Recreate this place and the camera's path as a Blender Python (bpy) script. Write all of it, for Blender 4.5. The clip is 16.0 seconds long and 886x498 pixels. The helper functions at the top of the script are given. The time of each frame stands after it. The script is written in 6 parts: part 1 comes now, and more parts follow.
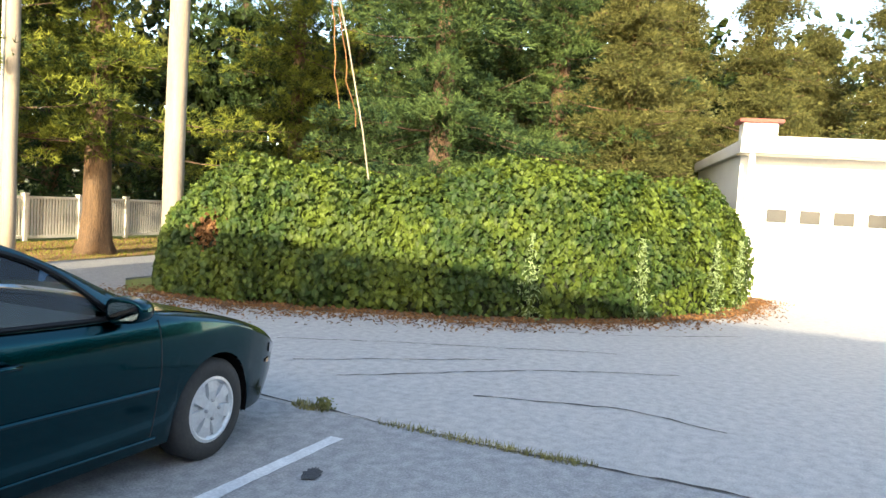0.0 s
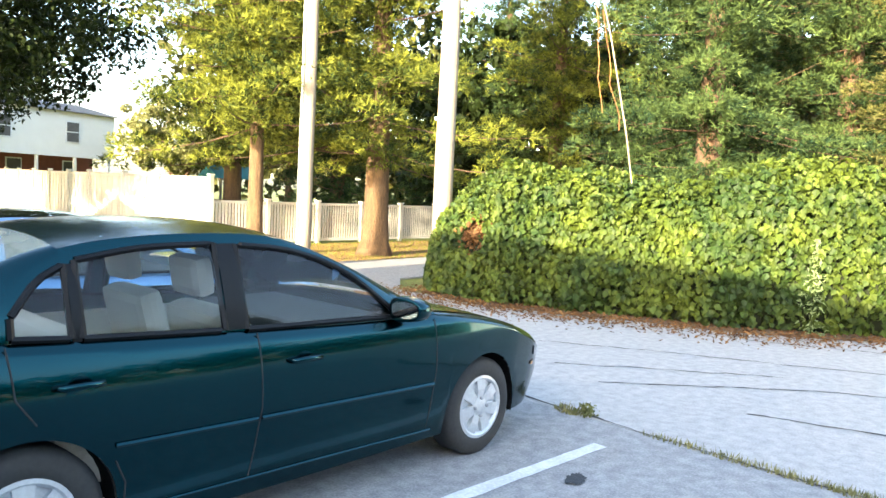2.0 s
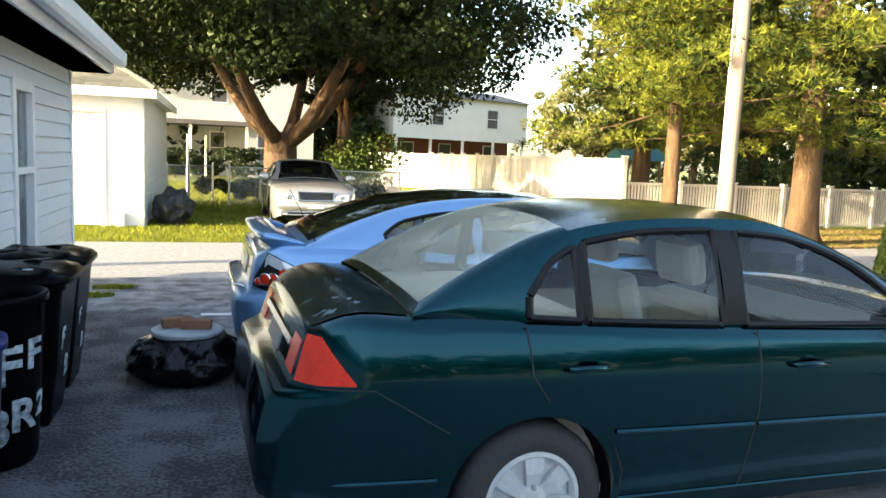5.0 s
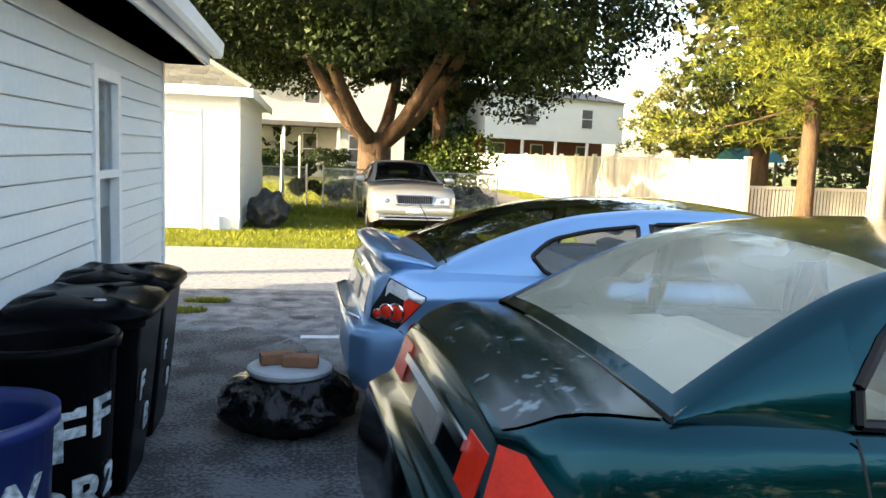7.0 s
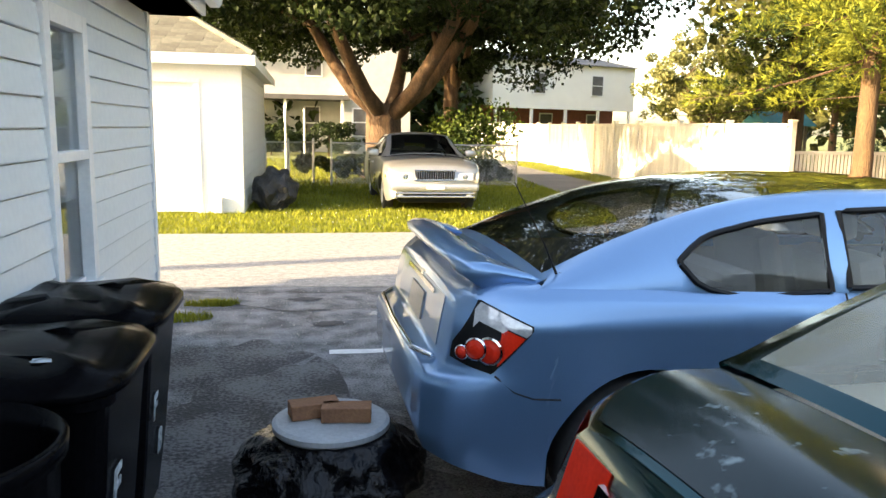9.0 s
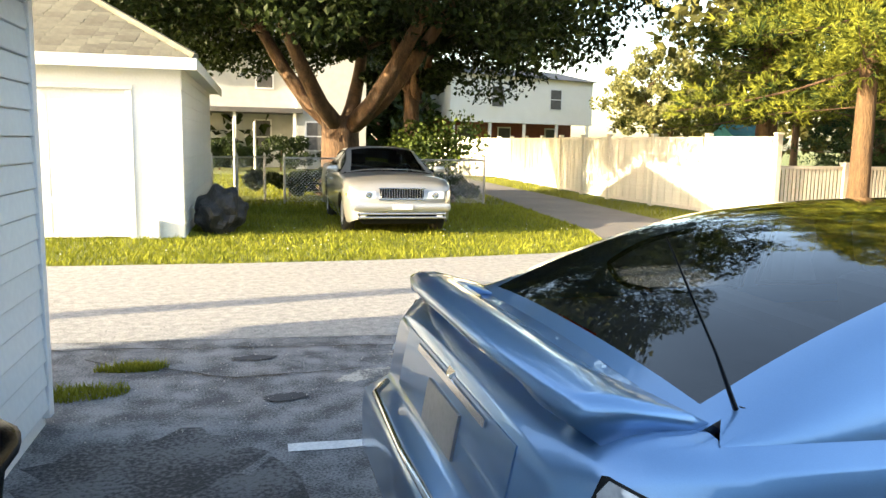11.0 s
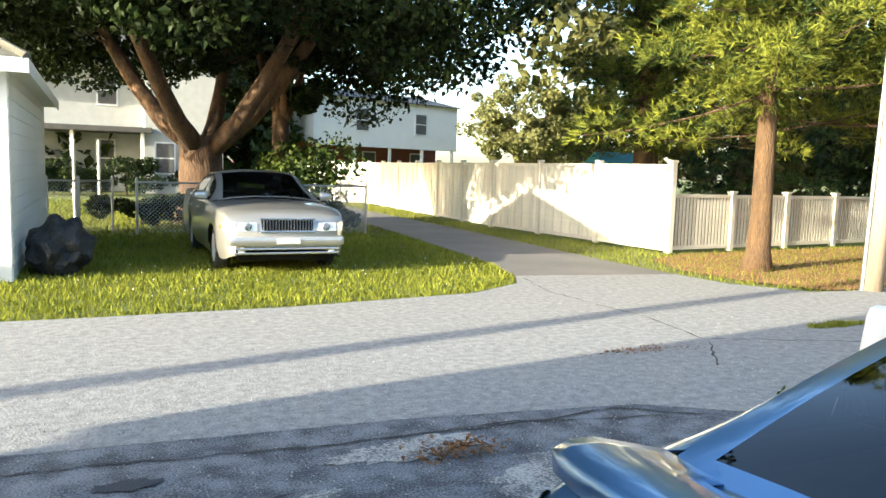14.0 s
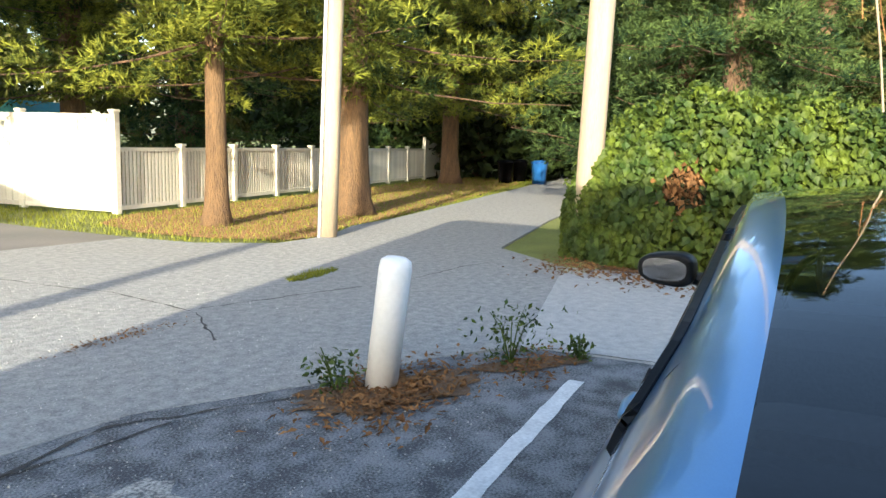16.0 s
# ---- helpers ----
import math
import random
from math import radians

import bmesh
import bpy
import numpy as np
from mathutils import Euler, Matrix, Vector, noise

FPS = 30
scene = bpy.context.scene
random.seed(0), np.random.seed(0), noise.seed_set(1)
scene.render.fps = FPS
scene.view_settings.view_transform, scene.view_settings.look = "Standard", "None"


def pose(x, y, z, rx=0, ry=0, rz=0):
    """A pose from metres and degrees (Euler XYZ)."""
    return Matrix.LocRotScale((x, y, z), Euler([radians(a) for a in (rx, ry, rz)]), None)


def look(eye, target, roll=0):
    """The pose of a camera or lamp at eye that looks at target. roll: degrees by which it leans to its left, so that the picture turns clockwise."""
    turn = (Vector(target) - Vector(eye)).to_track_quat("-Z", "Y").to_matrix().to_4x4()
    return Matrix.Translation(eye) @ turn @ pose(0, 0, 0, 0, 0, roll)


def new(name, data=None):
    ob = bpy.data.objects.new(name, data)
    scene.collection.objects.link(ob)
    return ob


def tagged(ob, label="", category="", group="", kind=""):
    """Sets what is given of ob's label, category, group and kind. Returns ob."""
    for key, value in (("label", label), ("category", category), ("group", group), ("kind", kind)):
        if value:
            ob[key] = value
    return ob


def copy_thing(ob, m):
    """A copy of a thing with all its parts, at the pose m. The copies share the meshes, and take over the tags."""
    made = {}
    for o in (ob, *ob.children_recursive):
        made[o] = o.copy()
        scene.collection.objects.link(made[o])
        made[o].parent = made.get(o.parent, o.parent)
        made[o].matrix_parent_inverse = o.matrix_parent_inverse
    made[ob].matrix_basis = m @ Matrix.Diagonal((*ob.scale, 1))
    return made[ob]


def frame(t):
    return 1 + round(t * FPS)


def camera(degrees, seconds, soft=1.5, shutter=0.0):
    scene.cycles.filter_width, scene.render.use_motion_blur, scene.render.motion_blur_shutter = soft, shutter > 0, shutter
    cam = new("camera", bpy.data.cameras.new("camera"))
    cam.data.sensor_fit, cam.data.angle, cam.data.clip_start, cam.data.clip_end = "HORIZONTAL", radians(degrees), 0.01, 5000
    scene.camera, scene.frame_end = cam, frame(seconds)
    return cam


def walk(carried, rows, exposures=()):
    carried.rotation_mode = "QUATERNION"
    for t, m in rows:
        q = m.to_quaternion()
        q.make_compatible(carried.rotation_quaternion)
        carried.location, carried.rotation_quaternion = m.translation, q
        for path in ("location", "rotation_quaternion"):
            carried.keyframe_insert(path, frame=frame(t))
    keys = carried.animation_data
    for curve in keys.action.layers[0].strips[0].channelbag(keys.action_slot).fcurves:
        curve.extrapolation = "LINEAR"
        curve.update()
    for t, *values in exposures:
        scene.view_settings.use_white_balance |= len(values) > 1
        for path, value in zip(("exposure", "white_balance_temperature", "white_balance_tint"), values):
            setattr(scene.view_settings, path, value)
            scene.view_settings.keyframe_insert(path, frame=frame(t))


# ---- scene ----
cam = camera(60.7, 16.0)
PATH = [
    (0, (0.165, 0.248, 1.599), (1.976, 1.09, 1.48), 3.4),
    (0.5, (0.157, 0.25, 1.606), (1.856, 1.297, 1.473), 3.1),
    (1, (0.149, 0.228, 1.616), (1.771, 1.393, 1.491), 3.2),
    (1.5, (0.131, 0.24, 1.617), (1.647, 1.537, 1.481), 2.8),
    (2, (0.12, 0.276, 1.608), (1.547, 1.669, 1.463), 2.8),
    (2.5, (0.077, 0.317, 1.61), (1.362, 1.844, 1.478), 2.3),
    (3, (0.039, 0.362, 1.608), (1.17, 2.004, 1.452), 2.0),
    (3.5, (-0.018, 0.396, 1.601), (0.939, 2.145, 1.443), 2.2),
    (4, (-0.082, 0.438, 1.602), (0.71, 2.266, 1.42), 2.2),
    (4.5, (-0.129, 0.521, 1.596), (0.534, 2.393, 1.366), 2.2),
    (7, (-0.271, 1.794, 1.573), (0.08, 3.748, 1.327), 2.4),
    (7.5, (-0.363, 2.116, 1.569), (-0.028, 4.065, 1.267), 0.5),
    (8, (-0.391, 2.44, 1.547), (-0.142, 4.405, 1.269), 1.7),
    (8.5, (-0.41, 2.783, 1.535), (-0.179, 4.743, 1.212), 1.2),
    (9, (-0.437, 3.108, 1.531), (-0.093, 5.053, 1.213), 1.1),
    (9.5, (-0.382, 3.476, 1.519), (0.024, 5.415, 1.245), 1.7),
    (12, (-0.512, 5.126, 1.502), (-0.019, 7.045, 1.222), 0.8),
    (12.5, (-0.58, 5.414, 1.505), (-0.083, 7.335, 1.249), 1.1),
    (13, (-0.654, 5.715, 1.525), (-0.118, 7.626, 1.277), -0.6),
    (13.5, (-0.604, 5.924, 1.492), (0.048, 7.806, 1.309), 1.4),
    (14, (-0.592, 6.118, 1.488), (0.232, 7.928, 1.283), 1.7),
    (14.5, (-0.584, 6.474, 1.475), (0.564, 8.09, 1.207), -1.3),
    (15, (-0.464, 6.68, 1.456), (0.843, 8.157, 1.123), -1.0),
    (15.5, (-0.287, 6.862, 1.432), (1.233, 8.132, 1.154), 0.2),
    (16, (-0.114, 7.065, 1.41), (1.69, 7.883, 1.132), 1.6),
]
walk(cam, [(t, look(eye, target, roll)) for t, eye, target, roll in PATH], [(0.0, 2.2, 6500, 10), (0.5, 2.8, 6500, 9), (1.0, 3.1, 6500, 9), (2.0, 3.1, 6600, 10), (3.5, 2.95, 6850, 11), (4.5, 2.7, 7000, 11), (7.0, 2.8, 7300, 12), (8.0, 2.85, 7600, 14), (9.5, 2.85, 7900, 15), (12.0, 2.44, 6600, 8), (14.0, 2.28, 6100, 7), (15.0, 2.2, 6100, 7), (16.0, 2.17, 6100, 7)])

# ---- light ----
SUN_AZ, SUN_EL = 12.0, 14.5  # travel direction of the sunlight, degrees from +x, and the sun's height
d = Vector((math.cos(radians(SUN_EL)) * math.cos(radians(SUN_AZ)), math.cos(radians(SUN_EL)) * math.sin(radians(SUN_AZ)), -math.sin(radians(SUN_EL))))
sun = new("sun", bpy.data.lights.new("sun", "SUN"))
sun.data.energy, sun.data.angle, sun.data.color = 3.4, radians(0.5), (1.0, 0.88, 0.64)
sun.matrix_world = look((-30, -10, 20), Vector((-30, -10, 20)) + d)
world = bpy.data.worlds.new("world")
scene.world = world
world.use_nodes = True
wn = world.node_tree.nodes
sky = wn.new("ShaderNodeTexSky")
sky.sky_type, sky.sun_disc = "NISHITA", False
sky.sun_elevation, sky.sun_rotation = radians(SUN_EL), radians(270 - SUN_AZ)
sky.dust_density, sky.ozone_density = 2.0, 1.0
wn["Background"].inputs["Strength"].default_value = 0.15
world.node_tree.links.new(sky.outputs[0], wn["Background"].inputs["Color"])


# ---- materials ----
def mat(name, col, col2=None, rough=0.7, metal=0.0, scale=3.0, fine=60.0, bump=0.15, dist=0.01, coat=0.0, spread=0.0, island=0.0, spec=0.5, warp=(1, 1, 1), through_light=0.0, sharp=0.14):
    """A surface that varies at two scales between two colours, with fine relief."""
    m = bpy.data.materials.new(name)
    m.use_nodes = True
    n, ln = m.node_tree.nodes, m.node_tree.links
    b = n["Principled BSDF"]
    col2 = col2 or tuple(c * 0.8 for c in col)
    tc = n.new("ShaderNodeTexCoord")
    mp = n.new("ShaderNodeMapping")
    mp.inputs["Scale"].default_value = warp
    ln.new(tc.outputs["Object"], mp.inputs[0])
    n1, n2 = n.new("ShaderNodeTexNoise"), n.new("ShaderNodeTexNoise")
    for node, s, det in ((n1, scale, 5.0), (n2, fine, 4.0)):
        node.inputs["Scale"].default_value, node.inputs["Detail"].default_value = s, det
        ln.new(mp.outputs[0], node.inputs["Vector"])
    add = n.new("ShaderNodeMath")
    add.operation = "MULTIPLY_ADD"
    add.inputs[1].default_value, add.inputs[2].default_value = 0.5, 0.0
    ln.new(n2.outputs[0], add.inputs[0])
    add2 = n.new("ShaderNodeMath")
    add2.operation = "MULTIPLY_ADD"
    add2.inputs[1].default_value = 0.5
    ln.new(n1.outputs[0], add2.inputs[0])
    ln.new(add.outputs[0], add2.inputs[2])
    ramp = n.new("ShaderNodeValToRGB")
    ramp.color_ramp.elements[0].position, ramp.color_ramp.elements[1].position = 0.5 - sharp, 0.5 + sharp
    ramp.color_ramp.elements[0].color, ramp.color_ramp.elements[1].color = (*col2, 1), (*col, 1)
    ln.new(add2.outputs[0], ramp.inputs[0])
    out = ramp.outputs[0]
    if spread or island:
        src = n.new("ShaderNodeObjectInfo").outputs["Random"] if spread else n.new("ShaderNodeNewGeometry").outputs["Random Per Island"]
        mr = n.new("ShaderNodeMapRange")
        s = spread or island
        mr.inputs[3].default_value, mr.inputs[4].default_value = 1 - s, 1 + s
        ln.new(src, mr.inputs[0])
        hs = n.new("ShaderNodeHueSaturation")
        ln.new(mr.outputs[0], hs.inputs["Value"])
        ln.new(out, hs.inputs["Color"])
        out = hs.outputs[0]
    ln.new(out, b.inputs["Base Color"])
    b.inputs["Roughness"].default_value, b.inputs["Metallic"].default_value = rough, metal
    b.inputs["Specular IOR Level"].default_value = spec
    b.inputs["Coat Weight"].default_value, b.inputs["Coat Roughness"].default_value = coat, 0.03
    if bump:
        bp = n.new("ShaderNodeBump")
        bp.inputs["Strength"].default_value, bp.inputs["Distance"].default_value = bump, dist
        ln.new(n2.outputs[0], bp.inputs["Height"])
        ln.new(bp.outputs[0], b.inputs["Normal"])
    if through_light:
        tr = n.new("ShaderNodeBsdfTranslucent")
        ln.new(out, tr.inputs["Color"])
        mx = n.new("ShaderNodeMixShader")
        mx.inputs[0].default_value = through_light
        ln.new(b.outputs[0], mx.inputs[1])
        ln.new(tr.outputs[0], mx.inputs[2])
        ln.new(mx.outputs[0], n["Material Output"].inputs[0])
    return m


def glass_mat(name, tint, gloss=1.0, haze=0.0):
    m = bpy.data.materials.new(name)
    m.use_nodes = True
    n, ln = m.node_tree.nodes, m.node_tree.links
    fr = n.new("ShaderNodeFresnel")
    fr.inputs[0].default_value = 1.5
    ml = n.new("ShaderNodeMath")
    ml.operation = "MULTIPLY"
    ml.inputs[1].default_value = gloss
    ln.new(fr.outputs[0], ml.inputs[0])
    t, g, mx = n.new("ShaderNodeBsdfTransparent"), n.new("ShaderNodeBsdfGlossy"), n.new("ShaderNodeMixShader")
    t.inputs[0].default_value = (*tint, 1)
    g.inputs["Roughness"].default_value = 0.02
    ln.new(ml.outputs[0], mx.inputs[0])
    ln.new(t.outputs[0], mx.inputs[1])
    ln.new(g.outputs[0], mx.inputs[2])
    ln.new(mx.outputs[0], n["Material Output"].inputs[0])
    # pale diffuse film, painted in for the bright haze of reflections on the glass
    if haze:
        film, both, nz = n.new("ShaderNodeBsdfDiffuse"), n.new("ShaderNodeMixShader"), n.new("ShaderNodeTexNoise")
        film.inputs[0].default_value = (0.62, 0.64, 0.52, 1)
        nz.inputs["Scale"].default_value = 2.5
        mr = n.new("ShaderNodeMapRange")
        mr.inputs[3].default_value, mr.inputs[4].default_value = haze * 0.6, haze * 1.4
        ln.new(nz.outputs[0], mr.inputs[0])
        ln.new(mr.outputs[0], both.inputs[0])
        ln.new(mx.outputs[0], both.inputs[1])
        ln.new(film.outputs[0], both.inputs[2])
        ln.new(both.outputs[0], n["Material Output"].inputs[0])
    return m


ASPHALT = mat("asphalt", (0.23, 0.238, 0.25), (0.06, 0.063, 0.07), 0.85, scale=5.0, fine=75, bump=1.0, dist=0.014, sharp=0.075)
PALEA = mat("pale_asphalt", (0.36, 0.355, 0.35), (0.21, 0.21, 0.212), 0.85, scale=11.0, fine=65, bump=0.7, dist=0.008, sharp=0.11)
ROADM = mat("road_asphalt", (0.35, 0.338, 0.32), (0.19, 0.187, 0.183), 0.85, scale=13.0, fine=60, bump=0.7, dist=0.008, sharp=0.11)
ALLEYM = mat("alley_asphalt", (0.20, 0.18, 0.165), (0.13, 0.12, 0.11), 0.85, scale=0.8, fine=100, bump=0.4, dist=0.006)
PATCHM = mat("patched_asphalt", (0.46, 0.445, 0.42), (0.30, 0.295, 0.285), 0.85, scale=11.0, fine=70, bump=0.6, dist=0.007, sharp=0.13)
TAR = mat("tar", (0.02, 0.02, 0.02), rough=0.8)
CRACKM = mat("crack_dirt", (0.07, 0.065, 0.06), (0.035, 0.033, 0.03), 0.95)
LINEM = mat("line_paint", (0.75, 0.76, 0.76), (0.5, 0.51, 0.52), 0.7, scale=6, fine=50)
SOIL = mat("soil", (0.16, 0.09, 0.045), (0.09, 0.055, 0.03), 0.95, scale=3, fine=40, bump=0.8, dist=0.03)
GRASSG = mat("grass_ground", (0.20, 0.22, 0.045), (0.12, 0.13, 0.03), 0.95, scale=1.5, fine=30, bump=0.8, dist=0.03)
BLADE = mat("grass_blade", (0.24, 0.25, 0.035), (0.14, 0.16, 0.022), 0.95, scale=0.8, fine=5, bump=0, island=0.3, spec=0.05, through_light=0.3)
SIDING = mat("vinyl_siding", (0.62, 0.68, 0.72), (0.55, 0.61, 0.66), 0.45, scale=1.2, fine=25, bump=0.06, spread=0.03)
TRIM = mat("white_trim", (0.74, 0.75, 0.76), (0.64, 0.66, 0.68), 0.5, scale=3, fine=40, bump=0.05)
WHITEW = mat("white_paint", (0.80, 0.80, 0.78), (0.72, 0.72, 0.70), 0.6, scale=1.0, fine=30, bump=0.1)
PVC = mat("vinyl_fence", (0.80, 0.76, 0.66), (0.68, 0.63, 0.52), 0.5, scale=0.6, fine=20, bump=0.06, spread=0.12)
SHINGLE = mat("shingle", (0.15, 0.14, 0.105), (0.085, 0.08, 0.06), 0.95, scale=5, fine=90, bump=0.4, spread=0.25)
ROOFD = mat("dark_roof", (0.10, 0.095, 0.09), (0.06, 0.06, 0.06), 0.95, scale=2, fine=40, bump=0.4)
BRICKR = mat("brick_red", (0.26, 0.085, 0.06), (0.18, 0.06, 0.045), 0.9, scale=4, fine=60, bump=0.3, spread=0.2)
MORTAR = mat("mortar", (0.35, 0.31, 0.28), rough=0.95)
SOFFIT = mat("soffit", (0.76, 0.68, 0.58), (0.64, 0.56, 0.47), 0.7)
WOODP = mat("pole_wood", (0.36, 0.29, 0.21), (0.22, 0.175, 0.125), 0.85, scale=1.5, fine=25, bump=0.5, dist=0.01, warp=(6, 6, 0.4))
BARK = mat("bark", (0.17, 0.10, 0.055), (0.055, 0.033, 0.02), 0.95, scale=2, fine=14, bump=1.0, dist=0.05, warp=(3, 3, 0.5))
BARKP = mat("pine_bark", (0.165, 0.098, 0.046), (0.07, 0.041, 0.022), 0.95, scale=3, fine=18, bump=1.0, dist=0.04, warp=(3, 3, 0.6))
STEEL = mat("galvanised_steel", (0.5, 0.5, 0.5), (0.38, 0.38, 0.38), 0.45, 0.9, bump=0.05)
CHROME = mat("chrome", (0.75, 0.75, 0.76), (0.7, 0.7, 0.7), 0.12, 1.0, bump=0)
ALLOY = mat("wheel_silver", (0.62, 0.63, 0.63), (0.5, 0.5, 0.5), 0.35, 0.3, bump=0.03)
RUBBER = mat("tyre_rubber", (0.022, 0.022, 0.022), (0.035, 0.034, 0.032), 0.8, scale=6, fine=50)
BLACKP = mat("black_plastic", (0.006, 0.006, 0.007), (0.01, 0.01, 0.01), 0.4, scale=4, fine=80, bump=0.05, spec=0.18)
WELL = mat("arch_black", (0.006, 0.006, 0.006), (0.012, 0.011, 0.01), 0.95, scale=6, fine=60, spec=0.05)
GREENP = mat("green_car_paint", (0.0004, 0.040, 0.050), (0.0004, 0.036, 0.045), 0.2, 1.0, scale=2, fine=400, bump=0, coat=0.35)
DARKG = mat("faded_deck_paint", (0.003, 0.014, 0.016), (0.16, 0.21, 0.22), 0.16, 0.1, scale=5, fine=24, bump=0.01, coat=0.1, spec=0.3)
peel = next(q for q in DARKG.node_tree.nodes if q.type == "VALTORGB").color_ramp
peel.elements[0].position, peel.elements[1].position = 0.36, 0.43
BLUEP = mat("blue_car_paint", (0.16, 0.32, 0.54), (0.145, 0.295, 0.505), 0.29, 0.62, scale=2, fine=400, bump=0, coat=0.9)
SILVERP = mat("silver_car_paint", (0.47, 0.46, 0.43), (0.43, 0.42, 0.39), 0.3, 0.6, scale=2, fine=400, bump=0, coat=1.0)
ROOFGL = mat("dark_roof_glass", (0.006, 0.007, 0.01), (0.008, 0.009, 0.012), 0.04, 0.0, bump=0, coat=1.0)
REDL = mat("red_lens", (0.85, 0.035, 0.012), (0.7, 0.022, 0.008), 0.25, 0.0, scale=20, fine=90, bump=0.05, coat=0.3, spec=0.3)
CLEARL = mat("clear_lens", (0.62, 0.62, 0.62), (0.45, 0.45, 0.46), 0.08, 0.3, scale=15, fine=60, bump=0.08, coat=1.0)
AMBER = mat("amber_lens", (0.6, 0.28, 0.05), rough=0.15, coat=1.0)
BEIGE = mat("beige_cloth", (0.78, 0.73, 0.62), (0.70, 0.65, 0.55), 0.85, scale=5, fine=120, bump=0.2)
GREYCL = mat("grey_cloth", (0.30, 0.29, 0.28), (0.24, 0.23, 0.22), 0.9, scale=5, fine=120, bump=0.2)
DARKCL = mat("dark_cloth", (0.06, 0.06, 0.065), rough=0.9)
BINB = mat("bin_black", (0.002, 0.002, 0.0025), (0.004, 0.004, 0.005), 0.22, scale=3, fine=60, bump=0.05, spec=0.03)
BINBLUE = mat("bin_blue", (0.006, 0.02, 0.13), (0.005, 0.016, 0.10), 0.4, bump=0.05)
BAGM = mat("black_bag", (0.003, 0.003, 0.004), (0.006, 0.006, 0.007), 0.2, scale=5, fine=22, bump=0.7, dist=0.03, spec=0.3)
SPRAY = mat("white_spray", (0.52, 0.58, 0.62), (0.16, 0.19, 0.21), 0.8, scale=9, fine=40, sharp=0.08)
LEAFH = mat("vine_leaf", (0.088, 0.118, 0.013), (0.026, 0.05, 0.009), 0.6, scale=1.0, fine=4, bump=0, island=0.3, through_light=0.15, sharp=0.10, spec=0.25)
LEAFM = mat("maple_leaf", (0.028, 0.042, 0.010), (0.014, 0.023, 0.006), 0.5, scale=0.6, fine=3, bump=0, island=0.4, through_light=0.14, spec=0.12)
LEAFY = mat("light_leaf", (0.24, 0.235, 0.09), (0.14, 0.145, 0.05), 0.5, scale=0.5, fine=3, bump=0, island=0.35, through_light=0.3, spec=0.12)
# needle colours blotch between sunlit pads and dark gaps; light and shade painted in
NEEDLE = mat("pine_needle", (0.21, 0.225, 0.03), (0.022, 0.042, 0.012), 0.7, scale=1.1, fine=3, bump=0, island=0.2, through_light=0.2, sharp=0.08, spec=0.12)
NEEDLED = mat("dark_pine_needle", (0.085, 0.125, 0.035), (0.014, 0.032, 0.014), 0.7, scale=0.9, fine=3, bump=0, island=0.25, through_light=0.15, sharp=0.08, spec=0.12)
DRYG = mat("dry_grass", (0.30, 0.27, 0.12), (0.16, 0.16, 0.06), 0.9, scale=2, fine=8, bump=0, island=0.35, spec=0.05)
CEDAR = mat("cedar_leaf", (0.11, 0.105, 0.03), (0.06, 0.065, 0.02), 0.6, scale=0.5, fine=3, bump=0, island=0.35, through_light=0.15, spec=0.12)
DRYLEAF = mat("dry_leaf", (0.24, 0.12, 0.045), (0.13, 0.065, 0.03), 0.9, scale=2, fine=10, bump=0, island=0.4, spec=0.12)
STRAW = mat("pine_straw", (0.40, 0.21, 0.085), (0.24, 0.14, 0.06), 0.95, scale=2, fine=40, bump=0.8, dist=0.03)
# near-black colour stands in for the shade deep between the hedge leaves
HEDGEIN = mat("hedge_inner_shade", (0.015, 0.02, 0.006), rough=1.0)
TEAL = mat("teal_canvas", (0.03, 0.22, 0.20), rough=0.7)
STONE = mat("grey_stone", (0.10, 0.10, 0.10), (0.05, 0.05, 0.05), 0.95, scale=5, fine=25, bump=0.8, dist=0.03)
GLASS = glass_mat("car_glass", (0.84, 0.88, 0.87))
GLASSR = glass_mat("hazy_rear_glass", (0.84, 0.88, 0.87), 1.0, 0.3)
GLASSD = glass_mat("tinted_glass", (0.27, 0.29, 0.31), 1.5)
GLASSC = glass_mat("pale_side_glass", (0.68, 0.72, 0.74), 1.3, 0.06)
PANE = glass_mat("window_pane", (0.85, 0.88, 0.9), 0.6)
ROOMD = mat("dim_room", (0.12, 0.12, 0.12), (0.07, 0.07, 0.07), 0.9)
CURTAIN = mat("curtain", (0.8, 0.8, 0.77), (0.7, 0.7, 0.68), 0.9)


# ---- building helpers ----
def part(name, bm, material, parent=None, label="", smooth=False):
    me = bpy.data.meshes.new(name)
    bmesh.ops.recalc_face_normals(bm, faces=bm.faces)
    bm.to_mesh(me)
    bm.free()
    me.materials.append(material)
    if smooth:
        me.polygons.foreach_set("use_smooth", [True] * len(me.polygons))
    ob = new(name, me)
    ob.parent = parent
    return tagged(ob, label)


def raw(name, verts, faces, material, parent=None, smooth=False):
    me = bpy.data.meshes.new(name)
    me.from_pydata(verts, [], faces)
    me.materials.append(material)
    if smooth:
        me.polygons.foreach_set("use_smooth", [True] * len(me.polygons))
    ob = new(name, me)
    ob.parent = parent
    return ob


def share(name, ob, m, parent):
    """Another piece on the same mesh."""
    o = new(name, ob.data)
    o.parent, o.matrix_basis = parent, m
    return o


def thing(name, label, category, m=None, group="", kind=""):
    ob = new(name)
    if m is not None:
        ob.matrix_basis = m
    return tagged(ob, label, category, group, kind)


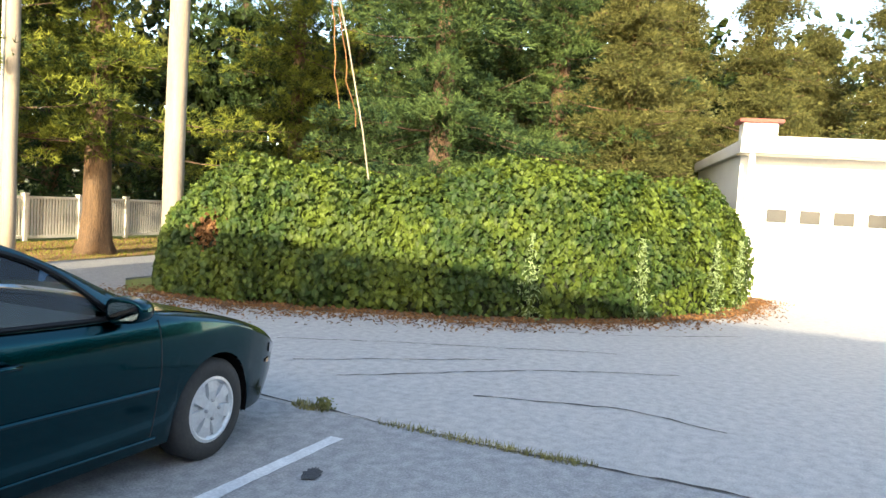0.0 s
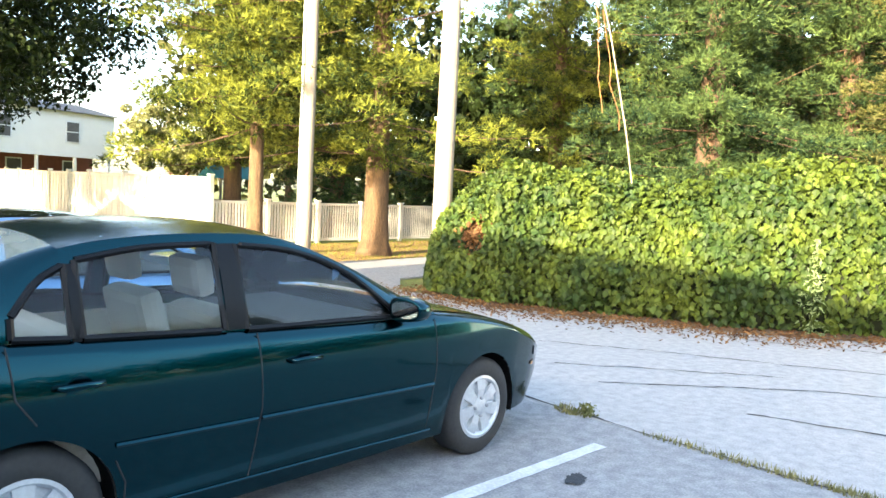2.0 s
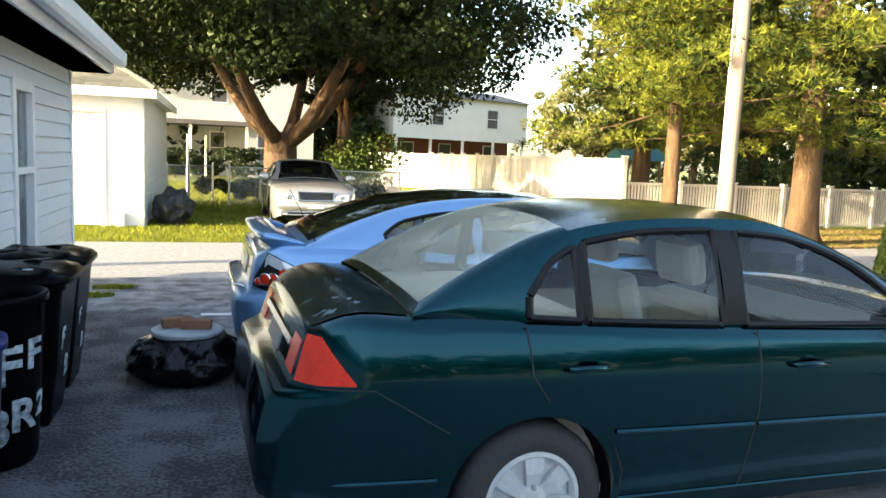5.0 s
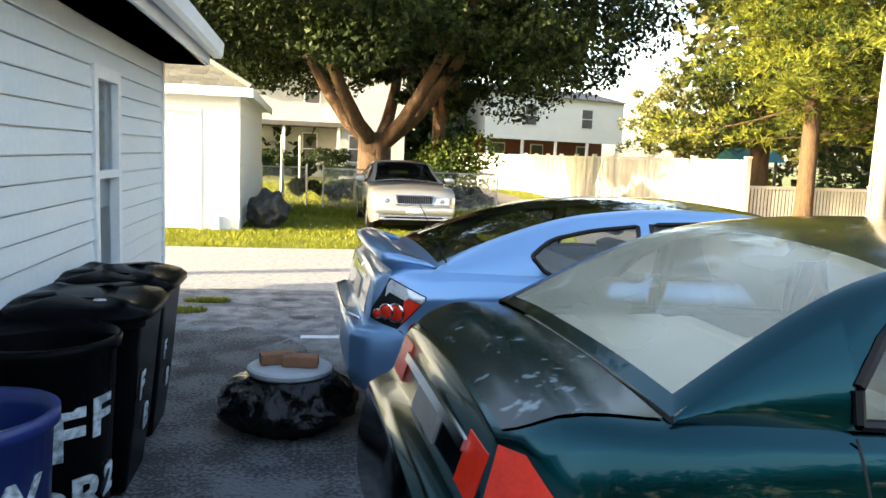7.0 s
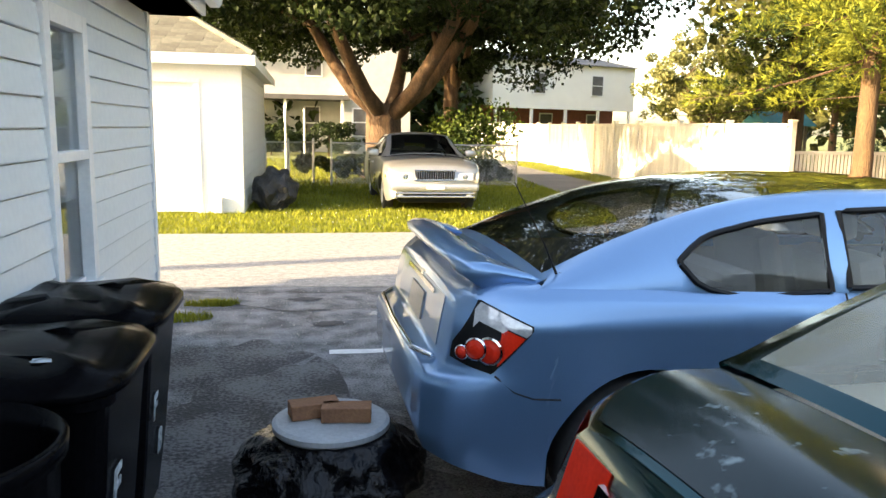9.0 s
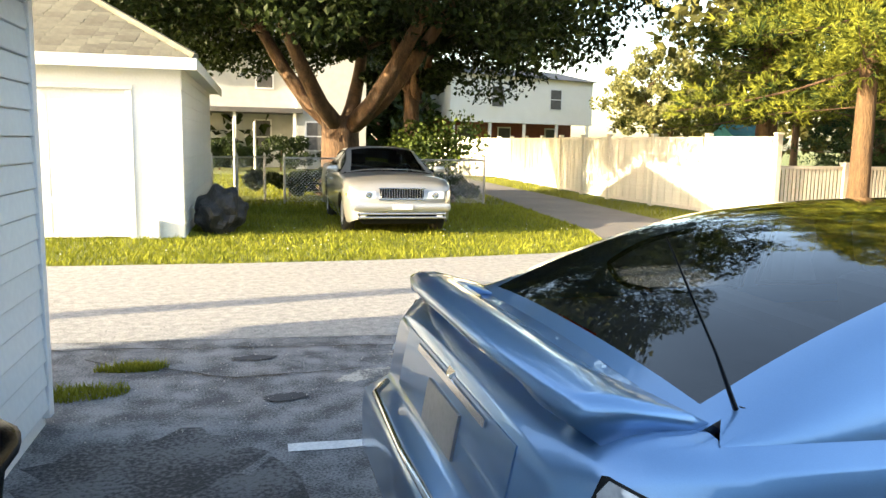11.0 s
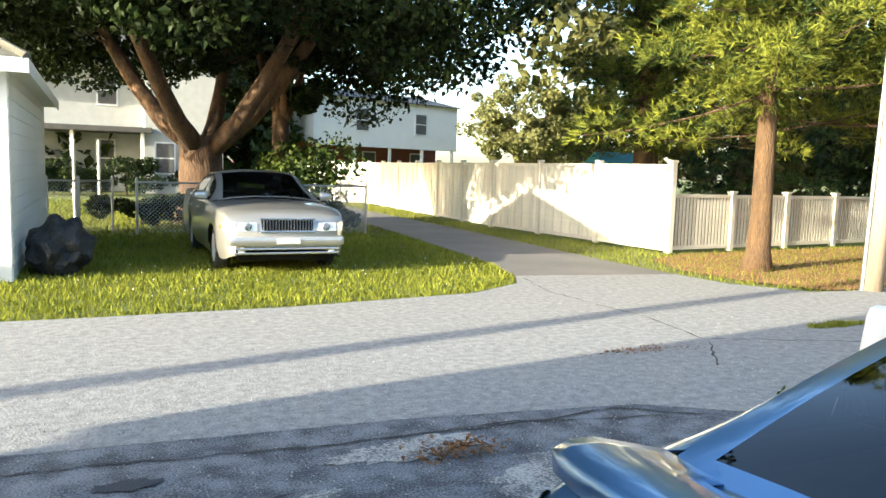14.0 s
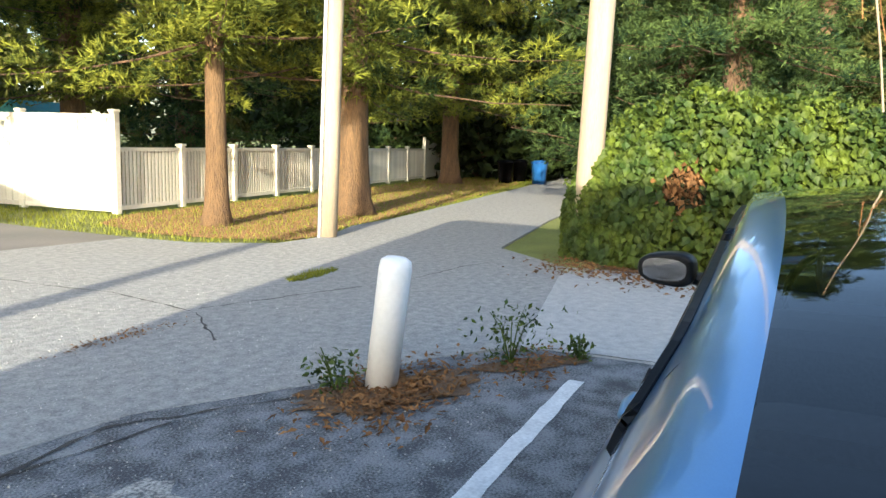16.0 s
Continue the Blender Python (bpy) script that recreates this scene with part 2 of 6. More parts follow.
def box(bm, x0, x1, y0, y1, z0, z1, bevel=0.0, m=None):
    vs = [bm.verts.new(p) for p in ((x0, y0, z0), (x1, y0, z0), (x1, y1, z0), (x0, y1, z0), (x0, y0, z1), (x1, y0, z1), (x1, y1, z1), (x0, y1, z1))]
    fs = [bm.faces.new([vs[i] for i in f]) for f in ((0, 3, 2, 1), (4, 5, 6, 7), (0, 1, 5, 4), (1, 2, 6, 5), (2, 3, 7, 6), (3, 0, 4, 7))]
    if bevel:
        r = bmesh.ops.bevel(bm, geom=list({e for f in fs for e in f.edges}), offset=bevel, segments=2, affect="EDGES", profile=0.6)
        vs = list({v for v in r["verts"]} | {v for v in vs if v.is_valid})
    if m is not None:
        bmesh.ops.transform(bm, matrix=m, verts=[v for v in vs if v.is_valid])
    return bm


def bbox(x0, x1, y0, y1, z0, z1, bevel=0.0, m=None):
    return box(bmesh.new(), x0, x1, y0, y1, z0, z1, bevel, m)


def tube(bm, pts, radii, n=10, caps=True):
    """A tube through points with a radius at each."""
    pts = [Vector(p) for p in pts]
    if not hasattr(radii, "__len__"):
        radii = [radii] * len(pts)
    rings = []
    for i, p in enumerate(pts):
        t = (pts[min(i + 1, len(pts) - 1)] - pts[max(i - 1, 0)]).normalized()
        a = t.cross(Vector((0, 0, 1)) if abs(t.z) < 0.9 else Vector((1, 0, 0))).normalized()
        b = t.cross(a)
        rings.append([bm.verts.new(p + radii[i] * (math.cos(k * math.tau / n) * a + math.sin(k * math.tau / n) * b)) for k in range(n)])
    for r0, r1 in zip(rings, rings[1:]):
        for k in range(n):
            bm.faces.new((r0[k], r0[(k + 1) % n], r1[(k + 1) % n], r1[k]))
    if caps:
        bm.faces.new(rings[0][::-1])
        bm.faces.new(rings[-1])
    return bm


def lathe(bm, prof, n=24, axis="z", m=None):
    """A turned shape from (radius, height) pairs."""
    rings, made = [], []
    for r, h in prof:
        ring = []
        for k in range(n):
            a = k * math.tau / n
            p = (r * math.cos(a), r * math.sin(a), h) if axis == "z" else (r * math.cos(a), h, r * math.sin(a))
            ring.append(bm.verts.new(m @ Vector(p) if m is not None else p))
        rings.append(ring)
    for r0, r1 in zip(rings, rings[1:]):
        for k in range(n):
            bm.faces.new((r0[k], r0[(k + 1) % n], r1[(k + 1) % n], r1[k]))
    bm.faces.new(rings[0])
    bm.faces.new(rings[-1])
    return bm


def slab(name, outline, z, material, parent=None, thick=0.0):
    """A flat sheet, or a plate, over an outline."""
    bm = bmesh.new()
    f = bm.faces.new([bm.verts.new((x, y, z)) for x, y in outline])
    if thick:
        r = bmesh.ops.extrude_face_region(bm, geom=[f])
        bmesh.ops.translate(bm, verts=[v for v in r["geom"] if isinstance(v, bmesh.types.BMVert)], vec=(0, 0, -thick))
    return part(name, bm, material, parent)


def curve(pts):
    """A smooth curve through (x, y) pairs, as a function."""
    xs, ys = np.array([p[0] for p in pts], float), np.array([p[1] for p in pts], float)
    sl = np.gradient(ys, xs) if len(pts) > 2 else np.full(len(pts), (ys[-1] - ys[0]) / (xs[-1] - xs[0]))
    dl = np.diff(ys) / np.diff(xs)
    for i in range(1, len(pts) - 1):
        if dl[i - 1] * dl[i] <= 0:
            sl[i] = 0

    def f(x):
        x = min(max(x, xs[0]), xs[-1])
        i = min(int(np.searchsorted(xs, x, "right")) - 1, len(xs) - 2)
        h = xs[i + 1] - xs[i]
        t = (x - xs[i]) / h
        return float((2 * t**3 - 3 * t**2 + 1) * ys[i] + (t**3 - 2 * t**2 + t) * h * sl[i] + (-2 * t**3 + 3 * t**2) * ys[i + 1] + (t**3 - t**2) * h * sl[i + 1])
    return f


# ---- ground ----
GX0, GX1, GY0, GY1 = -400.0, 400.0, -400.0, 600.0
ground = tagged(slab("ground", [(GX0, GY0), (GX1, GY0), (GX1, GY1), (GX0, GY1)], -0.03, GRASSG), "rough grassy ground reaching to the horizon", "ground", kind="structure")
lot_south = tagged(slab("pavement", [(-20, -30), (4.87, -30), (4.87, 4.3), (3.9, 4.1), (2.6, 4.3), (1.3, 4.0), (0.6, 3.5), (-0.3, 3.3), (-1.0, 2.7), (-20, 2.6)], 0.0, PALEA, thick=0.03), "paler asphalt of the parking lot's south part", "parking lot", kind="structure")
lot = tagged(slab("pavement", [(-20, 2.6), (-1.0, 2.7), (-0.3, 3.3), (0.6, 3.5), (1.3, 4.0), (2.6, 4.3), (3.9, 4.1), (4.87, 4.3), (4.87, 8.6), (4.3, 9.1), (3.4, 9.5), (2.6, 10.0), (1.2, 10.2), (-2, 10.4), (-20, 10.6)], 0.0, ASPHALT, thick=0.03), "dark cracked asphalt of the parking lot", "parking lot", kind="structure")
alley = tagged(slab("pavement", [(4.875, -30), (30, -30), (30, 0.2), (17, 0.8), (13, 1.6), (11, 3.3), (9.6, 5.8), (8.7, 7.6), (8.5, 9.4), (4.875, 8.7)], 0.002, PATCHM, thick=0.03), "grey worn asphalt apron before the hedge", "pavement", kind="structure")
ry = [(-30, 10.6), (-2, 10.4), (1.2, 10.2), (2.6, 10.0), (3.4, 9.5), (4.3, 9.1), (4.87, 8.7), (8.5, 9.4), (9.6, 10.6), (14, 11.2), (30, 12.5), (70, 19)]
rf = [(70, 23), (30, 16.0), (18, 14.4), (12.5, 13.7), (10.6, 13.6), (9.3, 13.2), (8.2, 13.3), (7.6, 14.2), (7.5, 15.2), (4.9, 15.6), (4.55, 14.95), (3.6, 14.35), (1.2, 14.0), (-0.8, 13.93), (-3.1, 13.95), (-30, 14.1)]
road = tagged(slab("road", ry + rf, 0.004, ROADM, thick=0.03), "pale worn asphalt lane with gravelly edges", "road", kind="structure")
drive = tagged(slab("road", [(4.9, 15.6), (7.5, 15.2), (7.5, 17.0), (7.9, 24), (8.2, 40), (6.6, 40), (6.1, 26.5), (5.3, 17.0)], 0.006, ALLEYM, thick=0.03), "darker asphalt side lane beside the fence", "road", kind="structure")
for y0, x0, x1, lab in ((2.915, -0.1, 4.40, "faded white painted parking line"), (5.44, 0.02, 4.3, "short worn white parking line"), (8.14, -0.32, 4.27, "white painted parking line beside the coupe")):
    bm = bmesh.new()
    n = 40
    rr = random.Random(int(y0 * 100))
    top = [(x0 + (x1 - x0) * i / n, y0 + 0.05 + rr.uniform(-0.006, 0.006)) for i in range(n + 1)]
    low = [(x0 + (x1 - x0) * i / n, y0 - 0.05 + rr.uniform(-0.006, 0.006)) for i in range(n + 1)]
    a, b = [bm.verts.new((*p, 0.004)) for p in top], [bm.verts.new((*p, 0.004)) for p in low]
    for i in range(n):
        bm.faces.new((a[i], b[i], b[i + 1], a[i + 1]))
    tagged(part("painted_line", bm, LINEM), lab, "parking line", "parking lines", kind="structure")


# ---- cars ----
def car(name, label, m, P):
    """A car; its own x points ahead, the origin on the ground at its middle."""
    L, W, cab0, cab1 = P["L"], P["W"] / 2, P["cab"][0], P["cab"][1]
    paint, hubs, R = P["paint"], P["hubs"], P["arch"]
    root = thing(name, label, "car", m, "parked cars")
    shoulder, bottom, plan = curve(P["shoulder"]), curve(P["bottom"]), curve(P["plan"])
    edge, roofw, crown = curve(P["edge"]), curve(P["roofw"]), curve(P["crown"])
    side = curve(P["side"])
    nose_z, tail_z = P["lean"]

    def half(x, z):
        return W * plan(x) * side(z)

    def lean(x, z):
        e = max(0.0, (abs(x) - L / 2 + 0.45) / 0.45)
        k = nose_z if x > 0 else tail_z
        w = min(1.0, max(0.0, (P.get("step", 0.72) - z) / 0.055))
        bulge = P.get("bulge", 0.075) * (w * w * (3 - 2 * w)) * min(1.0, max(0.0, (z - 0.2) / 0.2))
        return x - math.copysign(1, x) * e * (k * max(0.0, z - 0.55) ** 1.3 - bulge)

    def zlow(x):
        z = bottom(x)
        for h in hubs:
            if abs(x - h) < R:
                z = max(z, 0.30 + math.sqrt(R * R - (x - h) ** 2))
        return z

    xs = set(np.linspace(-L / 2, L / 2, 61).round(4))
    for h in hubs:
        xs |= {round(h + R * math.cos(a), 4) for a in np.linspace(0, math.pi, 23)}
    xs |= {cab0, cab1, *(s * (L / 2 - e) for s in (-1, 1) for e in (0.01, 0.03, 0.06, 0.1, 0.15))}
    xs = sorted(xs)
    NS, NT = 30, 8
    bm = bmesh.new()
    rings = []
    for x in xs:
        zb, zs = zlow(x), shoulder(x)
        ys = half(x, zs)
        row = []
        for j in range(NS + 1):
            z = zb + (zs - 0.03 - zb) * j / NS
            row.append((lean(x, z), half(x, z), z))
        for k in range(1, NT + 1):
            y = ys * (1 - k / NT) if k > 1 else ys - 0.03
            z = zs + P["deckcrown"] * (1 - (y / ys) ** 2) if k > 1 else zs
            row.append((lean(x, z), y, z))
        rings.append([[bm.verts.new((p[0], s * p[1], p[2])) for p in row[:-1]] for s in (1, -1)] + [bm.verts.new(row[-1])])
    for i, (a, b) in enumerate(zip(rings, rings[1:])):
        xm = (xs[i] + xs[i + 1]) / 2
        for s in (0, 1):
            A, B = a[s] + [a[2]], b[s] + [b[2]]
            for j in range(len(A) - 1):
                if j >= NS + 1 and cab0 < xm < cab1:
                    continue
                bm.faces.new((A[j], A[j + 1], B[j + 1], B[j]) if s else (A[j], B[j], B[j + 1], A[j + 1]))
    for r in (rings[0], rings[-1]):
        for j in range(len(r[0])):
            u = r[0] + [r[2]]
            v = r[1] + [r[2]]
            f = [u[j], u[j + 1], v[j + 1], v[j]] if u[j + 1] is not v[j + 1] else [u[j], u[j + 1], v[j]]
            bm.faces.new(f)
    body = part("body", bm, paint, root, smooth=True)
    # dark underside and wheel wells
    part("underbody", bbox(-L / 2 + 0.2, L / 2 - 0.2, -W + 0.30, W - 0.30, 0.17, 0.42, 0.03), BLACKP, root)
    for h in hubs:
        part("wheel_well", bbox(h - R - 0.02, h + R + 0.02, -W + 0.28, W - 0.28, 0.25, 0.68), BLACKP, root)

        for s in (1, -1):
            y1 = s * (half(h, 0.5) - 0.035)
            rim = [(h + (R + 0.004) * math.cos(a), 0.30 + (R + 0.004) * math.sin(a)) for a in np.linspace(-0.25, math.pi + 0.25, 25)]
            lin = bmesh.new()
            ra, rb = [[lin.verts.new((x, y, z)) for x, z in rim] for y in (y1, y1 - s * 0.28)]
            for k in range(24):
                lin.faces.new((ra[k], ra[k + 1], rb[k + 1], rb[k]))
            part("arch_liner", lin, WELL, root, smooth=True)

    # cabin: sides with windows, top with windscreen and rear window
    def gy(x, z):
        b, e = shoulder(x), edge(x)
        u = min(max((z - b) / max(e - b, 0.02), 0), 1)
        yb = half(x, b) - 0.03
        return yb + (roofw(x) - yb) * u ** 1.25 + 0.012 * math.sin(math.pi * u)

    gx = sorted(set(np.linspace(cab0, cab1, 65).round(4)) | {v for w in P["windows"] for v in (w[0], w[1])} | {P["screen"], P["rear"]})
    shell = bmesh.new()
    for s in (1, -1):
        for x0, x1 in zip(gx, gx[1:]):
            xm = (x0 + x1) / 2
            win = next((w for w in P["windows"] if w[0] - 1e-4 <= xm <= w[1] + 1e-4), None)
            cols = []
            for x in (x0, x1):
                b, e = shoulder(x) - 0.004, edge(x)
                if win:
                    lo, hi = curve(win[2])(x), min(curve(win[3])(x), e - 0.035)
                    hi = max(hi, lo)
                    zz = [b, lo, hi, (hi + e) / 2, e]
                else:
                    zz = [b + (e - b) * t for t in (0, 0.3, 0.6, 0.85, 1)]
                cols.append([(x, s * gy(x, z), z) for z in zz])
            for j in range(4):
                if win and j == 1:
                    continue
                q = [cols[0][j], cols[1][j], cols[1][j + 1], cols[0][j + 1]]
                if (Vector(q[0]) - Vector(q[3])).length + (Vector(q[1]) - Vector(q[2])).length < 1e-4:
                    continue
                shell.faces.new([shell.verts.new(p) for p in q])
    nt = 10

    def top(x, t):
        y = roofw(x) * t
        return (x, y, edge(x) + crown(x) * (1 - abs(t) ** 2.5))

    glass_rear, glass_front, roof = bmesh.new(), bmesh.new(), bmesh.new()
    inset = 0.9
    ts = [-1, -inset, *np.linspace(-inset, inset, nt)[1:-1], inset, 1]
    for x0, x1 in zip(gx, gx[1:]):
        xm = (x0 + x1) / 2
        for t0, t1 in zip(ts, ts[1:]):
            inner = abs(t0 + t1) / 2 < inset
            if xm > P["screen"]:
                tgt = glass_front if inner and xm < cab1 - 0.03 else shell
            elif xm < P["rear"]:
                tgt = glass_rear if inner and xm > cab0 + P.get("rearlip", 0.03) else shell
            else:
                tgt = roof if abs(t0 + t1) / 2 < P.get("rail", 1.0) else shell
            tgt.faces.new([tgt.verts.new(top(*p)) for p in ((x0, t0), (x1, t0), (x1, t1), (x0, t1))])
    for g in (shell, glass_front, glass_rear, roof):
        bmesh.ops.remove_doubles(g, verts=g.verts, dist=0.0005)
    part("cabin_frame", shell, paint, root, smooth=True)
    part("roof", roof, P["roof"], root, smooth=True)
    for nm, g, mt in (("windscreen", glass_front, GLASS), ("rear_window", glass_rear, P["rearglass"])):
        part(nm, g, mt, root, smooth=True).visible_shadow = False
    for w in P["windows"]:
        lo_f, hi_f = curve(w[2]), curve(w[3])
        for s in (1, -1):
            g, trim = bmesh.new(), []
            cx = [x for x in gx if w[0] - 1e-4 <= x <= w[1] + 1e-4]
            up = []
            for x in cx:
                lo, hi = lo_f(x), max(lo_f(x), min(hi_f(x), edge(x) - 0.035))
                up.append((x, lo, hi))
            for (xa, la, ha), (xb, lb, hb) in zip(up, up[1:]):
                for k in range(3):
                    q = [(x, s * (gy(x, l + (h - l) * t) - 0.006), l + (h - l) * t) for x, l, h, t in ((xa, la, ha, k / 3), (xb, lb, hb, k / 3), (xb, lb, hb, (k + 1) / 3), (xa, la, ha, (k + 1) / 3))]
                    g.faces.new([g.verts.new(p) for p in q])
            bmesh.ops.remove_doubles(g, verts=g.verts, dist=0.0005)
            win = part("side_window", g, P["sideglass"], root, smooth=True)
            win.visible_shadow = False
            loop = [(x, l) for x, l, h in up] + [(x, h) for x, l, h in reversed(up)]
            loop = [p for i, p in enumerate(loop) if i == 0 or (abs(p[0] - loop[i - 1][0]) + abs(p[1] - loop[i - 1][1]) > 1e-3)]
            bt = bmesh.new()
            tube(bt, [(x, s * (gy(x, z) + 0.001), z) for x, z in loop + loop[:1]], P.get("trimr", 0.009), 6, caps=False)
            part("window_trim", bt, BLACKP, win)
    # inside
    ib = bmesh.new()
    yb = W - 0.14
    box(ib, cab0 + 0.25, cab1 - 0.1, -yb, yb, 0.26, 0.30)
    for s in (1, -1):
        box(ib, hubs[1] + R + 0.02, cab1 - 0.1, s * yb - 0.015, s * yb + 0.015, 0.30, 0.86)
        box(ib, cab0 + 0.25, hubs[1] + R + 0.02, s * yb - 0.015, s * yb + 0.015, 0.68, 0.86)
    box(ib, cab1 - 0.12, cab1 - 0.09, -yb, yb, 0.3, 0.85)
    part("cabin_lining", ib, P["trimcol"], root)
    part("dashboard", bbox(cab1 - 0.75, cab1 - 0.08, -yb, yb, 0.66, shoulder(cab1) - 0.03, 0.05), DARKCL, root)
    part("parcel_shelf", bbox(cab0 + 0.08, P["backseat"] + 0.02, -yb + 0.06, yb - 0.06, shoulder(cab0) - 0.07, shoulder(cab0) - 0.03), P["trimcol"], root)
    bs = bbox(P["backseat"], P["backseat"] + 0.18, -0.62, 0.62, 0.45, 0.98, 0.06, pose(0, 0, 0))
    box(bs, P["backseat"] + 0.1, P["backseat"] + 0.6, -0.62, 0.62, 0.35, 0.52, 0.05)
    part("rear_seat", bs, P["trimcol"], root)
    for s in (1, -1):
        fx = P["frontseat"]
        bm = bbox(-0.07, 0.07, -0.24, 0.24, 0.0, 0.58, 0.055, pose(fx, s * 0.36, 0.46, 0, -14, 0))
        box(bm, fx, fx + 0.5, s * 0.36 - 0.25, s * 0.36 + 0.25, 0.38, 0.52, 0.05)
        seat = part("seat", bm, P["trimcol"], root)
        hb = bbox(-0.05, 0.05, -0.14, 0.14, 0.0, 0.20, 0.05, pose(fx - 0.165, s * 0.36, 1.07, 0, -10, 0))
        part("headrest", hb, P["trimcol"], seat)
    bm = bmesh.new()
    wm = pose(cab1 - 0.72, 0.36, 0.93, 0, -65, 0)
    tube(bm, [wm @ Vector((0.18 * math.cos(a), 0.18 * math.sin(a), 0)) for a in np.linspace(0, math.tau, 25)], 0.015, 6, False)
    part("steering_wheel", bm, BLACKP, root)
    # wheels
    for h in hubs:
        for s in (1, -1):
            wheel(root, h, s, W * plan(h) * 0.985 - 0.02, P)
    return root, half, lean, shoulder, edge, gy


def wheel(root, h, s, y, P):
    r = P["tyre"]
    hub = new("wheel")
    hub.parent = root
    hub.matrix_basis = pose(h, s * (y - 0.10), 0.30 if r > 0.295 else r, 0, 0, 0 if s > 0 else 180)
    rr = P["rim"]
    bm = bmesh.new()
    lathe(bm, [(rr - 0.01, -0.09), (r - 0.03, -0.095), (r, -0.07), (r, 0.07), (r - 0.03, 0.095), (rr, 0.10), (rr - 0.015, 0.08), (rr - 0.02, -0.08)], 36, "y")
    part("tyre", bm, RUBBER, hub, smooth=True)
    bm = bmesh.new()
    lathe(bm, [(rr - 0.012, 0.07), (rr - 0.002, 0.096), (rr - 0.02, 0.10), (rr - 0.035, 0.085), (rr - 0.035, 0.06)], 36, "y")
    lathe(bm, [(0.001, 0.102), (0.035, 0.10), (0.06, 0.092), (0.065, 0.07)], 18, "y")
    n = P["spokes"]
    wi, wo = P["spokew"]
    for k in range(n):
        mm = pose(0, 0, 0, 0, 360 * k / n + 12, 0)
        prof = [(0.045, wi, 0.090), (rr * 0.55, (wi + wo) / 2, 0.098), (rr - 0.02, wo, 0.088)]
        f, b = [], []
        for x, w2, yy in prof:
            f.append([bm.verts.new(mm @ Vector((x, yy, q * w2))) for q in (-1, 1)])
            b.append([bm.verts.new(mm @ Vector((x, yy - 0.03, q * w2))) for q in (-1, 1)])
        for i in range(2):
            bm.faces.new((f[i][0], f[i][1], f[i + 1][1], f[i + 1][0]))
            bm.faces.new((f[i][0], f[i + 1][0], b[i + 1][0], b[i][0]))
            bm.faces.new((f[i][1], b[i][1], b[i + 1][1], f[i + 1][1]))
    part("rim", bm, ALLOY, hub)
    bm = bmesh.new()
    lathe(bm, [(0.001, 0.05), (rr - 0.02, 0.05), (rr - 0.02, 0.03)], 24, "y")
    part("brake_shield", bm, BLACKP, hub)
    for k in range(P.get("nuts", 0)):
        a = k * math.tau / P["nuts"]
        bm = lathe(bmesh.new(), [(0.010, 0.09), (0.010, 0.108), (0.006, 0.112)], 6, "y", pose(0.055 * math.cos(a), 0, 0.055 * math.sin(a)))
        part("wheel_nut", bm, STEEL, hub)


def ribbon(root, name, f, pts, w, mt, off=0.003, s=None, label=""):
    """A narrow strip that follows the body side through (x, z) points."""
    for q in (s,) if s else (1, -1):
        bm = bmesh.new()
        dense = []
        for (xa, za), (xb, zb) in zip(pts, pts[1:]):
            k = max(2, int(math.hypot(xb - xa, zb - za) / 0.06))
            dense += [(xa + (xb - xa) * t / k, za + (zb - za) * t / k) for t in range(k)]
        dense.append(pts[-1])
        tube(bm, [(x, q * (f(x, z) + off), z) for x, z in dense], w, 5)
        part(name, bm, mt, root, label)


def patch(root, name, f, xr, zf, mt, off=0.006, s=(1, -1), nx=12, nz=6, label="", lean=None):
    """A plate on the body side between two x, and z from zf(x) = (low, high)."""
    for q in s:
        bm = bmesh.new()
        g = []
        for i in range(nx + 1):
            x = xr[0] + (xr[1] - xr[0]) * i / nx
            lo, hi = zf(x)
            g.append([bm.verts.new((lean(x, lo + (hi - lo) * j / nz) if lean else x, q * (f(x, lo + (hi - lo) * j / nz) + off), lo + (hi - lo) * j / nz)) for j in range(nz + 1)])
        for a, b in zip(g, g[1:]):
            for j in range(nz):
                bm.faces.new((a[j], b[j], b[j + 1], a[j + 1]))
        bmesh.ops.remove_doubles(bm, verts=bm.verts, dist=0.0005)
        part(name, bm, mt, root, label, smooth=True)


def mirror_parts(root, x, y, z, paint, glassm):
    for s in (1, -1):
        at = pose(x, s * (y + 0.11), z, 0, 0, -8 * s)
        bm = bmesh.new()
        bmesh.ops.create_uvsphere(bm, u_segments=24, v_segments=14, radius=1.0)
        for v in bm.verts:
            q = [math.copysign(abs(c) ** 0.7, c) for c in v.co]
            v.co = at @ Vector((max(-0.05, q[0] * 0.085), q[1] * 0.112, q[2] * (0.066 - 0.012 * s * q[1])))
        mi = part("wing_mirror", bm, paint, root, smooth=True)
        bm = bmesh.new()
        rim = [bm.verts.new(at @ Vector((-0.0525, 0.086 * math.copysign(abs(math.cos(a)) ** 0.7, math.cos(a)), 0.044 * math.copysign(abs(math.sin(a)) ** 0.7, math.sin(a))))) for a in np.linspace(0, math.tau, 29)[:-1]]
        bm.faces.new(rim)
        bmesh.ops.solidify(bm, geom=bm.faces[:], thickness=0.003)
        part("mirror_glass", bm, glassm, mi)
        part("mirror_foot", tube(bmesh.new(), [(x + 0.02, s * (y - 0.06), z - 0.045), (x + 0.02, s * (y + 0.0), z - 0.035), (x + 0.01, s * (y + 0.05), z - 0.02)], [0.035, 0.028, 0.03], 8), BLACKP, mi)


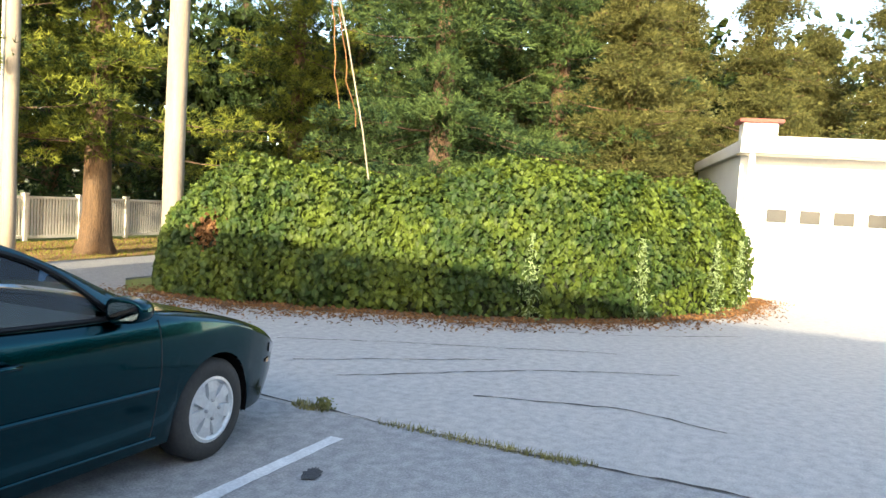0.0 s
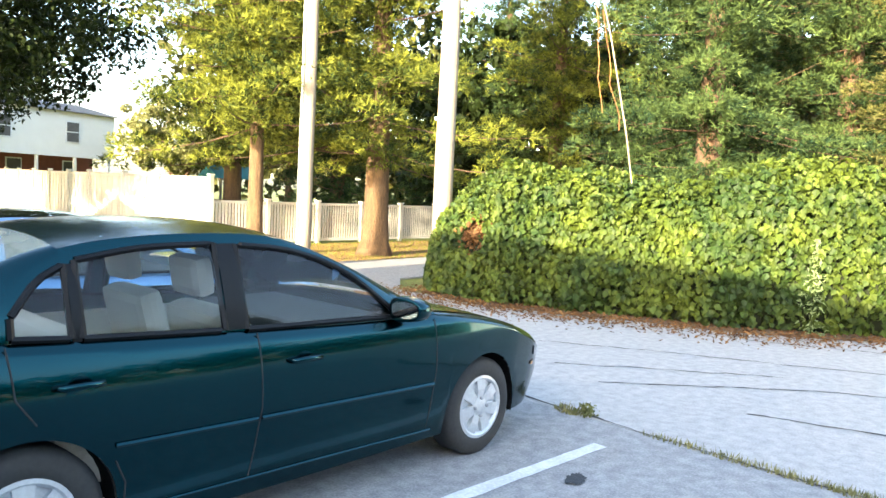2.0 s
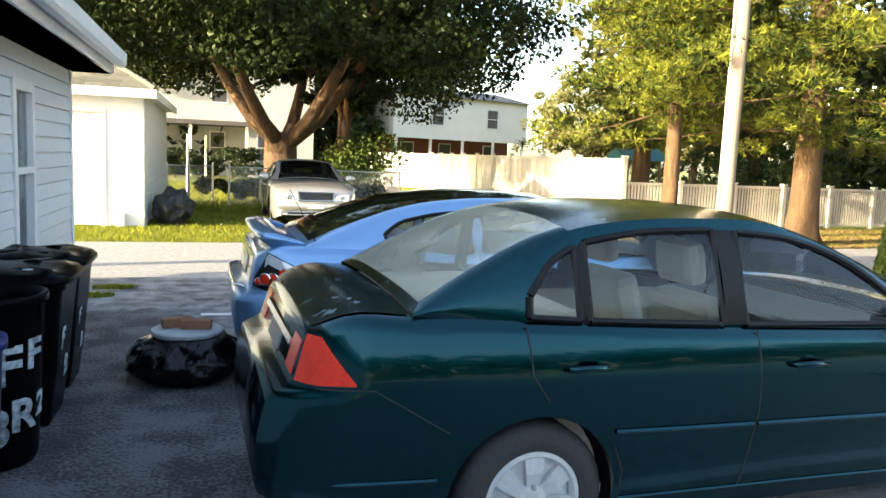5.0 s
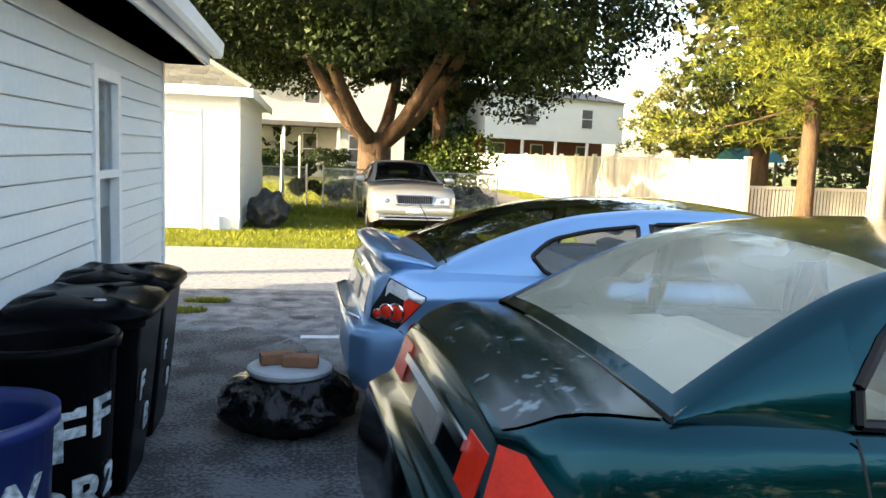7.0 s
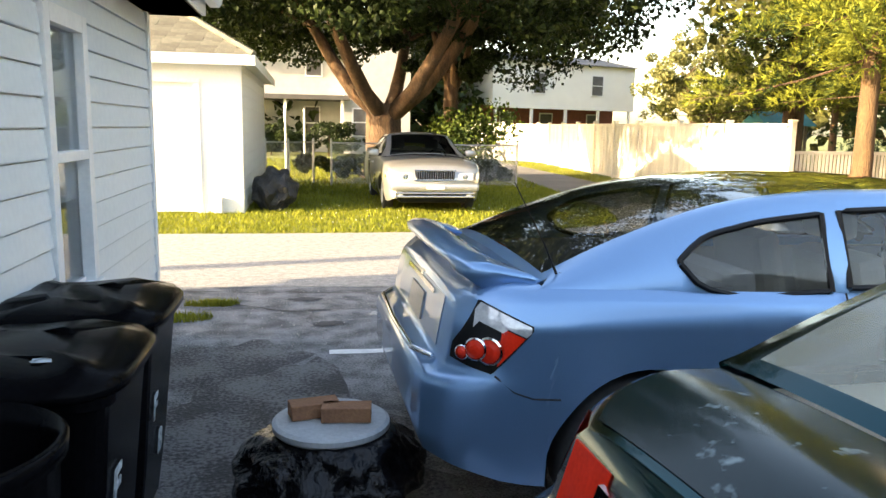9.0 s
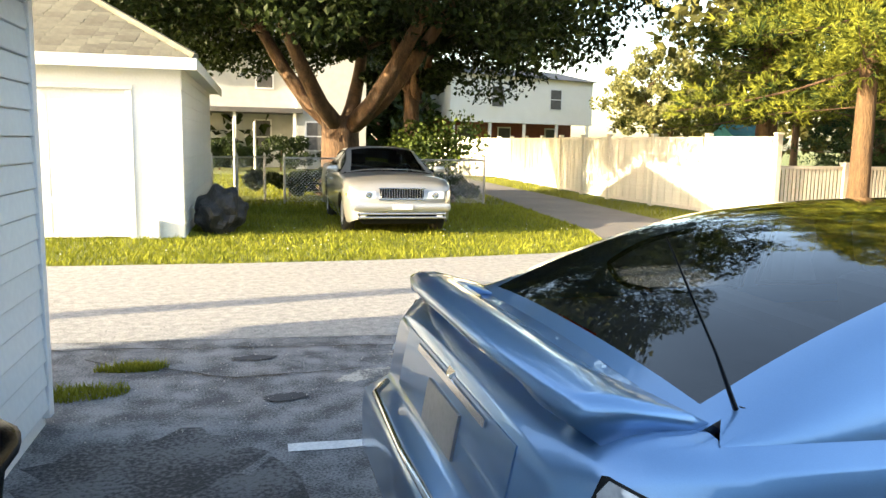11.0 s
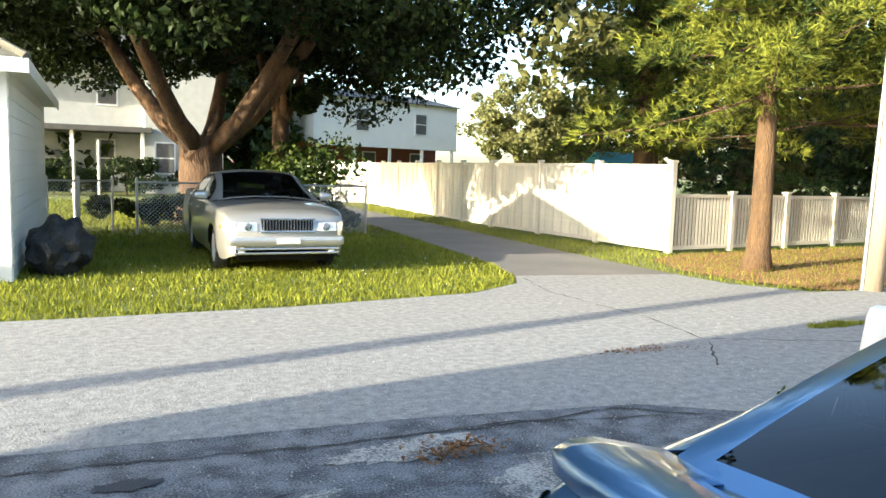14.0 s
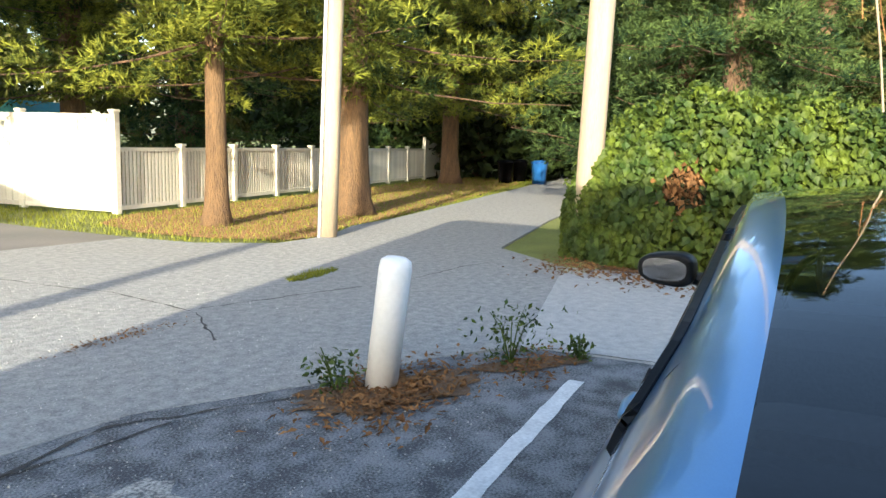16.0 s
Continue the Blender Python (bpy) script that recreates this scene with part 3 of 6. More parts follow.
def handles(root, f, places, mt):
    for x, z in places:
        for s in (1, -1):
            bm = bmesh.new()
            tube(bm, [(x - 0.09, s * (f(x, z) - 0.005), z), (x - 0.075, s * (f(x, z) + 0.03), z + 0.004), (x, s * (f(x, z) + 0.036), z + 0.008), (x + 0.075, s * (f(x, z) + 0.03), z + 0.004), (x + 0.09, s * (f(x, z) - 0.005), z)], 0.013, 8)
            h = part("door_handle", bm, mt, root, smooth=True)
            bm = bmesh.new()
            lathe(bm, [(0.052, -0.004), (0.052, 0.003), (0.001, 0.003)], 20, "y", pose(x, s * f(x, z), z - 0.015, 0, 0, 0 if s > 0 else 180))
            part("handle_cup", bm, mt, h)


MIRRORG = mat("mirror_silver", (0.8, 0.8, 0.8), rough=0.02, metal=1.0, bump=0)
SED = dict(L=4.44, W=1.60, hubs=(1.36, -1.27), arch=0.345, tyre=0.305, rim=0.20, spokes=7, spokew=(0.026, 0.043), nuts=4, paint=GREENP, roof=DARKG, cab=(-1.75, 0.90), screen=-0.04, rear=-1.10, rearlip=0.05, trimr=0.015, step=0.78,
           side=[(0.15, 0.90), (0.3, 0.945), (0.5, 0.98), (0.68, 1.0), (0.80, 0.998), (0.90, 0.972), (1.0, 0.925), (1.1, 0.87)],
           shoulder=[(-2.22, 0.945), (-2.14, 0.985), (-1.75, 1.01), (-1.3, 0.99), (-0.3, 0.945), (0.5, 0.92), (0.9, 0.92), (1.2, 0.885), (1.55, 0.815), (1.85, 0.72), (2.1, 0.59), (2.22, 0.52)],
           bottom=[(-2.22, 0.36), (-2.0, 0.28), (-1.5, 0.23), (1.6, 0.20), (2.0, 0.21), (2.22, 0.27)],
           plan=[(-2.22, 0.74), (-2.17, 0.82), (-2.06, 0.885), (-1.8, 0.94), (-1.4, 0.975), (0, 1.0), (1.4, 0.985), (1.8, 0.93), (2.0, 0.85), (2.12, 0.73), (2.22, 0.50)],
           edge=[(-1.75, 1.025), (-1.5, 1.16), (-1.2, 1.295), (-1.0, 1.345), (-0.78, 1.37), (-0.46, 1.38), (-0.04, 1.345), (0.36, 1.195), (0.6, 1.075), (0.9, 0.935)],
           roofw=[(-1.75, 0.66), (-1.1, 0.58), (0, 0.58), (0.5, 0.65), (0.9, 0.71)], crown=[(-1.75, 0.02), (-1.4, 0.045), (-1.0, 0.04), (0.1, 0.04), (0.9, 0.05)],
           windows=[(-1.30, -1.09, [(-1.30, 1.005), (-1.09, 0.99)], [(-1.30, 1.08), (-1.2, 1.20), (-1.09, 1.265)]),
                    (-1.05, -0.44, [(-1.05, 0.988), (-0.44, 0.96)], [(-1.05, 1.28), (-0.8, 1.32), (-0.44, 1.335)]),
                    (-0.33, 0.60, [(-0.33, 0.955), (0.60, 0.935)], [(-0.33, 1.33), (0.0, 1.29), (0.33, 1.165), (0.60, 0.95)])],
           deckcrown=0.03, lean=(0.35, 0.34), sideglass=GLASS, rearglass=GLASSR, trimcol=BEIGE, backseat=-1.12, frontseat=-0.22)
TC = dict(L=4.42, W=1.755, hubs=(1.25, -1.46), arch=0.37, tyre=0.32, rim=0.225, spokes=10, spokew=(0.016, 0.02), nuts=0, paint=BLUEP, roof=ROOFGL, cab=(-1.86, 1.12), screen=0.22, rear=-0.75, rearlip=0.03, trimr=0.013, rail=0.93, step=0.67, bulge=0.085,
          side=[(0.15, 0.93), (0.3, 0.962), (0.43, 0.99), (0.55, 1.0), (0.66, 0.994), (0.76, 0.991), (0.81, 0.992), (0.885, 0.968), (0.955, 0.935), (1.05, 0.90)],
          shoulder=[(-2.21, 0.895), (-2.13, 0.94), (-1.86, 0.96), (-1.2, 0.94), (0, 0.905), (0.9, 0.895), (1.3, 0.875), (1.8, 0.795), (2.1, 0.673), (2.21, 0.586)],
          bottom=[(-2.21, 0.34), (-2.0, 0.25), (-1.5, 0.20), (1.6, 0.18), (2.0, 0.19), (2.21, 0.26)],
          plan=[(-2.21, 0.80), (-2.16, 0.89), (-2.06, 0.95), (-1.85, 0.985), (-1.4, 1.0), (0, 0.985), (1.4, 0.995), (1.9, 0.92), (2.1, 0.80), (2.21, 0.60)],
          edge=[(-1.86, 0.965), (-1.8, 0.99), (-1.49, 1.115), (-1.10, 1.235), (-0.75, 1.285), (-0.4, 1.3), (0.0, 1.29), (0.22, 1.26), (0.7, 1.095), (1.12, 0.91)],
          roofw=[(-1.86, 0.71), (-1.1, 0.655), (0, 0.65), (0.5, 0.69), (1.12, 0.75)], crown=[(-1.86, 0.02), (-1.6, 0.05), (-0.8, 0.045), (0.1, 0.045), (1.12, 0.06)],
          windows=[(-1.31, -0.68, [(-1.31, 1.04), (-1.25, 0.97), (-1.17, 0.94), (-0.68, 0.927)], [(-1.31, 1.055), (-1.22, 1.12), (-1.05, 1.17), (-0.68, 1.22)]),
                   (-0.60, 0.86, [(-0.60, 0.94), (0.86, 0.92)], [(-0.60, 1.23), (0.0, 1.245), (0.3, 1.195), (0.86, 0.94)])],
          deckcrown=0.025, lean=(0.35, 0.22), sideglass=GLASSC, rearglass=GLASSD, trimcol=GREYCL, backseat=-1.05, frontseat=-0.2)
XG = dict(bulge=0.0, side=[(0.15, 0.92), (0.3, 0.97), (0.5, 0.995), (0.66, 1.0), (0.82, 0.985), (0.95, 0.955), (1.1, 0.93)], L=4.86, W=1.83, hubs=(1.50, -1.25), arch=0.35, tyre=0.315, rim=0.21, spokes=9, spokew=(0.02, 0.03), paint=SILVERP, roof=SILVERP, cab=(-1.85, 1.12), screen=0.15, rear=-1.1, rearlip=0.05,
          shoulder=[(-2.43, 0.9), (-2.3, 0.99), (-1.8, 1.0), (0, 0.94), (0.9, 0.945), (1.4, 0.925), (2.0, 0.86), (2.3, 0.78), (2.43, 0.66)],
          bottom=[(-2.43, 0.34), (-2.2, 0.25), (-1.5, 0.21), (1.6, 0.20), (2.2, 0.21), (2.43, 0.28)],
          plan=[(-2.43, 0.75), (-2.3, 0.9), (-1.5, 0.985), (0, 1.0), (1.5, 0.985), (2.1, 0.94), (2.34, 0.86), (2.43, 0.76)],
          edge=[(-1.85, 1.0), (-1.4, 1.20), (-1.1, 1.31), (-0.5, 1.36), (-0.1, 1.365), (0.15, 1.33), (0.65, 1.13), (1.12, 0.955)],
          roofw=[(-1.85, 0.66), (-1.0, 0.60), (0, 0.61), (0.5, 0.66), (1.12, 0.76)], crown=[(-1.85, 0.05), (-1.0, 0.055), (0.1, 0.055), (1.12, 0.06)],
          windows=[(-1.3, -0.2, [(-1.3, 1.0), (-0.2, 0.965)], [(-1.3, 1.18), (-0.8, 1.30), (-0.2, 1.325)]),
                   (-0.1, 0.86, [(-0.1, 0.96), (0.86, 0.96)], [(-0.1, 1.32), (0.3, 1.24), (0.86, 0.98)])],
          deckcrown=0.05, lean=(0.22, 0.18), sideglass=GLASSD, rearglass=GLASSD, trimcol=DARKCL, backseat=-1.1, frontseat=-0.2)

g_root, gf, gl, gsh, ged, ggy = car("green_sedan", "dark teal green four-door sedan with beige seats", pose(2.24, 4.01, 0, 0, 0, 2.3), SED)
b_root, bf, bl, bsh, bed, bgy = car("blue_coupe", "light metallic blue two-door coupe with black glass roof", pose(2.225, 6.50, 0, 0, 0, 1.2), TC)
s_root, sf, sl, ssh, sed_, sgy = car("silver_sedan", "pale champagne silver sedan parked nose-out on the grass", pose(1.76, 16.45 + 2.43, 0, 0, 0, -90), XG)

# green sedan's details
def end_patch(root, name, x, lean, yr, zr, mt, off=0.006, ny=6, nz=5, label=""):
    """A plate on the flat end of a car, between two y and two z."""
    bm = bmesh.new()
    sg = 1 if x > 0 else -1
    g = []
    for i in range(ny + 1):
        g.append([])
        for j in range(nz + 1):
            z = zr[0] + (zr[1] - zr[0]) * j / nz
            g[-1].append(bm.verts.new((lean(x, z) + sg * off, yr[0] + (yr[1] - yr[0]) * i / ny, z)))
    for p, q in zip(g, g[1:]):
        for j in range(nz):
            bm.faces.new((p[j], q[j], q[j + 1], p[j + 1]))
    r = bmesh.ops.extrude_face_region(bm, geom=bm.faces[:])
    bmesh.ops.translate(bm, verts=[v for v in r["geom"] if isinstance(v, bmesh.types.BMVert)], vec=(-sg * 0.012, 0, 0))
    return part(name, bm, mt, root, label)


def lid_sheet(root, name, x0, x1, shoulder, half, lean, crown, mt, inset=0.05, off=0.004):
    """The painted lid that lies on a car's deck."""
    bm = bmesh.new()
    g = []
    for i in range(15):
        x = x0 + (x1 - x0) * i / 14
        ys = half(x, shoulder(x))
        g.append([])
        for j in range(17):
            y = (ys - inset) * (-1 + 2 * j / 16)
            z = shoulder(x) + crown * (1 - (y / ys) ** 2)
            g[-1].append(bm.verts.new((lean(x, z), y, z + off)))
    for p, q in zip(g, g[1:]):
        for j in range(16):
            bm.faces.new((p[j], q[j], q[j + 1], p[j + 1]))
    return part(name, bm, mt, root, smooth=True)


lid_sheet(g_root, "boot_lid", -2.20, -1.76, gsh, gf, gl, 0.03, DARKG)
lid_sheet(g_root, "bonnet", 0.92, 2.08, gsh, gf, gl, 0.03, GREENP, 0.09)
patch(g_root, "tail_light", gf, (-2.215, -1.99), lambda x: ((0.785, 0.945) if x < -2.16 else (0.785, 0.945 - (x + 2.16) / 0.17 * 0.15)), REDL, 0.006, label="red tail light cluster", lean=gl, nx=16)
for s in (1, -1):
    end_patch(g_root, "tail_light", -2.22, gl, sorted((s * 0.40, s * 0.562)), (0.79, 0.915), REDL, 0.003)
end_patch(g_root, "boot_trim", -2.22, gl, (-0.41, 0.41), (0.865, 0.892), CHROME, 0.014, label="chrome strip above the plate")
end_patch(g_root, "number_plate", -2.22, gl, (-0.16, 0.16), (0.785, 0.86), STEEL, 0.008)
part("front_bumper_strip", bbox(2.19, 2.23, -0.5, 0.5, 0.30, 0.40, 0.02), BLACKP, g_root)
patch(g_root, "headlight", gf, (1.95, 2.15), lambda x: (0.49 + (2.15 - x) * 0.26, 0.54 + (2.15 - x) * 0.34), CLEARL, 0.006, lean=gl)
patch(g_root, "side_marker", gf, (1.92, 2.0), lambda x: (0.475, 0.50), AMBER, 0.006, lean=gl)
handles(g_root, gf, ((-1.09, 0.825), (-0.05, 0.795)), GREENP)
mirror_parts(g_root, 0.60, 0.74, 0.985, GREENP, MIRRORG)
ribbon(g_root, "side_moulding", gf, [(-0.95, 0.565), (-0.30, 0.55)], 0.010, GREENP, 0.004)
ribbon(g_root, "side_moulding", gf, [(-0.28, 0.55), (0.87, 0.53)], 0.010, GREENP, 0.004)
ribbon(g_root, "door_gap", gf, [(-0.30, 0.94), (-0.28, 0.6), (-0.32, 0.26)], 0.004, TAR, 0.0)
ribbon(g_root, "door_gap", gf, [(0.86, 0.90), (0.88, 0.6), (0.86, 0.26)], 0.004, TAR, 0.0)
ribbon(g_root, "door_gap", gf, [(-1.33, 0.985), (-1.31, 0.80), (-1.24, 0.70)], 0.004, TAR, 0.0)
ribbon(g_root, "door_gap", gf, [(-0.945, 0.50), (-0.90, 0.40), (-0.90, 0.26)], 0.004, TAR, 0.0)
ribbon(g_root, "sill_strip", gf, [(-0.90, 0.275), (0.90, 0.25)], 0.006, GREENP, 0.003)
ribbon(g_root, "bumper_gap", gf, [(-2.10, 0.775), (-1.90, 0.77), (-1.62, 0.60)], 0.003, TAR, 0.0)
ribbon(g_root, "bumper_rub_strip", gf, [(-2.08, 0.42), (-1.66, 0.42)], 0.008, GREENP, 0.003)
for x0, x1 in ((-0.435, -0.335), (-1.088, -1.052)):
    patch(g_root, "door_pillar", ggy, (x0, x1), lambda x: (0.958, 1.335 if x > -0.5 else 1.268), BLACKP, 0.004, nx=3)
# blue coupe's details
def coupe_lamp(x):
    return (float(np.interp(x, (-2.2, -2.06, -1.92), (0.705, 0.665, 0.822))), float(np.interp(x, (-2.2, -2.14, -1.92), (0.76, 0.928, 0.84))))


patch(b_root, "tail_light", bf, (-2.2, -1.92), coupe_lamp, BLACKP, 0.004, lean=bl, nx=24, label="black-framed clear and red tail light")
patch(b_root, "lamp_lens", bf, (-2.045, -1.935), lambda x: (coupe_lamp(x)[0] + 0.012, max(coupe_lamp(x)[0] + 0.013, coupe_lamp(x)[1] - 0.055)), REDL, 0.008, lean=bl)
patch(b_root, "lamp_lens", bf, (-2.15, -1.93), lambda x: (max(coupe_lamp(x)[0] + 0.006, coupe_lamp(x)[1] - 0.05 - 0.02 * (x < -2.03)), coupe_lamp(x)[1] - 0.006), CLEARL, 0.009, lean=bl)
for x, z, r in ((-2.075, 0.752, 0.052), (-2.125, 0.757, 0.043), (-2.165, 0.738, 0.028)):
    for s in (1, -1):
        mm = pose(bl(x, z), s * (bf(x, z) + 0.006), z, 0, 0, (36 if s > 0 else 144))
        bm = lathe(bmesh.new(), [(r, -0.004), (r, 0.014), (r * 0.86, 0.018), (r * 0.80, 0.008), (0.001, 0.006)], 24, "y", mm)
        ring = part("lamp_ring", bm, CHROME, b_root)
        bm = lathe(bmesh.new(), [(r * 0.80, 0.006), (r * 0.78, 0.014), (r * 0.4, 0.022), (0.001, 0.024)], 24, "y", mm)
        part("lamp_lens", bm, REDL, ring)
# spoiler: a curved wing on two feet
bm = bmesh.new()
rows = []
for i in range(41):
    t = -1 + 2 * i / 40
    k = min(1.0, max(0.0, (abs(t) - 0.72) / 0.14))
    k = k * k * (3 - 2 * k)
    y, z = 0.70 * t, 1.052 - 0.030 * t * t
    back, chord, th = -2.19 + 0.07 * abs(t) ** 3, 0.19 + 0.14 * k, 0.022 + 0.055 * k
    ring = []
    for cx, cz in ((0.0, 0.008), (0.03, 0.02), (0.09, 0.022 - 0.004 * k), (chord * 0.75, 0.010 - 0.035 * k), (chord, -0.008 - 0.062 * k), (chord * 0.75, -0.012 - 0.055 * k), (0.06, 0.004 - th), (0.005, -0.012 - 0.02 * k)):
        ring.append(bm.verts.new((back + cx, y, z + cz)))
    rows.append(ring)
for a, b in zip(rows, rows[1:]):
    for k in range(8):
        bm.faces.new((a[k], a[(k + 1) % 8], b[(k + 1) % 8], b[k]))
bm.faces.new(rows[0])
bm.faces.new(rows[-1])
wing = part("spoiler", bm, BLUEP, b_root, smooth=True)
part("brake_light", bbox(-1.80, -1.79, -0.12, 0.12, 0.99, 1.005, 0.002), REDL, b_root)
end_patch(b_root, "plate_recess", -2.21, bl, (-0.30, 0.30), (0.69, 0.84), BLUEP, -0.002)
end_patch(b_root, "number_plate", -2.21, bl, (-0.16, 0.16), (0.70, 0.82), STEEL, 0.012)
end_patch(b_root, "plate_light_bar", -2.21, bl, (-0.34, 0.34), (0.855, 0.875), CHROME, 0.012)
bm = lathe(bmesh.new(), [(0.045, 0.0), (0.045, 0.012), (0.034, 0.016)], 20, "y", pose(bl(-2.21, 0.90) + 0.02, 0, 0.895, 40, 0, 90))
part("badge", bm, CHROME, b_root, "round chrome badge")
end_patch(b_root, "lid_panel", -2.21, bl, (-0.52, 0.52), (0.69, 0.885), BLUEP, 0.004)
bm = tube(bmesh.new(), [(-2.225, 0.60, 0.672), (-2.285, 0.48, 0.674), (-2.295, 0.0, 0.674), (-2.285, -0.48, 0.674), (-2.225, -0.60, 0.672)], 0.012, 8)
part("bumper_step", bm, CHROME, b_root, "bright edge of the bumper step", smooth=True)
part("lower_valance", bbox(-2.22, -2.05, -0.55, 0.55, 0.26, 0.40, 0.03), BLACKP, b_root)
handles(b_root, bf, ((-0.50, 0.78),), BLUEP)
mirror_parts(b_root, 0.74, 0.85, 0.945, BLACKP, MIRRORG)
ribbon(b_root, "door_gap", bf, [(-0.64, 0.925), (-0.62, 0.6), (-0.66, 0.24)], 0.004, TAR, 0.0)
ribbon(b_root, "door_gap", bf, [(0.98, 0.93), (1.0, 0.6), (0.95, 0.24)], 0.004, TAR, 0.0)
ribbon(b_root, "bumper_gap", bf, [(-2.04, 0.66), (-1.97, 0.60), (-1.90, 0.575), (-1.80, 0.57)], 0.004, TAR, 0.0)
bm = tube(bmesh.new(), [(-1.77, -0.70, 0.985), (-1.83, -0.70, 1.115), (-1.95, -0.70, 1.34)], [0.006, 0.003, 0.002], 6)
part("antenna", bm, BLACKP, b_root, "thin black whip antenna")
bm = bmesh.new()
lathe(bm, [(0.028, 0), (0.022, 0.02), (0.008, 0.05)], 10, "z", pose(-1.76, -0.70, 0.955))
part("antenna_base", bm, BLACKP, b_root)
for s in (1, -1):
    part("headlight", bbox(1.95, 2.12, min(s * 0.45, s * 0.72), max(s * 0.45, s * 0.72), 0.60, 0.72, 0.04), CLEARL, b_root)

# silver sedan's details
part("grille", bbox(2.36, 2.43, -0.36, 0.36, 0.60, 0.76, 0.03), BLACKP, s_root, "chrome barred grille")
for k in range(17):
    part("grille_bar", bbox(2.40, 2.445, -0.33 + k * 0.04125 - 0.008, -0.33 + k * 0.04125 + 0.008, 0.605, 0.755, 0.003), CHROME, s_root)
for z in (0.59, 0.765):
    part("grille_frame", bbox(2.38, 2.45, -0.38, 0.38, z - 0.012, z + 0.012, 0.006), CHROME, s_root)
part("front_bumper", bbox(2.24, 2.49, -0.80, 0.80, 0.40, 0.53, 0.05), SILVERP, s_root)
for z in (0.30, 0.36):
    part("bumper_strip", bbox(2.30, 2.455, -0.72, 0.72, z - 0.014, z + 0.014, 0.006), CHROME, s_root)
part("lower_grille", bbox(2.28, 2.43, -0.70, 0.70, 0.27, 0.40, 0.02), BLACKP, s_root)
for s in (1, -1):
    hd = end_patch(s_root, "headlight", 2.43, sl, sorted((s * 0.42, s * 0.685)), (0.60, 0.72), CLEARL, 0.01)
    lathe_bm = lathe(bmesh.new(), [(0.052, -0.004), (0.052, 0.006), (0.04, 0.012), (0.001, 0.008)], 18, "y", pose(2.43, s * 0.54, 0.66, 0, 0, -90))
    part("lamp", lathe_bm, CHROME, hd)
    bm = lathe(bmesh.new(), [(0.05, -0.01), (0.05, 0.01), (0.03, 0.015)], 16, "y", pose(2.43, s * 0.62, 0.33, 0, 0, -90))
    part("fog_lamp", bm, CLEARL, s_root)
patch(s_root, "headlight", sf, (2.20, 2.425), lambda x: (0.60, 0.72), CLEARL, 0.008, lean=sl)
patch(s_root, "side_marker", sf, (2.10, 2.19), lambda x: (0.62, 0.67), AMBER, 0.008, lean=sl)
mirror_parts(s_root, 0.80, 0.86, 1.02, SILVERP, MIRRORG)
handles(s_root, sf, ((-1.0, 0.80), (-0.02, 0.80)), SILVERP)
part("number_plate", bbox(2.48, 2.50, -0.16, 0.16, 0.43, 0.51, 0.003), LINEM, s_root)


# ---- the sided house beside the lot ----
HX, HN, HTOP = -1.53, 8.70, 2.40  # wall face, north corner, wall height
WY0, WY1, WZ0, WZ1 = 6.58, 7.11, 0.76, 1.97
house = thing("house", "single-storey house clad in pale blue-white vinyl siding", "house")
bm = bmesh.new()
for y0, y1, z0, z1 in ((-9.0, WY0, 0, HTOP), (WY1, HN, 0, HTOP), (WY0, WY1, 0, WZ0), (WY0, WY1, WZ1, HTOP)):
    box(bm, HX - 0.16, HX - 0.018, y0, y1, z0, z1)
box(bm, -9.0, -8.85, -9.0, HN, 0, HTOP)
box(bm, -8.85, HX - 0.16, -9.0, -8.85, 0, HTOP)
box(bm, -8.85, HX - 0.16, HN - 0.15, HN, 0, HTOP)
wall = part("wall", bm, TRIM, house)
rise = 0.56
ridge_x, eave_x = -5.27, HX + 0.35
ridge_z = 2.28 + (ridge_x - eave_x) * -rise
bm = bmesh.new()
ends = []
for y in (-9.4, HN + 0.12):
    ends.append([bm.verts.new(p) for p in ((eave_x, y, 2.28), (ridge_x, y, ridge_z), (2 * ridge_x - eave_x, y, 2.28), (2 * ridge_x - eave_x, y, 2.46), (ridge_x, y, ridge_z + 0.18), (eave_x, y, 2.46))])
a, b = ends
for k in range(6):
    bm.faces.new((a[k], a[(k + 1) % 6], b[(k + 1) % 6], b[k]))
bm.faces.new((a[0], a[1], a[4], a[5])), bm.faces.new((a[1], a[2], a[3], a[4]))
bm.faces.new((b[0], b[5], b[4], b[1])), bm.faces.new((b[1], b[4], b[3], b[2]))
part("roof", bm, ROOFD, house)
bm = bmesh.new()
g = [bm.verts.new(p) for p in ((-9.0, HN - 0.02, HTOP), (HX, HN - 0.02, HTOP), (ridge_x, HN - 0.02, ridge_z - 0.02), (-9.0, HN - 0.14, HTOP), (HX, HN - 0.14, HTOP), (ridge_x, HN - 0.14, ridge_z - 0.02))]
bm.faces.new(g[:3]), bm.faces.new(g[3:]), bm.faces.new((g[0], g[2], g[5], g[3])), bm.faces.new((g[1], g[4], g[5], g[2]))
part("gable", bm, SIDING, house)
part("fascia", bbox(eave_x, eave_x + 0.03, -9.4, HN + 0.13, 2.27, 2.47, 0.004), TRIM, house, "white painted fascia board")
gut = bmesh.new()
pr = [(0.0, 0.10), (0.0, 0.0), (0.03, -0.03), (0.09, -0.03), (0.11, 0.0), (0.12, 0.10), (0.11, 0.10), (0.10, 0.01), (0.02, -0.01), (0.012, 0.10)]
ga, gb = [[gut.verts.new((eave_x + 0.032 + px, y, 2.36 + pz)) for px, pz in pr] for y in (-9.4, HN + 0.13)]
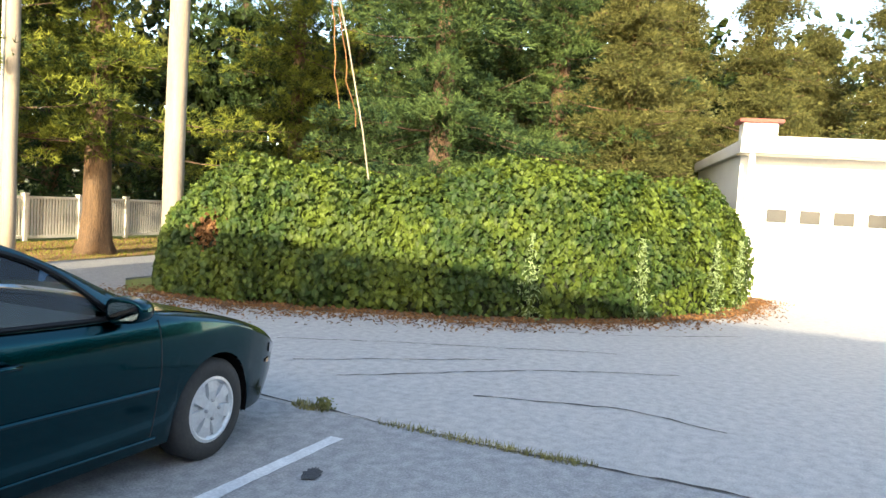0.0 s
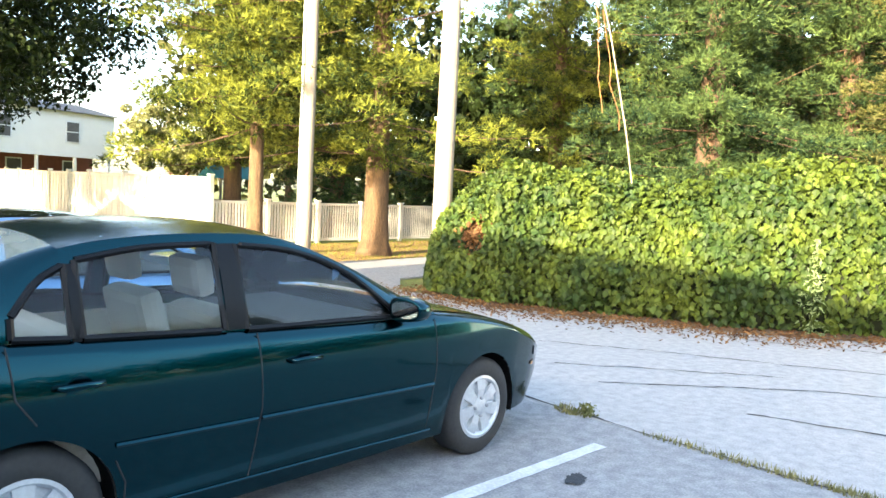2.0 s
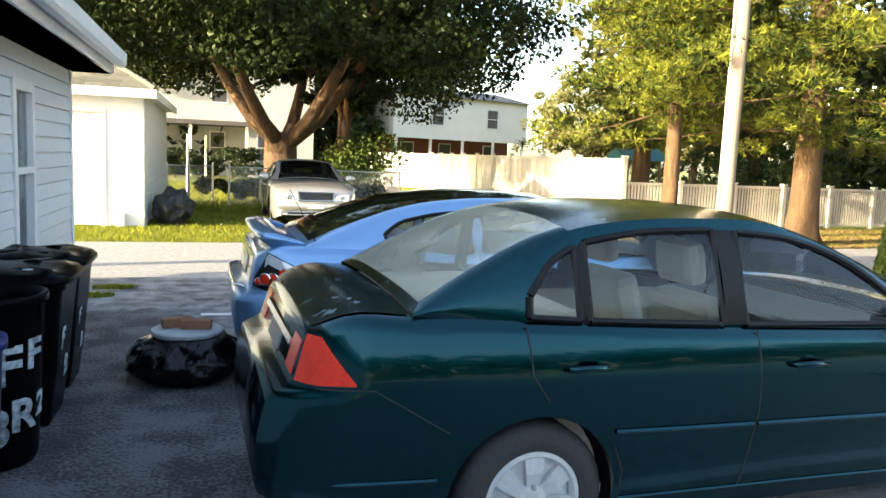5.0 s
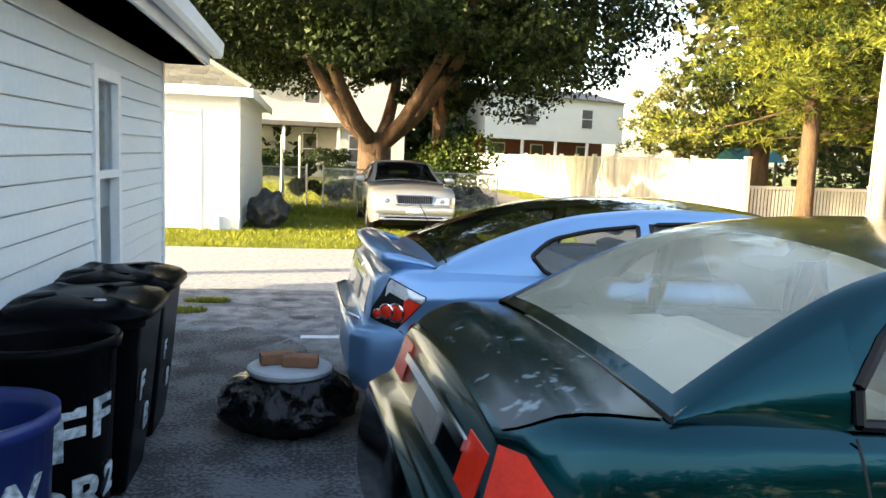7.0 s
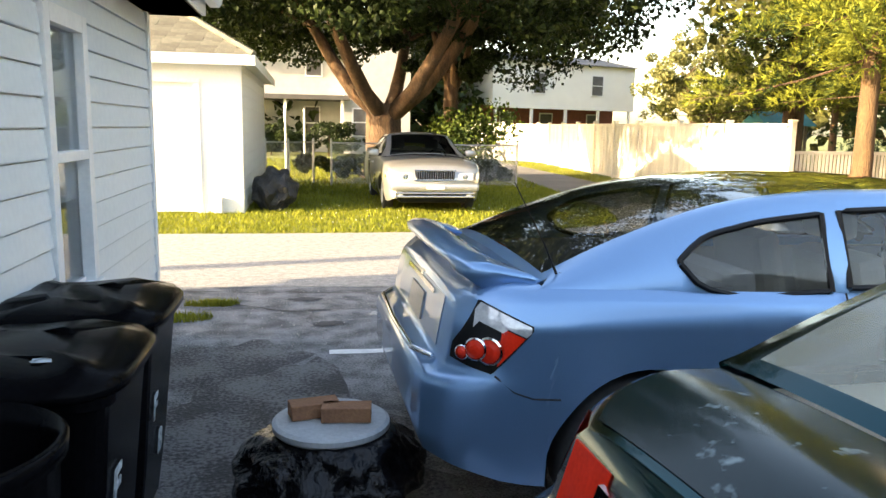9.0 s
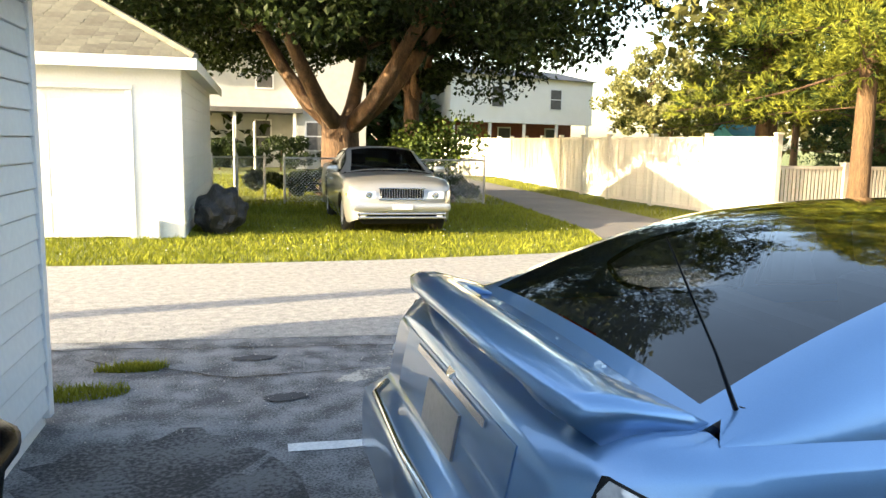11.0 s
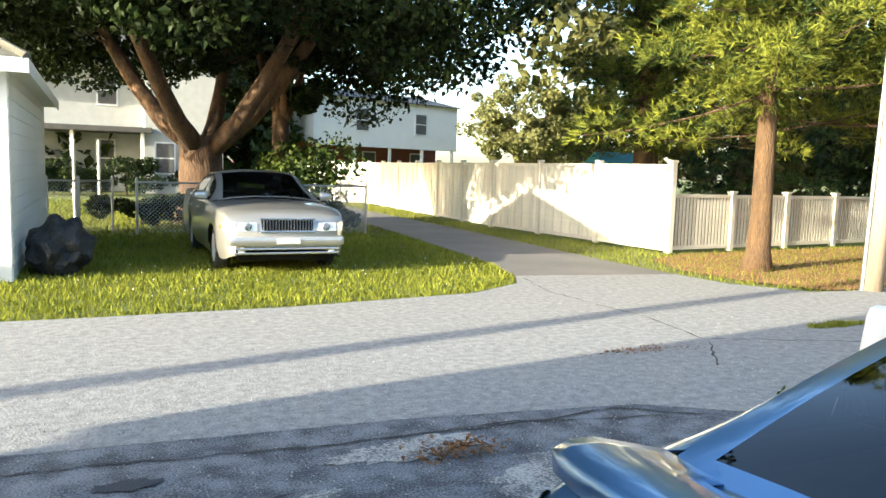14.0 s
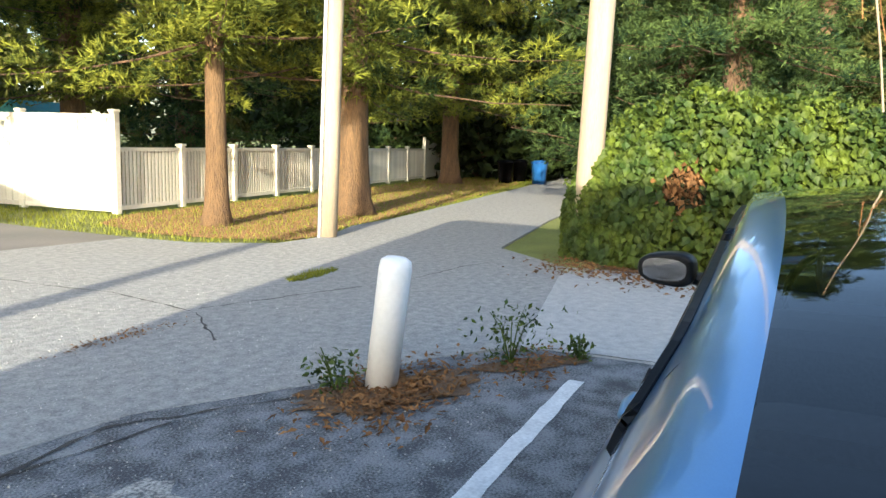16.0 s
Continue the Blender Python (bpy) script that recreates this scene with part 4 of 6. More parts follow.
for k in range(len(pr)):
    gut.faces.new((ga[k], ga[(k + 1) % len(pr)], gb[(k + 1) % len(pr)], gb[k]))
gut.faces.new(ga), gut.faces.new(gb)
part("gutter", gut, TRIM, house)
bm = bmesh.new()
q = [bm.verts.new(p) for p in ((HX, -9.4, 2.262), (eave_x, -9.4, 2.262), (eave_x, HN + 0.12, 2.262), (HX, HN + 0.12, 2.262))]
bm.faces.new(q)
bmesh.ops.solidify(bm, geom=bm.faces[:], thickness=0.01)
part("soffit", bm, SOFFIT, house)
part("corner_trim", bbox(HX - 0.03, HX + 0.022, HN - 0.055, HN + 0.022, 0.05, 2.26, 0.006), TRIM, house)
part("foundation", bbox(-9.0, HX - 0.03, -9.0, HN - 0.02, -0.02, 0.10), STONE, house)


def plank_mesh(length):
    """A lap siding plank, its lower edge proud, along y from 0."""
    bm = bmesh.new()
    h = 0.120
    pr = [(-0.018, 0.0), (0.012, 0.0), (0.014, 0.006), (0.002, h), (-0.018, h)]
    a, b = [[bm.verts.new((x, y, z)) for x, z in pr] for y in (0, length)]
    for k in range(5):
        bm.faces.new((a[k], a[(k + 1) % 5], b[(k + 1) % 5], b[k]))
    bm.faces.new(a), bm.faces.new(b[::-1])
    return bm


protos = {}
z = 0.10
while z < 2.16:
    spans = [(-9.0, 2.6), (2.6, HN - 0.056)] if z + 0.120 < WZ0 or z > WZ1 - 0.02 else [(-9.0, 2.6), (2.6, WY0 - 0.05), (WY1 + 0.05, HN - 0.056)]
    for y0, y1 in spans:
        key = round(y1 - y0, 3)
        if key not in protos:
            protos[key] = part("plank", plank_mesh(y1 - y0), SIDING, wall)
            protos[key].matrix_basis = pose(HX, y0, z)
        else:
            share("plank", protos[key], pose(HX, y0, z), wall)
    z += 0.127
win = tagged(new("window_1"), "narrow white double-hung window in the sided wall", "window", kind="structure")
fr = bmesh.new()
for y0, y1, z0, z1 in ((WY0 - 0.05, WY0 + 0.03, WZ0 - 0.02, WZ1 + 0.05), (WY1 - 0.03, WY1 + 0.05, WZ0 - 0.02, WZ1 + 0.05), (WY0 + 0.03, WY1 - 0.03, WZ1 - 0.03, WZ1 + 0.05), (WY0 + 0.03, WY1 - 0.03, 1.345, 1.39)):
    box(fr, HX - 0.05, HX + 0.028, y0, y1, z0, z1, 0.004)
part("window_frame", fr, TRIM, win)
part("window_sill", bbox(HX - 0.05, HX + 0.05, WY0 - 0.06, WY1 + 0.06, WZ0 - 0.06, WZ0 - 0.02, 0.006), TRIM, win)
for z0, z1, x in ((WZ0, 1.345, -0.03), (1.39, WZ1 - 0.03, -0.015)):
    part("pane", bbox(HX + x - 0.004, HX + x, WY0 + 0.03, WY1 - 0.03, z0, z1), PANE, win).visible_shadow = False
cb = bmesh.new()
cp = [[cb.verts.new((HX - 0.045 + 0.006 * math.sin(i * 1.3), WY0 + (WY1 - WY0) * i / 16, z)) for i in range(17)] for z in (1.15, WZ1)]
for i in range(16):
    cb.faces.new((cp[0][i], cp[0][i + 1], cp[1][i + 1], cp[1][i]))
part("curtain", cb, CURTAIN, win)
part("room_back", bbox(HX - 0.9, HX - 0.88, WY0 - 0.4, WY1 + 0.4, 0.3, 2.3), ROOMD, win)

# ---- the white garage over the road ----
GX, GF, GB, GL = -1.57, 16.5, 22.9, -7.9
garage = thing("garage", "white painted garage with a weathered shingle hip roof", "garage")
bm = bmesh.new()
D0, D1, DZ = -6.4, -2.35, 2.18
for x0, x1, z0, z1 in ((GL, D0, 0, 2.55), (D1, GX, 0, 2.55), (D0, D1, DZ, 2.55)):
    part("front_wall", bbox(x0, x1, GF, GF + 0.15, z0, z1), WHITEW, garage)
gw = part("wall", bbox(GX - 0.15, GX, GF + 0.15, GB, 0, 2.55), WHITEW, garage)
part("wall", bbox(GL, GL + 0.15, GF + 0.15, GB, 0, 2.55), WHITEW, garage)
part("wall", bbox(GL + 0.15, GX - 0.15, GB - 0.15, GB, 0, 2.55), WHITEW, garage)
door = part("door", bbox(D0, D1, GF + 0.05, GF + 0.09, 0.02, DZ), WHITEW, garage, "white sectional garage door")
for i in range(4):
    for k in range(4):
        x0 = D0 + 0.06 + k * (D1 - D0 - 0.06) / 4
        part("panel", bbox(x0, x0 + (D1 - D0) / 4 - 0.08, GF + 0.046, GF + 0.05, 0.08 + i * 0.53, 0.08 + i * 0.53 + 0.45, 0.006), WHITEW, door)
part("door_trim", bbox(D0 - 0.1, D1 + 0.12, GF - 0.035, GF, DZ, DZ + 0.07, 0.006), WHITEW, garage)
part("door_trim", bbox(D1, D1 + 0.10, GF - 0.025, GF, 0.0, DZ, 0.006), WHITEW, garage)
sid = part("plank", bbox(GX, GX + 0.014, GF + 0.05, GB, 0.0, 0.19, 0.003), WHITEW, gw)
for k in range(1, 13):
    share("plank", sid, pose(0, 0, 0.2 * k), gw)
OV, K = 0.42, 0.60
ex0, ex1, ey0, ey1, ez = GL - OV, GX + 0.24, GF - 0.3, GB + OV, 2.62
hw = (ex1 - ex0) / 2
hd = (ey1 - ey0) / 2
inn = min(hw, hd)
rz = ez + K * inn
mx, my = (ex0 + ex1) / 2, (ey0 + ey1) / 2
bm = bmesh.new()
c = [bm.verts.new(p) for p in ((ex0, ey0, ez), (ex1, ey0, ez), (ex1, ey1, ez), (ex0, ey1, ez), (mx - (hw - inn) - 0.05, my - (hd - inn), rz), (mx + (hw - inn) + 0.05, my + (hd - inn), rz))]
for f in ((0, 1, 5, 4), (1, 2, 5), (2, 3, 4, 5), (3, 0, 4), (3, 2, 1, 0)):
    bm.faces.new([c[i] for i in f])
groof = part("roof", bm, ROOFD, garage)
for x0, x1, y0, y1 in ((ex0, ex1, ey0 - 0.02, ey0), (ex1, ex1 + 0.02, ey0 - 0.02, ey1)):
    part("fascia", bbox(x0, x1, y0, y1, ez - 0.15, ez + 0.02, 0.004), WHITEW, garage)
part("soffit", bbox(ex0, ex1 - 0.002, ey0 + 0.002, ey1, ez - 0.10, ez - 0.06), WHITEW, garage)
part("downspout_shoe", bbox(GX - 0.48, GX - 0.34, GF - 0.10, GF - 0.005, 0.0, 0.28, 0.02), WHITEW, garage)
ang = math.degrees(math.atan(K))
sh = part("shingle", bbox(-0.15, 0.15, 0, 0.20, 0, 0.014, 0.0), SHINGLE, groof)
sh.matrix_basis = pose(-3, ey0, ez, ang, 0, 0)
rnd = random.Random(5)
row = 0
nsh = 0
slope = inn / math.cos(math.radians(ang))
for row in range(int(slope / 0.145)):
    s = row * 0.145
    y, zz = ey0 + s * math.cos(math.radians(ang)), ez + s * math.sin(math.radians(ang)) + 0.012
    x = ex1 - (y - ey0) - 0.17 - (row % 2) * 0.15
    while x > ex0 + (y - ey0) + 0.15 and x > -6.6:
        share("shingle", sh, pose(x, y, zz + rnd.uniform(0, 0.006), ang, 0, rnd.uniform(-1.2, 1.2)), groof)
        x -= 0.305
hipl = bmesh.new()
tube(hipl, [(ex1, ey0, ez + 0.03), (mx + (hw - inn), my - (hd - inn), rz + 0.04)], 0.06, 6)
part("hip_cap", hipl, SHINGLE, garage)

# ---- garage beyond the hedge ----
g2 = thing("garage", "white flat-roofed garage with a windowed sectional door", "garage", pose(17.4, 1.45, 0, 0, 0, -76.5))
bm = bmesh.new()  # own x runs along the front, y into the building
for x0, x1, z0, z1 in ((0, 0.45, 0, 3.0), (3.2, 9.0, 0, 3.0), (0.45, 3.2, 2.55, 3.0)):
    box(bm, x0, x1, 0, 0.2, z0, z1)
box(bm, 0, 0.2, 0.2, 7, 0, 3.0)
box(bm, 8.8, 9.0, 0.2, 7, 0, 3.0)
box(bm, 0.2, 8.8, 6.8, 7, 0, 3.0)
part("wall", bm, WHITEW, g2)
dr = part("door", bbox(0.45, 3.2, 0.06, 0.10, 0.0, 2.55), WHITEW, g2, "white garage door with a row of small windows")
for k in range(4):
    part("window", bbox(0.62 + k * 0.66, 0.62 + k * 0.66 + 0.40, 0.045, 0.06, 1.62, 1.90, 0.004), mat("grey_pane", (0.05, 0.05, 0.048), rough=0.2), dr, "grey glazed door light")
for z in (0.52, 1.03, 1.54, 2.05):
    part("panel_joint", bbox(0.45, 3.2, 0.052, 0.06, z - 0.008, z + 0.008), SOFFIT, dr)
part("roof", bbox(-0.1, 9.2, -0.75, 7.2, 3.02, 3.28, 0.01), WHITEW, g2, "white flat roof edge")
part("fascia", bbox(-0.14, 9.24, -0.80, -0.75, 3.0, 3.34, 0.01), WHITEW, g2)
part("soffit", bbox(-0.08, 9.18, -0.73, 0.0, 2.99, 3.02), SOFFIT, g2)
ch = part("chimney", bbox(0.05, 0.75, 0.2, 0.75, 3.28, 3.72, 0.02), WHITEW, g2)
part("chimney_cap", bbox(-0.05, 0.85, 0.1, 0.85, 3.72, 3.80, 0.02), BRICKR, ch, "terracotta chimney cap")
part("post", bbox(0.05, 0.17, -0.70, -0.58, 2.2, 3.0, 0.01), WHITEW, g2)

# ---- fences ----
def along(p, q, step):
    p, q = Vector(p), Vector(q)
    n = max(1, int(round((q - p).length / step)))
    ang = math.degrees(math.atan2(q.y - p.y, q.x - p.x))
    return [p.lerp(q, i / n) for i in range(n + 1)], ang, (q - p).length / n


pf = thing("privacy_fence", "tall cream-white vinyl board fence along the side lane", "fence")
bproto = pproto = None
for p, q in (((9.65, 17.85), (9.15, 24.4)), ((9.15, 24.4), (9.9, 37.0)), ((9.9, 37.0), (7.2, 39.5))):
    pts, ang, st = along(p, q, 0.165)
    for i, pt in enumerate(pts[:-1]):
        m = pose(pt.x, pt.y, 0, 0, 0, ang) @ pose(0, 0.008 * (i % 2), 0)
        if bproto is None:
            bproto = part("board", bbox(0.002, 0.152, -0.012, 0.012, 0.06, 1.72, 0.005), PVC, pf)
            bproto.matrix_basis = m
        else:
            share("board", bproto, m, pf)
    pts, ang, st = along(p, q, 2.2)
    for i, pt in enumerate(pts):
        m = pose(pt.x, pt.y, 0, 0, 0, ang)
        if pproto is None:
            bm = bbox(-0.06, 0.06, -0.06, 0.06, 0, 1.78, 0.006)
            box(bm, -0.075, 0.075, -0.075, 0.075, 1.78, 1.83, 0.015)
            pproto = part("post", bm, PVC, pf)
            pproto.matrix_basis = m
        else:
            share("post", pproto, m, pf)
        if i < len(pts) - 1:
            for z0, z1 in ((1.68, 1.75), (0.04, 0.12)):
                part("rail", bbox(0.06, st - 0.06, -0.028, 0.028, z0, z1, 0.004), PVC, pf).matrix_basis = m
kf = thing("picket_fence", "low white picket fence with square posts", "fence")
kp = kpost = None
for p, q in (((9.65, 17.86), (26.0, 19.8)),):
    pts, ang, st = along(p, q, 0.10)
    for pt in pts[1:-1]:
        m = pose(pt.x, pt.y, 0, 0, 0, ang)
        if kp is None:
            kp = part("picket", bbox(-0.03, 0.03, -0.01, 0.01, 0.08, 1.14, 0.0), PVC, kf)
            kp.matrix_basis = m
        else:
            share("picket", kp, m, kf)
    pts, ang, st = along(p, q, 1.9)
    for i, pt in enumerate(pts):
        m = pose(pt.x, pt.y, 0, 0, 0, ang)
        if i:
            if kpost is None:
                bm = bbox(-0.06, 0.06, -0.06, 0.06, 0, 1.20, 0.006)
                box(bm, -0.08, 0.08, -0.08, 0.08, 1.20, 1.25, 0.012)
                kpost = part("post", bm, PVC, kf)
                kpost.matrix_basis = m
            else:
                share("post", kpost, m, kf)
        if i < len(pts) - 1:
            for z0, z1 in ((1.10, 1.17), (0.06, 0.14)):
                part("rail", bbox(0.06, st - 0.06, -0.025, 0.025, z0, z1, 0.004), PVC, kf).matrix_basis = m
ff = thing("panel_fence", "white panel fence behind the far pines", "fence")
pts, ang, st = along((26.0, 19.8), (54, 26), 2.4)
for i, pt in enumerate(pts[:-1]):
    m = pose(pt.x, pt.y, 0, 0, 0, ang)
    part("panel", bbox(0.06, st - 0.06, -0.015, 0.015, 0.05, 1.5, 0.004), PVC, ff).matrix_basis = m
    part("post", bbox(-0.06, 0.06, -0.06, 0.06, 0, 1.6, 0.01), PVC, ff).matrix_basis = m

cl = thing("chain_link_fence", "galvanised chain-link fence with a gate behind the silver sedan", "fence")
def link_panel(p, q, h=1.08):
    L = (Vector(q) - Vector(p)).length
    ang = math.degrees(math.atan2(q[1] - p[1], q[0] - p[0]))
    m = pose(p[0], p[1], 0, 0, 0, ang)
    verts, faces = [], []
    s, w = 0.085, 0.0022
    k = -h
    while k < L:
        for sgn in (1, -1):
            x0, z0, x1, z1 = (k, 0.04, k + h, h) if sgn > 0 else (k, h, k + h, 0.04)
            t0, t1 = max(0, -x0 / h), min(1, (L - x0) / h)
            if t1 > t0:
                a = (x0 + (x1 - x0) * t0, z0 + (z1 - z0) * t0)
                b = (x0 + (x1 - x0) * t1, z0 + (z1 - z0) * t1)
                i = len(verts)
                for (x, z) in (a, b):
                    verts += [(x, -w, z - w), (x, w, z - w), (x, 0, z + 2 * w)]
                faces += [(i, i + 1, i + 4, i + 3), (i + 1, i + 2, i + 5, i + 4), (i + 2, i, i + 3, i + 5)]
        k += s
    raw("mesh", verts, faces, STEEL, cl).matrix_basis = m
    part("rail", tube(bmesh.new(), [(0, 0, h), (L, 0, h)], 0.02, 8), STEEL, cl).matrix_basis = m
    n = max(1, int(L / 2.4))
    for i in range(n + 1):
        bm = tube(bmesh.new(), [(L * i / n, 0, 0), (L * i / n, 0, h + 0.06), (L * i / n, 0, h + 0.10)], [0.028, 0.028, 0.012], 8)
        part("post", bm, STEEL, cl).matrix_basis = m
link_panel((0.1, 22.9), (4.96, 22.66))
link_panel((-1.55, 22.95), (-1.0, 22.95))
link_panel((4.96, 22.66), (5.2, 27.5))
link_panel((-0.98, 22.95), (-0.35, 23.7))

# ---- poles, bollard, cable ----
def pole(name, label, x, y, h, r, lean, turn=-66):
    root = thing(name, label, "pole", pose(x, y, 0))
    dx, dy = math.cos(radians(turn)), math.sin(radians(turn))
    tip = math.tan(radians(lean)) * h
    bm = bmesh.new()
    n = 9
    tube(bm, [(dx * tip * t / n + 0.008 * math.sin(t * 2.1), dy * tip * t / n, h * t / n - (0.1 if t == 0 else 0)) for t in range(n + 1)], [r * (1 - 0.28 * t / n) for t in range(n + 1)], 14)
    part("shaft", bm, WOODP, root, smooth=True)
    return root, dx * tip / h, dy * tip / h
p1, _, _ = pole("utility_pole", "weathered wooden utility pole rising behind the vine hedge", 9.40, 9.40, 10.0, 0.172, 2.6, -135)
p2, sx, sy = pole("utility_pole", "sunlit wooden utility pole with a conduit at the lane corner", 9.22, 13.16, 9.5, 0.135, 3.4, -122)
bm = tube(bmesh.new(), [(-0.13 + sx * z, 0.06 + sy * z, z) for z in (0.0, 3.0, 7.0)], 0.035, 8)
part("conduit", bm, STEEL, p2)
p3, _, _ = pole("utility_pole", "wooden utility pole standing beyond the house", -13.0, 9.0, 9.0, 0.16, 0)
bol = thing("bollard", "white painted steel bollard, slightly tilted, in the weeds", "bollard", pose(3.60, 9.12, 0, 5, 3, 0))
bm = lathe(bmesh.new(), [(0.095, -0.05), (0.095, 0.70), (0.088, 0.745), (0.06, 0.765), (0.001, 0.77)], 24)
part("pipe", bm, WHITEW, bol, smooth=True)
cab = thing("hanging_cable", "thin cable with dry vine hanging over the hedge", "cable")
bm = bmesh.new()
tube(bm, [(9.2, 7.5, 8.2), (9.55, 6.85, 5.6), (9.8, 6.5, 4.0), (9.98, 6.25, 2.6), (10.05, 6.15, 1.9)], 0.013, 6)
part("wire", bm, WOODP, cab)
bm = bmesh.new()
rv = random.Random(3)
tube(bm, [(9.72 + rv.uniform(-0.1, 0.1) * (i % 2), 6.62 - 0.05 * i, 4.4 - 0.22 * i) for i in range(9)], 0.008, 5)
tube(bm, [(9.62 + rv.uniform(-0.06, 0.06), 6.72 - 0.03 * i, 4.9 - 0.25 * i) for i in range(9)], 0.007, 5)
part("dry_vine", bm, DRYLEAF, cab)

# ---- bins, bag, bricks ----
def bin_cart(x, y, rz, label):
    root = thing("wheelie_bin", label, "trash bin", pose(x - 0.03, y, 0, 0, 0, rz) @ Matrix.Diagonal((0.97, 0.97, 0.94, 1)), "black bins by the house wall")
    bm = bmesh.new()
    rings = []
    for z, w, d2, r in ((0.02, 0.20, 0.22, 0.05), (0.30, 0.235, 0.255, 0.06), (0.74, 0.275, 0.295, 0.07), (0.83, 0.285, 0.305, 0.07), (0.84, 0.305, 0.325, 0.08), (0.875, 0.305, 0.325, 0.08)):
        ring = []
        for cx, cy, a0 in ((w - r, d2 - r, 0), (-w + r, d2 - r, 90), (-w + r, -d2 + r, 180), (w - r, -d2 + r, 270)):
            for k in range(5):
                a = radians(a0 + 22.5 * k)
                ring.append(bm.verts.new((cx + r * math.cos(a), cy + r * math.sin(a), z)))
        rings.append(ring)
    for a, b in zip(rings, rings[1:]):
        for k in range(20):
            bm.faces.new((a[k], a[(k + 1) % 20], b[(k + 1) % 20], b[k]))
    bm.faces.new(rings[0][::-1])
    part("body", bm, BINB, root, smooth=False)
    bm = bmesh.new()
    rings = []
    for z, s in ((0.872, 1.06), (0.895, 1.06), (0.925, 0.97), (0.945, 0.75), (0.95, 0.4)):
        ring = []
        for k in range(28):
            a = k * math.tau / 28
            cxx, syy = math.cos(a), math.sin(a)
            ring.append(bm.verts.new((math.copysign(abs(cxx) ** 0.45, cxx) * 0.315 * s, math.copysign(abs(syy) ** 0.45, syy) * 0.335 * s, z + 0.012 * math.sin(6 * a) * (s < 0.9))))
        rings.append(ring)
    for a, b in zip(rings, rings[1:]):
        for k in range(28):
            bm.faces.new((a[k], a[(k + 1) % 28], b[(k + 1) % 28], b[k]))
    bm.faces.new(rings[-1]), bm.faces.new(rings[0][::-1])
    lid = part("lid", bm, BINB, root, smooth=True)
    bm = tube(bmesh.new(), [(-0.30, 0.16, 0.90), (-0.37, 0.16, 0.95), (-0.37, -0.16, 0.95), (-0.30, -0.16, 0.90)], 0.022, 8)
    part("handle", bm, mat("red_plastic", (0.22, 0.02, 0.015), rough=0.4), root, "dark red handle bar", smooth=True)
    for s in (1, -1):
        bm = lathe(bmesh.new(), [(0.11, -0.03), (0.12, 0), (0.11, 0.03)], 20, "y", pose(-0.22, s * 0.24, 0.12))
        part("wheel", bm, RUBBER, root)
    return root


def letters(text, size, m, parent):
    cu = bpy.data.curves.new("text", "FONT")
    cu.body, cu.size, cu.extrude, cu.offset = text, size, 0.002, size * 0.03
    tmp = bpy.data.objects.new("text", cu)
    me = bpy.data.meshes.new_from_object(tmp)
    bpy.data.objects.remove(tmp)
    me.materials.clear()
    me.materials.append(SPRAY)
    ob = new("lettering", me)
    ob.parent, ob.matrix_basis = parent, m
    return tagged(ob, "rough white spray-painted letters")


bn1 = bin_cart(-1.24, 6.08, 0, "black lidded wheelie bin against the sided wall")
bn2 = bin_cart(-1.22, 5.40, 0, "black lidded wheelie bin with white spatters on its lid")
for x, y, w in ((-0.02, -0.16, 0.05), (0.10, -0.17, 0.07), (-0.12, -0.15, 0.03)):
    bm = bmesh.new()
    bmesh.ops.create_icosphere(bm, subdivisions=2, radius=1.0)
    for v in bm.verts:
        k = 1 + 0.6 * noise.noise(v.co * 2.5 + Vector((x * 40, 0, 0)))
        v.co = Vector((v.co.x * w * 0.6 * k, v.co.y * 0.018 * k, v.co.z * 0.004))
    part("paint_spatter", bm, SPRAY, bn2, "white paint spatter").matrix_basis = pose(x, y, 0.944, 4, 0, 0)
for txt, sz, y, z in (("F", 0.18, -0.16, 0.46), ("B", 0.18, -0.02, 0.26)):
    letters(txt, sz, pose(0.243 + (z - 0.30) * 0.091, y, z, 95.2, 0, 90), bn2)
    letters(txt, sz * 0.8, pose(0.243 + (z - 0.30) * 0.091, y, z, 95.2, 0, 90), bn1)
def letters_round(text, size, r0, z0, ang, parent, taper=0.0):
    """Sprayed letters bent round a tub."""
    ob = letters(text, size, pose(0, 0, 0), parent)
    wide = max(v.co.x for v in ob.data.vertices) / 2
    for v in ob.data.vertices:
        z = z0 + v.co.y
        rr = r0 + taper * z + 0.003 + v.co.z
        a = radians(ang) + (v.co.x - wide) / r0
        v.co = Vector((rr * math.cos(a), rr * math.sin(a), z))
    return ob


can = thing("trash_can", "open round black trash can sprayed with white letters", "trash bin", pose(-1.24, 4.76, 0))
bm = lathe(bmesh.new(), [(0.205, 0.01), (0.215, 0.04), (0.258, 0.80), (0.275, 0.81), (0.278, 0.845), (0.262, 0.855), (0.25, 0.80), (0.20, 0.06), (0.001, 0.05)], 36)
part("tub", bm, BINB, can, smooth=True)
for txt, sz, z, a in (("R", 0.20, 0.46, -88), ("F", 0.26, 0.44, -56), ("F", 0.20, 0.50, -22), ("3", 0.26, 0.14, -70), ("R", 0.22, 0.20, -34), ("2", 0.17, 0.24, -4)):
    letters_round(txt, sz, 0.213, z, a, can, 0.057)
bb = thing("recycling_bin", "open round dark blue recycling bin with a white letter", "recycling bin", pose(-1.27, 4.19, -0.0))
bm = lathe(bmesh.new(), [(0.19, 0.01), (0.20, 0.05), (0.235, 0.70), (0.255, 0.71), (0.255, 0.75), (0.235, 0.755), (0.225, 0.70), (0.18, 0.06), (0.001, 0.05)], 32)
